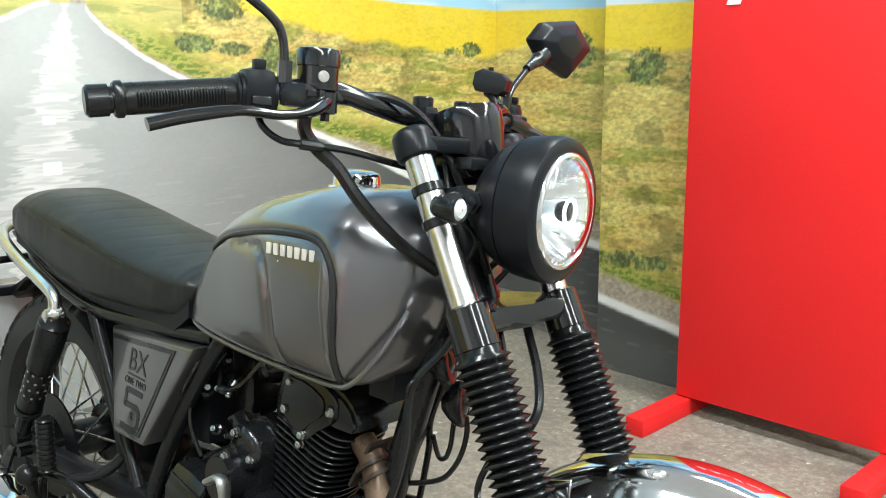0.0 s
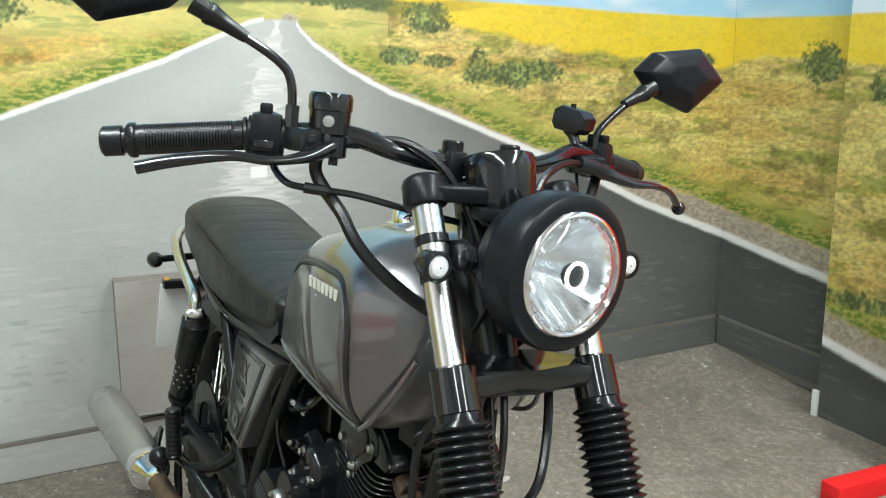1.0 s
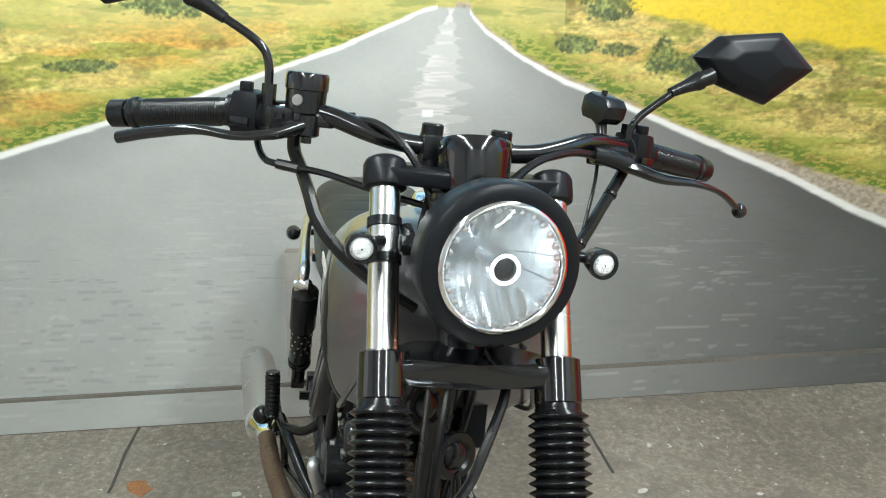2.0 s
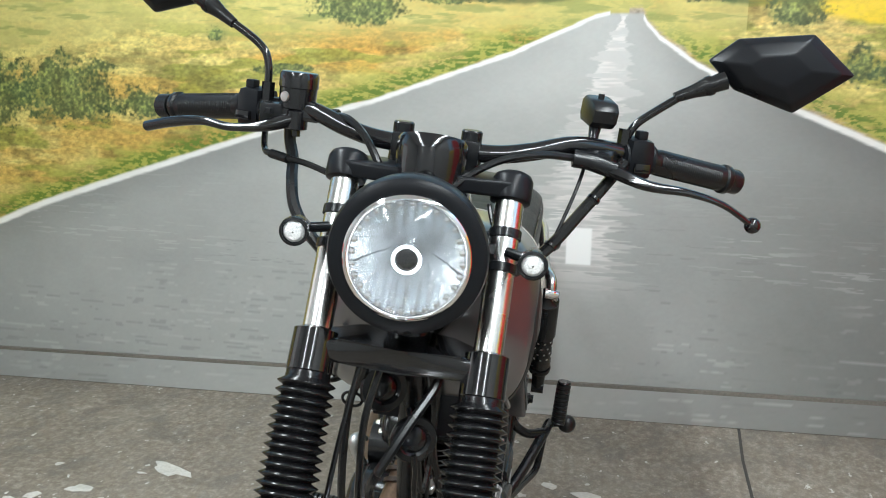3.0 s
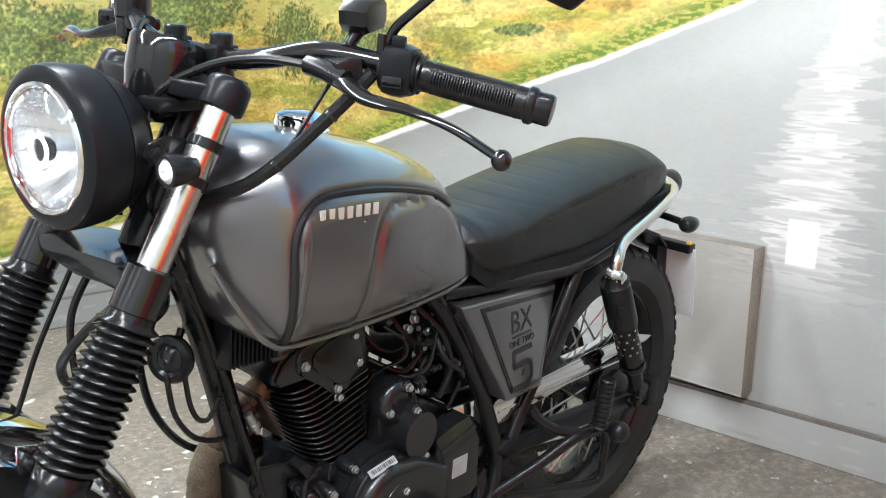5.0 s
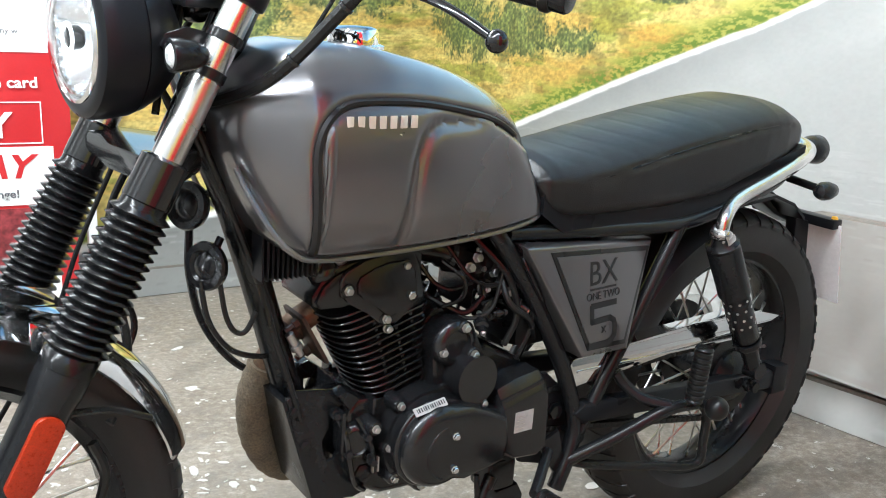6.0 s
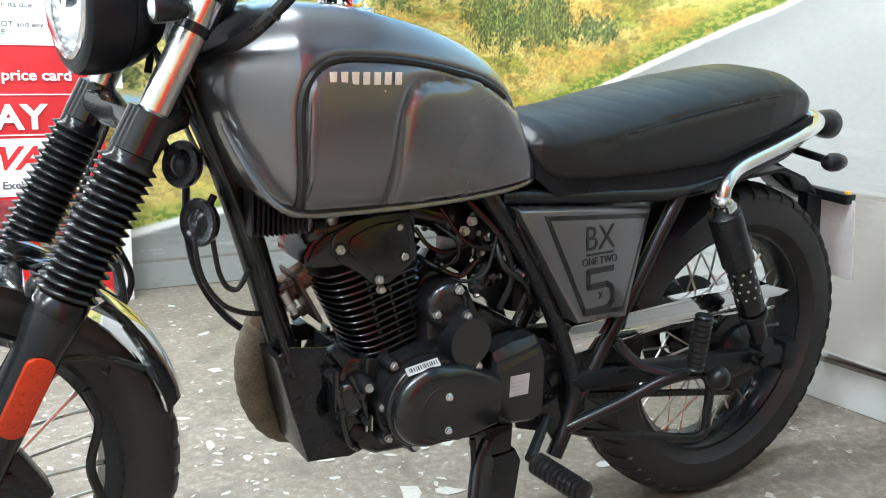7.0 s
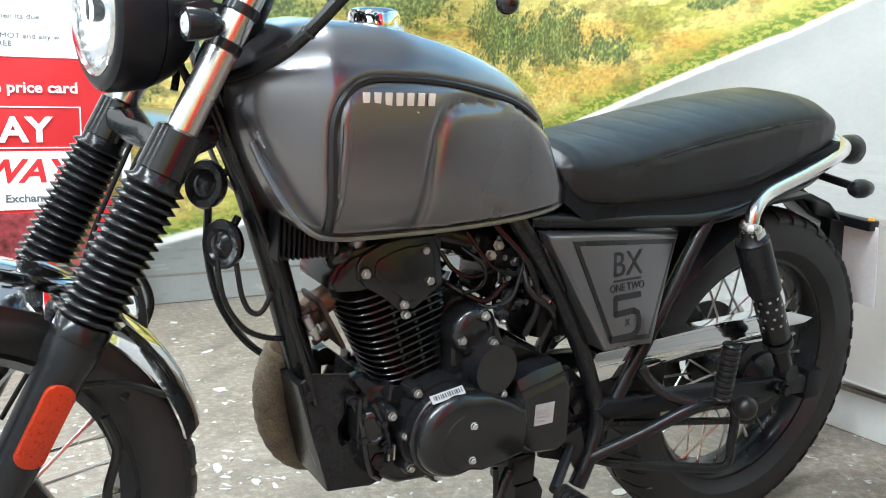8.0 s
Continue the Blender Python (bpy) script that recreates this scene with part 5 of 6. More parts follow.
for s in (1, -1):
    bm = bolt(B(), (-0.888, s * 0.086 - 0.018, 0.586), (0, 0, 1), 0.006, 0.004)
    part("plate_bolt", bm, AMBER, carrier, "yellow plate bolt")
bm = box(B(), (-0.002, -0.10, -0.085), (0.002, 0.10, 0.085), 0.001, Matrix.Translation((-0.913, -0.018, 0.492)) @ pose(0, 0, 0, 0, 14, 0))
part("number_plate", bm, PAPER, bike, "pale number plate seen from behind")
for s in (1, -1):
    bm = lathe(B(), (-0.75, s * 0.152 - 0.014, 0.668), (1, 0, 0), [(0, 0.004), (0.004, 0.012), (0.02, 0.0165), (0.034, 0.0165), (0.046, 0.012), (0.05, 0.004)], 24)
    ri = part("rear_indicator", bm, SATIN, bike, "small black rear indicator")
    bm = rod(B(), (-0.735, s * 0.03, 0.676), (-0.728, s * 0.142 - 0.014, 0.668), 0.0075)
    part("stem", bm, RUBBER, ri)
# tail light behind the seat
bm = lathe(B(), (-0.868, 0.0, 0.712), (-1, 0, -0.05), [(-0.020, 0.010), (-0.015, 0.021), (0.0, 0.027), (0.022, 0.029), (0.026, 0.027), (0.027, 0.024)], 28)
rod(bm, (-0.70, 0, 0.690), (-0.86, 0, 0.708), 0.014, seg=12)
tail_light = part("tail_light", bm, SATIN, bike, "round black tail light")
bm = lathe(B(), (-0.895, 0.0, 0.7107), (-1, 0, -0.05), [(0, 0.0245), (0.004, 0.022), (0.007, 0.010), (0.0075, 0.001)], 24)
part("lens", bm, RED, tail_light, "red tail lens")
# fuel cap
bm = lathe(B(), (0.160, 0, 0.880), (0.03, 0, 1), [(0, 0.040), (0.006, 0.040), (0.008, 0.034), (0.020, 0.033), (0.026, 0.030), (0.029, 0.022), (0.030, 0.004)], 36)
part("fuel_cap", bm, CHROME, tank, "chrome fuel filler cap")
# badge: plain raised marks on each tank side
for s in (1, -1):
    x = 0.2475 if s > 0 else 0.150
    step_x = -0.0142 * s
    bm = B()
    for k in range(7):
        x0 = x + step_x * k
        wide = 0.0088
        m = Matrix.Translation((x0 + step_x * 0.4, s * 0.1468, 0.8105))
        box(bm, (-wide / 2, -0.0015, -0.0074), (wide / 2, 0.0010, 0.0074), 0.0008, m)
    tagged(part("badge", bm, BRASS, tank, "raised pale tank badge marks"), kind="stuff")
    bm = box(B(), (0.169, s * 0.1452, 0.7895), (0.233, s * 0.1462, 0.7985), 0.0004)
    strip = part("badge_strip", bm, DECAL_AND_SHADE, tank, "narrow black badge strip with pale marks")
    bm = B()
    for k in range(11):
        box(bm, (0.1725 + 0.0053 * k, s * 0.1458, 0.7915), (0.1758 + 0.0053 * k, s * 0.1467, 0.7965))
    tagged(part("strip_marks", bm, BRASS, strip), kind="stuff")

# ---- engine ----
EM = Matrix.Translation((0.093, 0, 0.412)) @ Matrix.Rotation(radians(16), 4, "Y")
HM = Matrix.Translation((0.115, 0, 0.408)) @ Matrix.Rotation(radians(8), 4, "Y")


def on_engine(bm, m=EM):
    bmesh.ops.transform(bm, matrix=m, verts=bm.verts[:])
    return bm


def disc_outline(cx, cz, rx, rz, n=28):
    return [(cx + rx * math.cos(2 * math.pi * k / n), cz + rz * math.sin(2 * math.pi * k / n)) for k in range(n)]


cyl = part("cylinder", box(B(), (-0.050, -0.042, -0.03), (0.036, 0.042, 0.160), 0.012, EM), ENGINE, bike, "black finned engine cylinder")
for k in range(14):
    n = 0.0112 * k
    front, back = 0.048 + 0.20 * n, -0.048 - 0.24 * n
    outline = [(front, -0.010), (front, 0.010), (front - 0.003, 0.026), (front - 0.008, 0.039), (front - 0.016, 0.049), (front - 0.028, 0.0542), (front - 0.042, 0.055), (back + 0.012, 0.055), (back, 0.046)]
    outline += [(x, -y) for x, y in outline[:1:-1]]
    part("fin", on_engine(slab(B(), outline, n, n + 0.0034, 0.0009, "z", 1)), ENGINE, cyl)
# short pegs between the fins, in two upright rows on each flank
for s in (1, -1):
    for a in (0.012, -0.018, -0.044):
        bm = B()
        for k in range(13):
            n = 0.0112 * k
            box(bm, (a - 0.0022, s * 0.047 - 0.004, n + 0.002), (a + 0.0022, s * 0.047 + 0.004, n + 0.0118), 0, EM)
        tagged(part("fin_peg", bm, ENGINE, cyl), kind="stuff")
# cylinder head: a stepped body, chamfered at the front, with a cam cover on each flank
bm = on_engine(slab(B(), [(-0.075, 0.150), (0.050, 0.150), (0.080, 0.156), (0.094, 0.165), (0.093, 0.178), (0.075, 0.198), (0.055, 0.208), (-0.050, 0.214), (-0.078, 0.195)], -0.048, 0.048, 0.006, seg=2), HM)
head = part("cylinder_head", bm, ENGINE, bike, "black cylinder head")
part("head_brow", on_engine(slab(B(), [(0.042, 0.154), (0.084, 0.159), (0.090, 0.170), (0.078, 0.188), (0.060, 0.199), (0.042, 0.203)], -0.053, 0.053, 0.004), HM), ENGINE, head)
part("head_rib", on_engine(slab(B(), [(-0.074, 0.153), (0.040, 0.153), (0.036, 0.159), (-0.072, 0.159)], -0.0535, 0.0535, 0.002), HM), ENGINE, head)
CAM = [(0.196, 0.588), (0.190, 0.601), (0.160, 0.614), (0.130, 0.622), (0.085, 0.622), (0.072, 0.600), (0.066, 0.560), (0.061, 0.545), (0.086, 0.537), (0.108, 0.526), (0.118, 0.517), (0.131, 0.519), (0.152, 0.540), (0.180, 0.562), (0.194, 0.568)]
for s in (1, -1):
    hc = part("head_cover", slab(B(), CAM, s * 0.040, s * 0.0565, 0.004, seg=3), ENGINE, head, "flat black cam cover")
    mx, mz = 0.122, 0.574
    part("cover_face", slab(B(), [(mx + (x - mx) * 0.72 - 0.004, mz + (z - mz) * 0.74) for x, z in CAM], s * 0.055, s * 0.0595, 0.0025, seg=2), ENGINE, hc)
    for x, z, r in ((0.184, 0.577, 0.0056), (0.097, 0.602, 0.0052), (0.087, 0.559, 0.0066), (0.124, 0.529, 0.0056)):
        part("boss", lathe(B(), (x, s * 0.045, z), (0, s, 0), [(0, 0.0105), (0.0115, 0.0098), (0.013, 0.0085)], 16), ENGINE, hc)
        part("bolt", bolt(B(), (x, s * 0.0578, z), (0, s, 0), r, 0.0055), STEEL, hc)
    part("bolt", bolt(B(), (0.120, s * 0.0545, 0.514), (0, s, 0), 0.0056, 0.008), STEEL, hc)
# rounded valve caps in front of and above the head
bm = lathe(B(), (0.196, 0.022, 0.590), (0.80, 0.35, 0.48), [(0, 0.0235), (0.016, 0.0235), (0.017, 0.0215), (0.024, 0.0205), (0.030, 0.016), (0.033, 0.009), (0.034, 0.001)], 32)
part("valve_cap", bm, ENGINE, head, "rounded glossy valve cap")
bm = lathe(B(), (0.222, 0.034, 0.606), (0.3, 0.5, 0.9), [(0, 0.009), (0.010, 0.009), (0.011, 0.007), (0.020, 0.006)], 6)
part("stud", bm, STEEL, head)
bm = lathe(B(), (0.186, 0.030, 0.606), (0.1, 0.35, 0.9), [(0, 0.0115), (0.016, 0.0115), (0.018, 0.0085), (0.024, 0.008)], 16)
part("breather", bm, ALU, head, "bare metal breather stub")
bm = lathe(B(), (0.150, 0.0, 0.620), (0.15, 0, 1), [(-0.02, 0.030), (0.010, 0.030), (0.014, 0.026), (0.015, 0.010)], 24)
part("valve_cap", bm, ENGINE, head)
# crankcase: a rounded body with a stepped front
bm = slab(B(), [(0.172, 0.428), (0.186, 0.396), (0.184, 0.330), (0.160, 0.285), (0.120, 0.262), (-0.06, 0.252), (-0.14, 0.275), (-0.155, 0.36), (-0.12, 0.43), (-0.05, 0.468), (0.02, 0.440), (0.05, 0.412), (0.13, 0.402)], -0.062, 0.062, 0.012, seg=3)
case = part("crankcase", bm, ENGINE, bike, "black engine crankcase")
for s in (1, -1):
    # joint flange with its screw bosses
    flange = [(0.062 + 0.073 * math.cos(t), 0.351 + 0.073 * math.sin(t)) for t in S3(radians(-115), radians(105), 26)]
    flange = [(-0.06, 0.285), (0.0, 0.280)] + flange + [(0.010, 0.432), (-0.05, 0.430)]
    part("case_flange", slab(B(), flange, s * 0.055, s * 0.088, 0.006, seg=3), ENGINE, case)
    for x, z in ((0.127, 0.351), (0.116, 0.301), (0.112, 0.411), (0.070, 0.278), (0.150, 0.385)):
        part("screw_boss", lathe(B(), (x, s * 0.06, z), (0, s, 0), [(0, 0.012), (0.026, 0.0105), (0.029, 0.009)], 14), ENGINE, case)
        part("bolt", bolt(B(), (x, s * 0.088, z), (0, s, 0), 0.0052, 0.006), STEEL, case)
    # generator cover: a domed round cover that tapers towards the rear
    round_part = [(math.cos(t), math.sin(t)) for t in S3(radians(-112), radians(108), 34)]
    rings = []
    for y, k, r in ((0.084, 1.0, 0.0670), (0.105, 1.0, 0.0670), (0.107, 0.995, 0.0655), (0.108, 0.985, 0.0625), (0.114, 0.985, 0.0622), (0.1205, 0.97, 0.0600), (0.1255, 0.95, 0.0560), (0.1285, 0.92, 0.0505), (0.1302, 0.88, 0.0440)):
        ring = [(0.062 + r * c, s * y, 0.352 + r * q) for c, q in round_part]
        tail = [(0.016, 0.409), (-0.018, 0.396), (-0.052, 0.378), (-0.058, 0.340), (-0.052, 0.302), (-0.015, 0.294), (0.020, 0.289)]
        ring += [(0.03 + (x - 0.03) * k, s * y, 0.348 + (z - 0.348) * (k - (1 - k) * 0.8)) for x, z in tail]
        rings.append(ring)
    bm = B()
    rings_to(bm, rings)
    gc = part("generator_cover", bm, ENGINE, case, "satin black domed engine side cover", 24)
    ring = [(0.050 + 0.040 * math.cos(t), s * 0.1302, 0.345 + 0.041 * math.sin(t)) for t in S3(radians(-70), radians(75), 25)]
    part("cover_bead", tube(B(), ring, 0.0016, 8, 1), ENGINE, gc)
    for x, z in ((0.043, 0.317), (0.045, 0.369)):
        part("bolt", bolt(B(), (x, s * 0.1300, z), (0, s, 0), 0.0050, 0.005), CHROME, gc)
    # sprocket cover with a sloping upper facet
    OUT = [(-0.040, 0.412), (-0.075, 0.424), (-0.116, 0.430), (-0.134, 0.412), (-0.141, 0.300), (-0.122, 0.286), (-0.066, 0.292), (-0.046, 0.306)]
    INN = [(-0.046, 0.384), (-0.080, 0.394), (-0.118, 0.404), (-0.128, 0.394), (-0.133, 0.308), (-0.118, 0.297), (-0.072, 0.302), (-0.054, 0.314)]
    bm = B()
    rings_to(bm, [[(x, s * y, z) for x, z in o] for y, o in ((0.07, OUT), (0.108, OUT), (0.1225, INN))])
    bmesh.ops.bevel(bm, geom=[e for e in bm.edges], offset=0.0022, segments=2, profile=0.6, affect="EDGES")
    sc = part("sprocket_cover", bm, ENGINE, case, "black sprocket cover", 30)
    part("cover_ridge", slab(B(), [(-0.042, 0.398), (-0.120, 0.418), (-0.122, 0.411), (-0.044, 0.388)], s * 0.105, s * 0.1185, 0.003), ENGINE, sc)
    # round housing and oval cap behind the cylinder
    part("gear_housing", lathe(B(), (0.024, s * 0.03, 0.486), (0, s, 0), [(0, 0.036), (0.048, 0.036), (0.056, 0.033), (0.060, 0.027), (0.061, 0.022), (0.056, 0.020), (0.055, 0.004)], 36), ENGINE, case)
    part("housing_web", slab(B(), [(0.055, 0.470), (0.050, 0.412), (-0.036, 0.405), (-0.040, 0.455), (-0.015, 0.505), (0.01, 0.515)], s * 0.04, s * 0.074, 0.008, seg=2), ENGINE, case)
    cap = part("starter_cover", slab(B(), disc_outline(0.001, 0.437, 0.0335, 0.0365, 40), s * 0.07, s * 0.1135, 0.005, seg=3), ENGINE, case, "oval black starter cover")
    for x, y, z in ((0.014, 0.090, 0.511), (0.047, 0.086, 0.478), (0.003, 0.100, 0.473), (-0.017, 0.104, 0.396)):
        part("screw_boss", lathe(B(), (x, s * (y - 0.03), z), (0, s, 0), [(0, 0.0105), (0.030, 0.0098), (0.032, 0.008)], 14), ENGINE, case)
        part("bolt", bolt(B(), (x, s * (y + 0.002), z), (0, s, 0), 0.0056, 0.006), STEEL, cap)
    # fittings on the front of the crankcase: a filter cap, ribs, unions and a drain line
    fc = part("filter_cap", lathe(B(), (0.166, s * 0.05, 0.362), (0.2, s, 0), [(0, 0.027), (0.018, 0.027), (0.023, 0.024), (0.025, 0.019), (0.022, 0.017), (0.022, 0.003)], 26), ENGINE, case)
    for x, z in ((0.185, 0.384), (0.149, 0.337)):
        part("bolt", bolt(B(), (x, s * 0.068, z), (0, s, 0), 0.0048, 0.006), SATIN, fc)
    for x, z0, z1 in ((0.192, 0.352, 0.412), (0.178, 0.318, 0.338), (0.146, 0.400, 0.424), (0.136, 0.318, 0.336)):
        part("case_rib", box(B(), (x - 0.003, s * 0.052, z0), (x + 0.003, s * 0.076, z1), 0.0015), ENGINE, case)
    part("drain_line", tube(B(), [(0.196, s * 0.058, 0.404), (0.188, s * 0.074, 0.376), (0.182, s * 0.076, 0.340), (0.170, s * 0.072, 0.300), (0.150, s * 0.064, 0.280)], 0.0042, 8), BLACK, case)
    part("drain_line", tube(B(), [(0.170, s * 0.070, 0.398), (0.158, s * 0.082, 0.372), (0.150, s * 0.084, 0.346), (0.140, s * 0.078, 0.312)], 0.0036, 8), SATIN, case)
    for x, y, z in ((0.196, 0.066, 0.404), (0.182, 0.078, 0.350), (0.157, 0.084, 0.372), (0.145, 0.082, 0.330)):
        part("union", lathe(B(), (x, s * (y - 0.012), z), (0.2, s, 0.1), [(0, 0.0075), (0.010, 0.0075), (0.0105, 0.0058), (0.018, 0.005)], 6), SATIN, case)
    for k in range(2):
        part("clip", box(B(), (0.139 + 0.008 * k, s * 0.080, 0.316), (0.1415 + 0.008 * k, s * 0.085, 0.338), 0.0008), STEEL, case)
    part("union", bolt(B(), (0.083, s * 0.068, 0.407), (0, s * 0.4, 1), 0.0062, 0.008), STEEL, case)
    part("plug", lathe(B(), (0.056, s * 0.066, 0.404), (0, s * 0.3, 1), [(0, 0.011), (0.006, 0.011), (0.007, 0.008), (0.012, 0.008)], 16), ENGINE, case)
    part("bolt", bolt(B(), (0.022, s * 0.082, 0.415), (0, s * 0.8, 0.4), 0.0056, 0.006), STEEL, case)
bm = lathe(B(), (0.028, -0.05, 0.500), (0, 1, 0), [(0, 0.030), (0.092, 0.030), (0.097, 0.027), (0.099, 0.018)], 28)
part("starter_motor", bm, ENGINE, bike)
bm = slab(B(), [(0.10, 0.275), (0.06, 0.250), (-0.08, 0.244), (-0.12, 0.258), (-0.10, 0.280)], -0.05, 0.05, 0.006)
part("sump", bm, ENGINE, case)
# stickers on the engine
bm = box(B(), (-0.026, -0.006, -0.0005), (0.026, 0.006, 0.0005), 0, Matrix.Translation((0.080, 0.1135, 0.4135)) @ pose(0, 0, 0, -42, 9, 0))
sticker = part("sticker", bm, SILVER, case, "white printed sticker strip")
bm = B()
for k in range(13):
    box(bm, (-0.023 + 0.0036 * k, -0.0038, 0.0005), (-0.0216 + 0.0036 * k + 0.0005 * (k % 3), 0.0026, 0.0009), 0, Matrix.Translation((0.080, 0.1135, 0.4135)) @ pose(0, 0, 0, -42, 9, 0))
tagged(part("sticker_marks", bm, DECAL_AND_SHADE, sticker), kind="stuff")
bm = box(B(), (-0.101, 0.1220, 0.343), (-0.067, 0.1236, 0.376), 0)
sticker = part("sticker", bm, SILVER, case, "square silver printed sticker")
bm = B()
for k in range(4):
    box(bm, (-0.086, 0.1236, 0.349 + 0.006 * k), (-0.070, 0.1240, 0.3505 + 0.006 * k))
tagged(part("sticker_marks", bm, STEEL, sticker), kind="stuff")
# finned rectifier behind the steering head
bm = box(B(), (0.255, -0.055, 0.618), (0.30, 0.055, 0.672), 0.003)
rect = part("rectifier", bm, MATT, bike, "black finned rectifier box")
for k in range(12):
    bm = box(B(), (0.232 + 0.0066 * k, 0.03, 0.605), (0.2345 + 0.0066 * k, 0.062, 0.668), 0)
    part("fin", bm, MATT, rect)
# engine plates with a window
PLATE = [(0.266, 0.436), (0.251, 0.446), (0.196, 0.437), (0.178, 0.412), (0.190, 0.411), (0.208, 0.419), (0.201, 0.384), (0.214, 0.366), (0.212, 0.348), (0.205, 0.330), (0.192, 0.332), (0.186, 0.350), (0.150, 0.338), (0.124, 0.300), (0.116, 0.277), (0.160, 0.265), (0.182, 0.270), (0.222, 0.271), (0.238, 0.325)]
for s in (1, -1):
    bm = slab(B(), PLATE, s * 0.047, s * 0.053, 0.0015)
    pl = part("engine_plate", bm, SATIN, bike, "black folded engine mounting plate")
    for x, z in ((0.254, 0.418), (0.238, 0.365)):
        part("bolt", bolt(B(), (x, s * 0.053, z), (0, s, 0), 0.008, 0.004), SATIN, pl)
    part("plate_tab", slab(B(), [(0.200, 0.436), (0.180, 0.410), (0.166, 0.425), (0.186, 0.440)], s * 0.046, s * 0.070, 0.002), SATIN, pl)
    part("plate_lug", lathe(B(), (0.150, s * 0.05, 0.305), (0, s, 0), [(0, 0.016), (0.014, 0.015), (0.016, 0.012)], 6), SATIN, pl)
bm = slab(B(), [(0.270, 0.432), (0.238, 0.325), (0.222, 0.270), (0.213, 0.272), (0.230, 0.328), (0.261, 0.434)], -0.05, 0.05, 0.001)
part("bash_plate", bm, SATIN, bike)
# header pipe in cloth wrap, rear pipe and silencer
hp = [(0.200, -0.01, 0.530), (0.228, -0.015, 0.508), (0.258, -0.03, 0.455), (0.268, -0.045, 0.40), (0.257, -0.06, 0.335), (0.226, -0.075, 0.280), (0.182, -0.09, 0.252), (0.12, -0.105, 0.248)]
wrap = part("exhaust_header", tube(B(), hp[2:], lambda t: 0.0248 + 0.0007 * math.sin(t * 90), 18, 14), WRAP, bike, "exhaust header wrapped in brown heat cloth")
bm = tube(B(), hp[:4], 0.019, 16)
part("header_stub", bm, RUST, wrap, "rusty exhaust stub and clamp")
for k in range(2):
    bm = lathe(B(), Vector(hp[1]) + Vector((0.012 * k, -0.004, -0.012 * k)), (0.6, 0, -0.7), [(0, 0.024), (0.006, 0.024)], 18)
    part("clamp", bm, SCALE, wrap)
bm = lathe(B(), (0.250, 0.022, 0.515), (-0.45, 0.05, -0.85), [(0, 0.0062), (0.018, 0.0062), (0.019, 0.0085), (0.026, 0.0085), (0.027, 0.005), (0.036, 0.005)], 14)
part("stud", bm, ALU, wrap)
pipe([(0.12, -0.105, 0.248), (-0.05, -0.125, 0.252), (-0.20, -0.160, 0.250), (-0.35, -0.19, 0.258), (-0.49, -0.206, 0.274)], 0.019, "exhaust_pipe", RUST, label="heat-stained exhaust pipe")
s0, s1 = Vector((-0.465, -0.205, 0.272)), Vector((-0.905, -0.236, 0.290))
bm = lathe(B(), s0, s1 - s0, [(0, 0.020), (0.03, 0.024), (0.045, 0.036), (0.06, 0.041)], 32)
lathe(bm, s0, s1 - s0, [(0.055, 0.0415), (0.06, 0.0425), (0.085, 0.0425), (0.088, 0.041)], 32)
sil = part("silencer", bm, CHROME, bike, "brushed steel silencer with a polished collar")
bm = lathe(B(), s0, s1 - s0, [(0.086, 0.041), (0.40, 0.043), (0.44, 0.041), (0.458, 0.034), (0.46, 0.022), (0.40, 0.02)], 36)
part("silencer_body", bm, STEEL, sil)
bm = slab(B(), [(-0.55, 0.31), (-0.52, 0.36), (-0.54, 0.36), (-0.60, 0.305)], -0.190, -0.184, 0.001)
part("silencer_bracket", bm, SATIN, sil)
bm = box(B(), (-0.042, -0.030, -0.004), (0.042, 0.030, 0.004), 0.006, Matrix.Translation((0.2140, 0.0, 0.5010)) @ Matrix.Rotation(radians(-61), 4, "Y"))
flange_ob = part("exhaust_flange", bm, SCALE, bike, "rusty exhaust flange with studs")
for k in (-1, 1):
    q = Vector((0.2140, 0.012 * k, 0.5010)) + Vector((0.48, 0, 0.87)) * 0.030 * k
    part("stud", lathe(B(), q, (0.87, 0, -0.48), [(0, 0.0075), (0.012, 0.0075), (0.0125, 0.0045), (0.026, 0.0045)], 6), SCALE, flange_ob)
# carburettor and hoses behind the cylinder
bm = lathe(B(), (0.060, 0, 0.612), (-1, 0, -0.25), [(0, 0.021), (0.05, 0.020), (0.058, 0.025), (0.066, 0.025), (0.072, 0.030), (0.11, 0.030), (0.115, 0.026), (0.13, 0.034), (0.18, 0.038)], 24)
carb = part("carburettor", bm, ENGINE, bike, "black carburettor with hoses and clips")
bm = box(B(), (-0.075, -0.035, 0.515), (-0.020, 0.055, 0.605), 0.008)
part("float_bowl", bm, ENGINE, carb)
for p in ((-0.022, 0.058, 0.600), (-0.052, 0.06, 0.575), (-0.030, 0.06, 0.540), (-0.066, 0.062, 0.60), (-0.012, 0.055, 0.585), (-0.075, 0.07, 0.545)):
    part("bolt", bolt(B(), p, (0, 1, 0.2), 0.0065, 0.008), STEEL, carb)
bm = box(B(), (-0.30, -0.055, 0.44), (-0.11, 0.055, 0.625), 0.02)
part("air_box", bm, MATT, bike, "black air box behind the side panels")
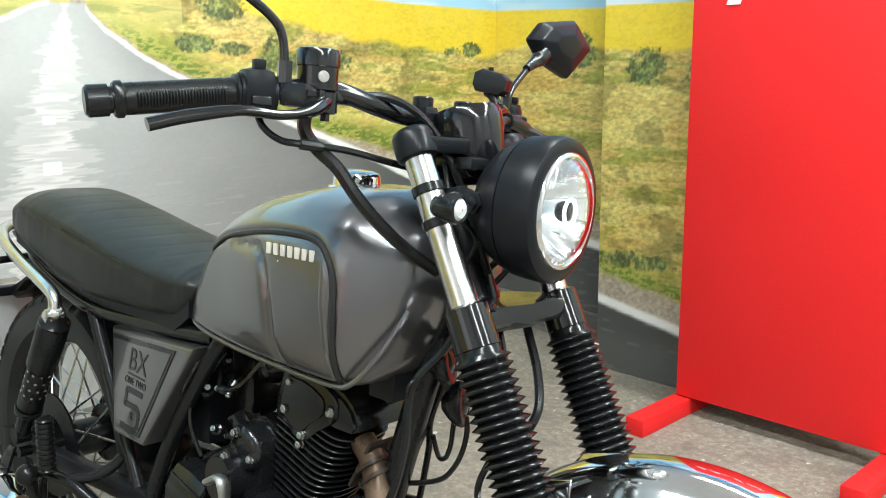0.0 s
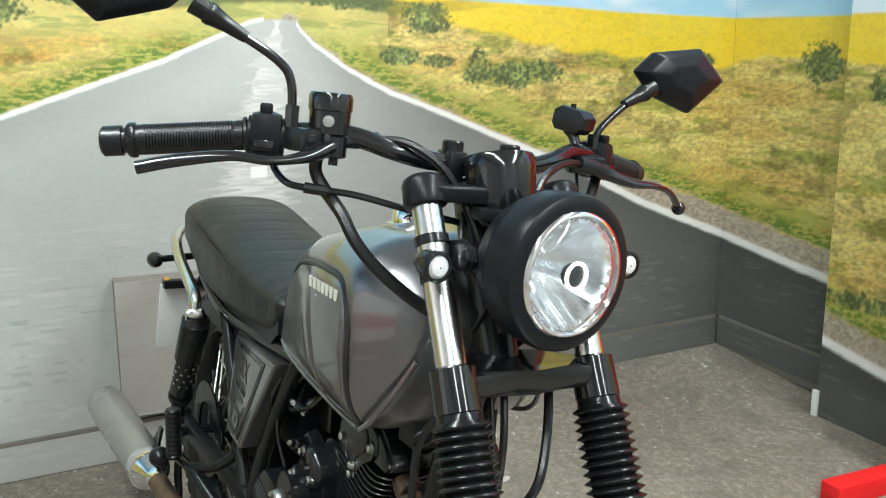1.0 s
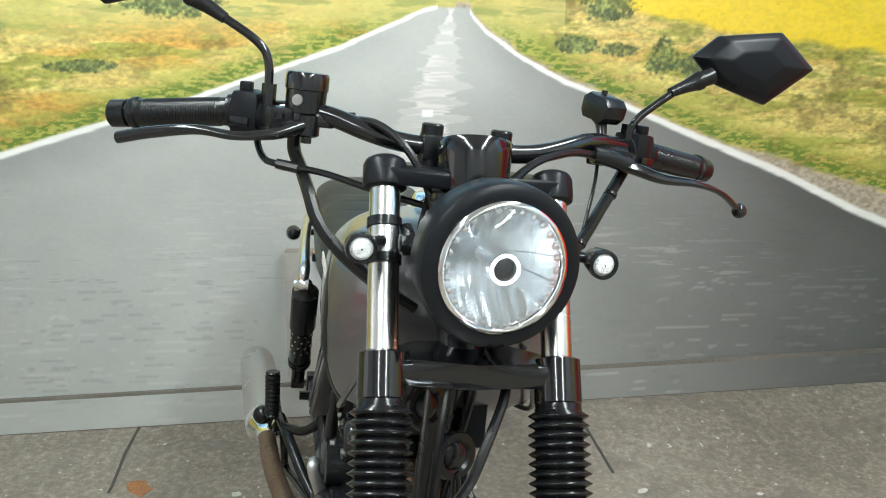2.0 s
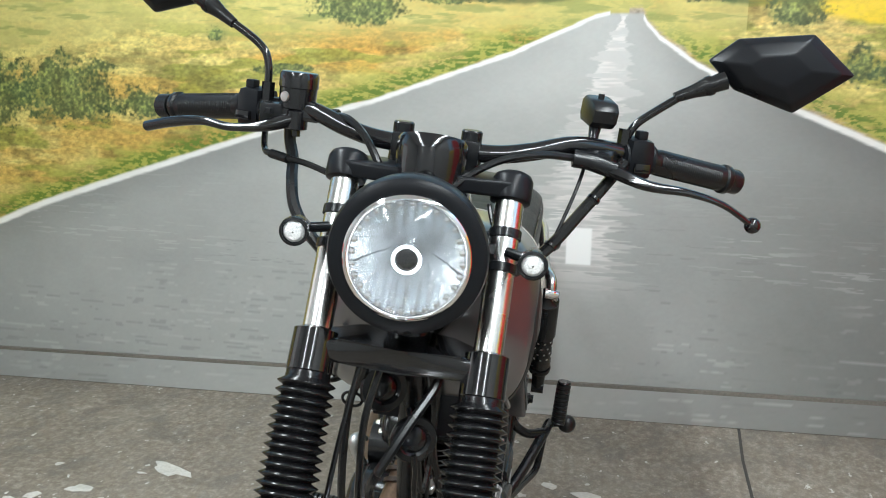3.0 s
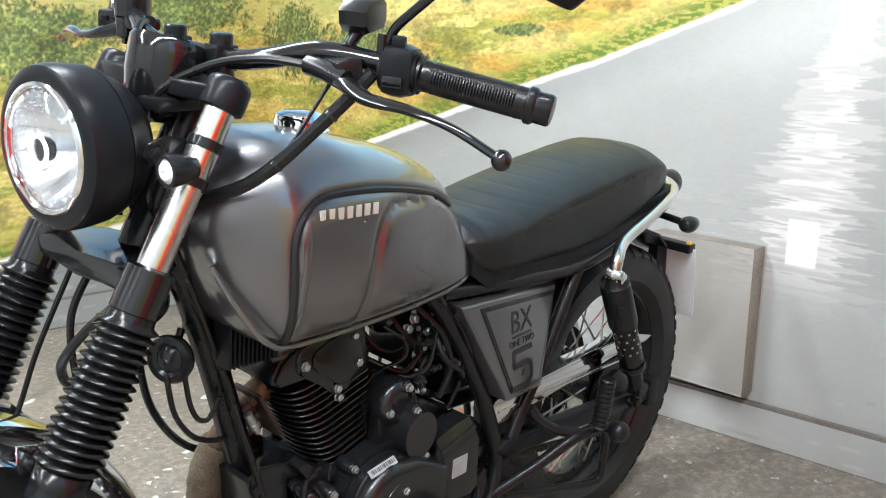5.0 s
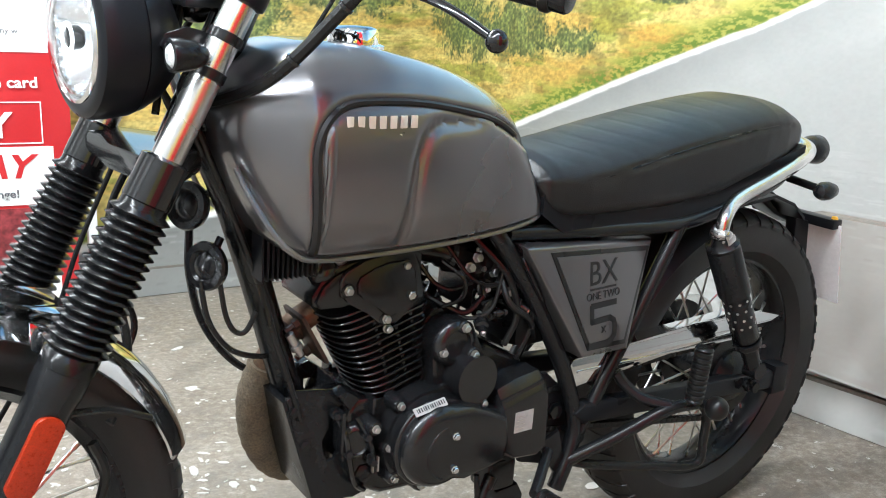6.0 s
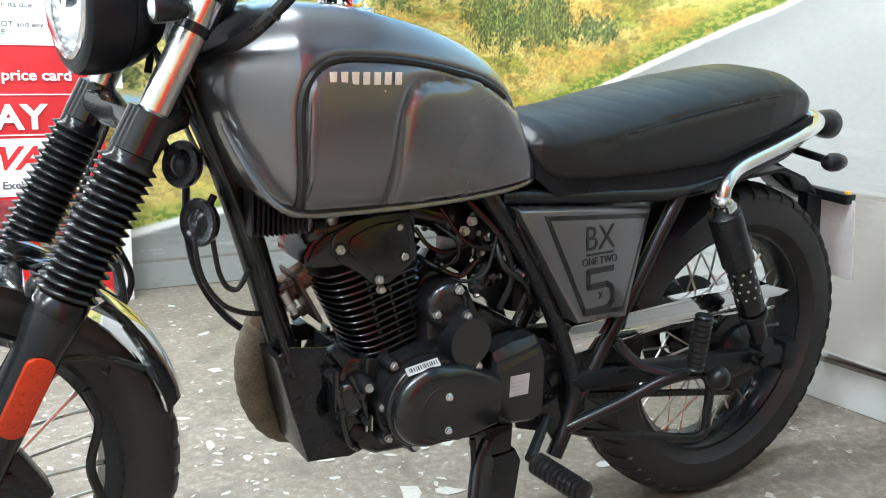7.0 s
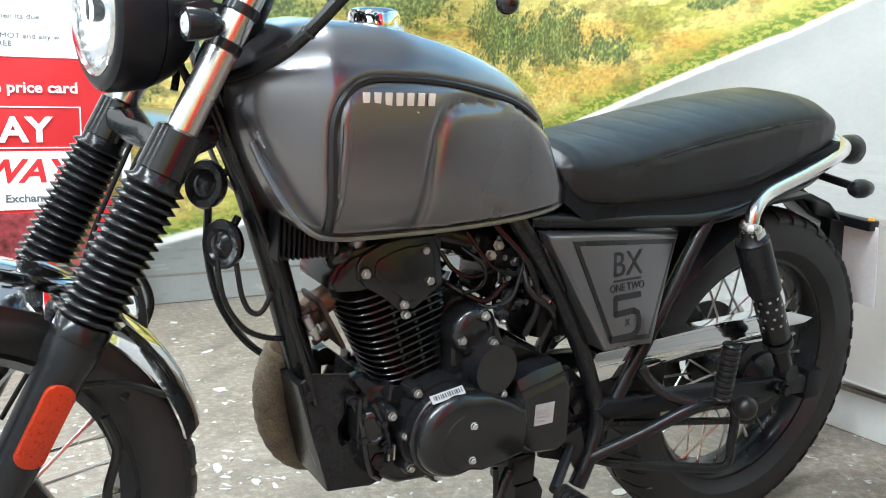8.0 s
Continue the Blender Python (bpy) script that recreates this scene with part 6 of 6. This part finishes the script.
HOSES = [((0.06, 0.05, 0.62), (0.03, 0.075, 0.575), (-0.01, 0.08, 0.565), (-0.03, 0.06, 0.60)), ((0.02, 0.06, 0.63), (-0.02, 0.09, 0.58), (-0.04, 0.095, 0.52), (-0.03, 0.085, 0.47)),
         ((0.055, 0.04, 0.53), (0.03, 0.07, 0.515), (0.0, 0.085, 0.53), (-0.02, 0.08, 0.58)), ((-0.02, 0.06, 0.63), (-0.055, 0.09, 0.57), (-0.075, 0.09, 0.50), (-0.06, 0.08, 0.44)),
         ((-0.03, 0.05, 0.61), (-0.02, 0.095, 0.545), (-0.06, 0.10, 0.51), (-0.09, 0.08, 0.47)), ((0.07, 0.055, 0.60), (0.05, 0.08, 0.58), (0.045, 0.075, 0.55), (0.06, 0.05, 0.53)),
         ((-0.05, 0.05, 0.63), (-0.04, 0.1, 0.60), (-0.07, 0.105, 0.55), (-0.10, 0.09, 0.52))]
for k, h in enumerate(HOSES):
    h = [(x - 0.034, y, z) for x, y, z in h]
    cable(h, 0.0032 + 0.0016 * (k % 3 == 1), "hose", RUBBER, False)
    if k % 3 == 0:
        cable([(x, -y, z) for x, y, z in h], 0.0034, "hose", BLACK, False)
crnd = random.Random(9)
for k in range(26):
    q = Vector((crnd.uniform(-0.100, -0.018), (1 if k < 16 else -1) * crnd.uniform(0.045, 0.085), crnd.uniform(0.490, 0.635)))
    axis = Vector((crnd.uniform(-1, 1), (1 if k < 16 else -1) * crnd.uniform(0.2, 1), crnd.uniform(-1, 1)))
    r = crnd.uniform(0.006, 0.013)
    if k % 3 == 2:
        bm = box(B(), (-r, -r, -r * 1.6), (r, r, r * 1.6), 0.002, Matrix.Translation(q) @ pose(0, 0, 0, crnd.uniform(-40, 40), crnd.uniform(-40, 40), 0))
    else:
        bm = lathe(B(), q, axis, [(-r * 1.6, r * 0.7), (-r, r * 0.7), (-r * 0.9, r), (r * 0.3, r), (r * 0.5, r * 0.6), (r * 1.5, r * 0.55)], 14)
    fit_ob = part("fitting", bm, ENGINE if k % 4 else SATIN, carb)
    part("bolt", bolt(B(), q + axis.normalized() * r * 1.4, axis, 0.0038, 0.003), STEEL, fit_ob)
cable([(0.055, 0.03, 0.590), (0.040, 0.045, 0.566), (0.015, 0.055, 0.556), (-0.015, 0.06, 0.565)], 0.0036, "hose", RUBBER, False)
cable([(0.045, 0.02, 0.545), (0.020, 0.05, 0.530), (-0.005, 0.065, 0.522), (-0.030, 0.07, 0.545)], 0.0044, "hose", RUBBER, False)
# cables down the front tube and two horns
cable([(0.375, 0.03, 0.79), (0.340, 0.035, 0.70), (0.294, 0.03, 0.585), (0.282, 0.04, 0.53), (0.262, 0.05, 0.46), (0.246, 0.055, 0.405)], 0.0048, "wiring_loom", RUBBER, False)
cable([(0.344, 0.02, 0.60), (0.341, 0.02, 0.580), (0.336, 0.022, 0.552), (0.326, 0.024, 0.532), (0.312, 0.026, 0.530), (0.298, 0.028, 0.556)], 0.0036, "horn_wire", RUBBER, False)
cable([(0.366, 0.016, 0.60), (0.365, 0.02, 0.580), (0.359, 0.02, 0.552), (0.346, 0.02, 0.526), (0.325, 0.02, 0.503), (0.29, 0.015, 0.488), (0.25, 0.0, 0.48)], 0.0038, "hose", RUBBER, False)
cable([(0.36, 0.025, 0.74), (0.318, 0.03, 0.65), (0.290, 0.028, 0.575), (0.262, 0.022, 0.50), (0.235, 0.02, 0.43)], 0.0045, "hose", SATIN, False)
for c, ax in (((0.356, 0.012, 0.618), (0.88, 0.45, 0.1)), ((0.364, -0.03, 0.684), (0.85, 0.5, 0.2))):
    bm = lathe(B(), c, ax, [(-0.022, 0.010), (-0.014, 0.020), (-0.004, 0.029), (0.004, 0.031), (0.008, 0.029), (0.009, 0.021), (0.006, 0.017), (0.010, 0.012), (0.012, 0.003)], 30)
    horn = part("horn", bm, SATIN, bike, "round black horn")
    bm = rod(B(), c, (0.335, 0.0, c[2] + 0.03), 0.005)
    part("horn_bracket", bm, SATIN, horn)

# ---- rear drive, footrests, stand ----
bm = lathe(B(), AXLE_R + Vector((0, 0.068, 0)), (0, 1, 0), [(0, 0.03), (0.0001, 0.082), (0.006, 0.082), (0.0061, 0.03)], 40, cap=False)
part("sprocket", bm, SATIN, rear_wheel, "black rear sprocket")
bm = lathe(B(), AXLE_R + Vector((0, 0.05, 0)), (0, 1, 0), [(0, 0.055), (0.03, 0.052), (0.045, 0.035), (0.05, 0.02)], 30)
part("sprocket_carrier", bm, SATIN, rear_wheel)
bm = lathe(B(), AXLE_R + Vector((0, -0.066, 0)), (0, -1, 0), [(0, 0.06), (0.0001, 0.105), (0.004, 0.105), (0.0041, 0.06)], 40, cap=False)
part("brake_disc", bm, SATIN, rear_wheel)
bm = rod(B(), AXLE_R + Vector((0, -0.135, 0)), AXLE_R + Vector((0, 0.135, 0)), 0.010, seg=14)
lathe(bm, AXLE_R + Vector((0, 0.116, 0)), (0, 1, 0), [(0, 0.013), (0.010, 0.013), (0.012, 0.010)], 6)
part("rear_axle", bm, SATIN, bike)
# chain: two runs of links
a0 = Vector((-0.095, 0.075, 0.345))
for end, start in ((AXLE_R + Vector((0, 0.075, -0.082)), a0 + Vector((0, 0, -0.026))), (AXLE_R + Vector((0, 0.075, 0.082)), a0 + Vector((0, 0, 0.026)))):
    d = end - start
    bm = B()
    n = 38
    for k in range(n):
        p = start + d * ((k + 0.5) / n)
        ang = math.degrees(math.atan2(d.z, -d.x))
        box(bm, (-0.0068, -0.0055, -0.0052), (0.0068, 0.0055, 0.0052), 0.0015, Matrix.Translation(p) @ pose(0, 0, 0, 0, ang, 0))
    tagged(part("chain", bm, SATIN, bike, "dark drive chain"), kind="stuff")
# chrome chain guard
bm = slab(B(), [(-0.19, 0.408), (-0.20, 0.424), (-0.484, 0.440), (-0.66, 0.437), (-0.722, 0.420), (-0.70, 0.412), (-0.577, 0.410), (-0.323, 0.386), (-0.20, 0.376)], 0.090, 0.094, 0.001)
cg = part("chain_guard", bm, CHROME, bike, "chrome chain guard")
bm = box(B(), (-0.455, 0.058, -0.0012), (0.0, 0.094, 0.0012), 0.0005, Matrix.Translation((-0.205, 0, 0.424)) @ pose(0, 0, 0, 0, 1.8, 0))
part("guard_top", bm, CHROME, cg)
bm = box(B(), (-0.46, 0.094, -0.002), (0.0, 0.0965, 0.002), 0.0008, Matrix.Translation((-0.21, 0, 0.402)) @ pose(0, 0, 0, 0, -1.0, 0))
part("guard_rib", bm, CHROME, cg)


def footrest(p, q, r, label):
    p, q = Vector(p), Vector(q)
    d = q - p
    L = d.length
    prof = [(0, r * 0.9), (0.003, r)]
    n = 9
    for k in range(n):
        t, w = 0.006 + (L - 0.012) * k / n, (L - 0.012) / n
        prof += [(t, r * 0.84), (t + w * 0.2, r), (t + w * 0.75, r), (t + w * 0.95, r * 0.84)]
    prof += [(L - 0.003, r), (L, r * 0.85)]
    return part("footrest", lathe(B(), p, d, prof, 16), RUBBER, bike, label, 50)


for s in (1, -1):
    footrest((-0.094, s * 0.165, 0.250), (-0.108, s * 0.262, 0.246), 0.0175, "ribbed black rubber rider footrest")
    pipe([(-0.156, s * 0.106, 0.284), (-0.125, s * 0.130, 0.270), (-0.088, s * 0.158, 0.254)], 0.0085, "footrest_arm")
    part("footrest_plate", slab(B(), [(-0.135, 0.298), (-0.175, 0.315), (-0.196, 0.250), (-0.176, 0.238)], s * 0.098, s * 0.106, 0.002), SATIN, bike)
    footrest((-0.372, s * 0.197, 0.362), (-0.375, s * 0.200, 0.455), 0.015, "ribbed passenger footrest folded up")
    bm = ball(B(), (-0.408, s * 0.216, 0.350), 0.0195)
    rod(bm, (-0.41, s * 0.18, 0.345), (-0.408, s * 0.212, 0.350), 0.008)
    part("bobbin", bm, RUBBER, bike, "black rubber bobbin")
# gear lever, stand
pipe([(-0.022, 0.10, 0.275), (-0.024, 0.105, 0.235), (-0.022, 0.11, 0.18), (-0.016, 0.13, 0.165)], 0.0045, "gear_lever", SATIN)
pipe([(-0.050, 0.10, 0.266), (-0.026, 0.110, 0.222), (0.012, 0.165, 0.12), (0.032, 0.22, 0.026)], 0.0095, "side_stand", SATIN, label="black side stand holding the machine")
bm = box(B(), (0.0, 0.195, 0.0165), (0.065, 0.25, 0.0245), 0.003)
part("stand_foot", bm, SATIN, bike)
bm = box(B(), (-0.098, 0.055, 0.236), (-0.045, 0.100, 0.285), 0.006)
box(bm, (-0.086, 0.058, 0.222), (-0.074, 0.092, 0.245), 0.003)
slab(bm, [(-0.066, 0.232), (-0.108, 0.236), (-0.120, 0.215), (-0.112, 0.120), (-0.060, 0.120)], 0.060, 0.098, 0.004)
part("stand_bracket", bm, SATIN, bike)
bm = tube(B(), [(0.03, -0.12, 0.40), (0.045, -0.135, 0.448), (0.03, -0.132, 0.456), (0.0, -0.13, 0.440)], 0.010, 10, 6, 0.6)
part("clutch_arm", bm, ALU, bike, "bare aluminium lever arm")


# ---- things in the room ----
SKIRT = material("grey_skirting", (0.15, 0.135, 0.115), 0.55, vary=0.3, scale=6, bump=0.3)
CRACK = material("dark_joint", (0.06, 0.055, 0.05), 0.8, vary=0.3)
STAIN = material("rust_stain", (0.30, 0.13, 0.05), 0.7, vary=0.5, scale=40)
CHIP = material("pale_paint_chip", (0.52, 0.50, 0.46), 0.6, vary=0.2, scale=30, bump=0.4)
PHOTO = material("dark_red_photo", (0.20, 0.03, 0.035), 0.35, vary=0.9, scale=22, fine=60, bump=0.0)
INK = material("grey_print", (0.12, 0.12, 0.13), 0.5, vary=0.05, bump=0.0)


def skirting(name, lo, hi):
    return structure(name, box(B(), lo, hi, 0.003), SKIRT, "low grey skirting at the foot of the wall")


ends = [(LEFT + 0.02, floor_z(BACK, LEFT)), (RIGHT - 0.02, floor_z(BACK, RIGHT))]
back_board = [(ends[0][0], ends[0][1] - 0.02), (ends[1][0], ends[1][1] - 0.02), (ends[1][0], ends[1][1] + 0.108), (ends[0][0], ends[0][1] + 0.108)]
structure("baseboard", slab(B(), back_board, BACK + 0.0035, BACK + 0.018, 0.003, "x"), SKIRT, "low grey skirting at the foot of the wall")
skirting("baseboard", (BACK + 0.02, LEFT + 0.0035, 0), (1.2, LEFT + 0.018, 0.106))
side = Matrix.Translation((BACK, RIGHT, 0)) @ Matrix.Rotation(FLARE, 4, "Z")
bm = slab(B(), [(0.02, 0.055), (0.70, -0.03), (0.70, 0.10), (0.02, 0.186)], -0.018, -0.0035, 0.003)
bmesh.ops.transform(bm, matrix=side, verts=bm.verts[:])
structure("baseboard", bm, SKIRT, "low grey skirting at the foot of the wall")
for origin, along, out, length, u0, way, rise in (((BACK + 0.017, LEFT + 0.02, 0), (0, 1, 0), (1, 0, 0), RIGHT - LEFT - 0.04, LEFT, 1, (floor_z(BACK, LEFT), 0.030)), ((BACK + 0.02, LEFT + 0.017, 0), (1, 0, 0), (0, 1, 0), 1.73, LEFT, -1, (0.0, 0.0)), ((BACK + 0.02, RIGHT - 0.0125, 0), (math.cos(FLARE), math.sin(FLARE), 0), (math.sin(FLARE), -math.cos(FLARE), 0), 0.66, RIGHT, 1, (0.080, -0.125))):
    print_sheet("skirting_print", "printed grey facing of the skirting", origin, along, out, length, u0, way, 0.003, 0.099, cell=0.008, rise=rise)
solid("corner_strip", box(B(), (STEP - 0.012, NEAR - 0.014, 0), (STEP + 0.010, NEAR - 0.0035, 0.085), 0.002), WHITE, "short white strip at the foot of a wall corner", "strip", "structure")

# boxed-in hatch on the back wall, covered by the print
WOOD = material("brown_board_edge", (0.25, 0.215, 0.18), 0.6, vary=0.4, scale=20)
hatch = structure("hatch", box(B(), (BACK + 0.0035, -0.345, 0.155), (BACK + 0.058, -0.056, 0.531), 0.003), WOOD, "boxed-in wall hatch covered by the mural print")
sheet = print_sheet("hatch_face", "print on the hatch", (BACK + 0.0565, -0.345, 0), (0, 1, 0), (1, 0, 0), 0.289, -0.345, 1, 0.155, 0.531)
sheet.parent = hatch
for key in ("category", "kind"):
    del sheet[key]

# red board on feet
board = thing("red_display_board", "tall plain red display board standing on two red feet", "display board")
part("panel", box(B(), (-0.252, 1.500, 0.055), (0.42, 1.535, 1.95), 0.004), RED, board)
for x in (-0.235, 0.38):
    part("foot", box(B(), (x - 0.03, 1.255, 0.0), (x + 0.03, 1.62, 0.052), 0.004), RED, board)
for x0, x1, z0, z1, sl in ((-0.070, -0.020, 1.200, 1.33, 0.05), (0.03, 0.19, 1.245, 1.27, 0.02), (0.05, 0.09, 1.25, 1.35, 0.05), (0.23, 0.27, 1.245, 1.35, 0.05), (0.33, 0.46, 1.245, 1.27, 0.02)):
    bm = slab(B(), [(x0 - 0.08, z0), (x1 - 0.09, z0), (x1 - 0.09 + sl, z1), (x0 - 0.08 + sl, z1)], 1.4965, 1.4995)
    part("white_mark", bm, WHITE, board, "bold white printed mark")

# red and white notice board with advertising print
notice = thing("notice_board", "red and white advertising notice board with printed offers", "notice board")
NY = -2.03
part("panel", box(B(), (0.205, NY - 0.06, 0.06), (1.02, NY, 1.55), 0.006), RED_FLAT, notice)
for x in (0.235, 0.96):
    part("foot", box(B(), (x - 0.025, NY - 0.12, 0.0), (x + 0.025, NY + 0.06, 0.062), 0.004), RED_FLAT, notice)
part("white_sheet", box(B(), (0.252, NY, 0.852), (0.985, NY + 0.003, 1.5)), WHITE, notice, "white printed sheet")
part("white_sheet", box(B(), (0.262, NY, 0.385), (0.985, NY + 0.003, 0.566)), WHITE, notice, "white printed sheet")
part("photo", box(B(), (0.262, NY, 0.17), (0.985, NY + 0.003, 0.375)), PHOTO, notice, "dark red blurred photograph")
part("white_sheet", box(B(), (0.262, NY, 0.07), (0.985, NY + 0.003, 0.155)), WHITE, notice)
for lo, hi in (((0.289, 0.700), (0.985, 0.7035)), ((0.289, 0.575), (0.985, 0.5785)), ((0.289, 0.5785), (0.2925, 0.700))):
    part("outline", box(B(), (lo[0], NY, lo[1]), (hi[0], NY + 0.003, hi[1])), WHITE, notice)


def notice_text(words, size, x, z, mat, squeeze=1.0, shear=0.0, bold=0.0):
    m = Matrix(((-1, 0, 0, x + 0.022), (0, 0, 1, NY + 0.0042), (0, 1, 0, z), (0, 0, 0, 1)))
    return tagged(lettering("printed_line", words, size, m, mat, notice, 0.001, shear, squeeze, "RIGHT", bold * size), kind="stuff")


notice_text("e price card", 0.046, 0.272, 0.760, WHITE, 1.08, 0.0, 0.022)
notice_text("DAY", 0.106, 0.355, 0.629, WHITE, 1.08, 0.0, 0.03)
notice_text("WAY", 0.100, 0.312, 0.502, RED_FLAT, 1.1, 0.3, 0.025)
notice_text("Exchange!", 0.034, 0.345, 0.420, INK, 1.1, 0.0, 0.02)
notice_text("when its due", 0.023, 0.372, 0.972, INK, 1.1)
notice_text("s the MOT and any w", 0.023, 0.318, 0.914, INK, 1.1)
notice_text("FREE", 0.023, 0.452, 0.890, INK, 1.1)
tagged(finish("white_post", box(B(), (0.135, -2.11, 0.0), (0.165, -2.075, 1.2), 0.003), WHITE), "narrow white upright post beside the notice board", "post")

# paint chips, stain and joints on the floor
rnd = random.Random(11)
bm = B()


def chip(x, y, r, stretch, turn):
    if x < -0.83:
        return
    n = rnd.randint(7, 11)
    pts = []
    for k in range(n):
        a = 2 * math.pi * k / n
        q = r * (0.55 + 0.7 * rnd.random())
        px, py = q * math.cos(a) * stretch, q * math.sin(a)
        pts.append((x + px * math.cos(turn) - py * math.sin(turn), y + px * math.sin(turn) + py * math.cos(turn)))
    slab(bm, pts, 0.0002, rnd.uniform(0.0008, 0.0024), 0, "z")


for _ in range(150):
    x, y = rnd.uniform(-1.0, 1.3), rnd.gauss(-0.35, 0.75)
    if LEFT + 0.1 < y < NEAR - 0.2:
        chip(x, y, rnd.choice((0.004, 0.006, 0.008, 0.011, 0.018)), rnd.uniform(1, 2.2), rnd.uniform(0, 3.1))
for _ in range(520):
    x, y = rnd.gauss(0.3, 0.45), rnd.gauss(-0.75, 0.5)
    if LEFT + 0.05 < y < 0.9 and x > -0.9:
        chip(x, y, rnd.choice((0.0018, 0.0025, 0.0035, 0.005)), rnd.uniform(1, 3.2), rnd.uniform(0, 3.1))
for x, y, r, st in ((-0.63, -0.98, 0.03, 2.4), (-0.79, 0.02, 0.02, 1.5), (-0.76, 0.12, 0.02, 2.0), (0.0, -0.25, 0.03, 2.2), (-0.1, -0.36, 0.022, 1.8), (-0.33, 0.2, 0.022, 2.2), (-0.2, 0.14, 0.03, 1.6)):
    chip(x, y, r, st, 1.2)
tagged(finish("paint_chips", bm, CHIP), "scattered pale paint chips on the floor", "paint", kind="stuff")
bm = B()
chip(-0.82, -0.70, 0.03, 1.6, 0.3)
tagged(finish("rust_mark", bm, STAIN), "orange rust mark on the concrete floor", "stain", kind="structure")
for y in (-0.785, 0.515):
    bm = B()
    rings_to(bm, [[(x, y + d + (0.012 if x > -1 else 0.0), floor_z(x, y) + h) for d, h in ((-0.004, 0.0001), (0.004, 0.0001), (0.004, 0.0012), (-0.004, 0.0012))] for x in (BACK + 0.02, -1.03, -0.84, -0.80)])
    structure("joint", bm, CRACK, "dark joint in the concrete floor")

# ceiling fittings
for lx, ly, watts in LAMPS:
    light = thing("ceiling_light", "slim white ceiling light with a lit diffuser", "ceiling light", "ceiling lights")
    light.location = (lx, ly, HIGH)
    part("frame", box(B(), (-LX / 2 - 0.02, -LY / 2 - 0.02, -0.05), (LX / 2 + 0.02, LY / 2 + 0.02, 0.0), 0.004), WHITE, light)
    part("diffuser", box(B(), (-LX / 2, -LY / 2, -0.056), (LX / 2, LY / 2, -0.0505), 0.002), DIFFUSER, light)
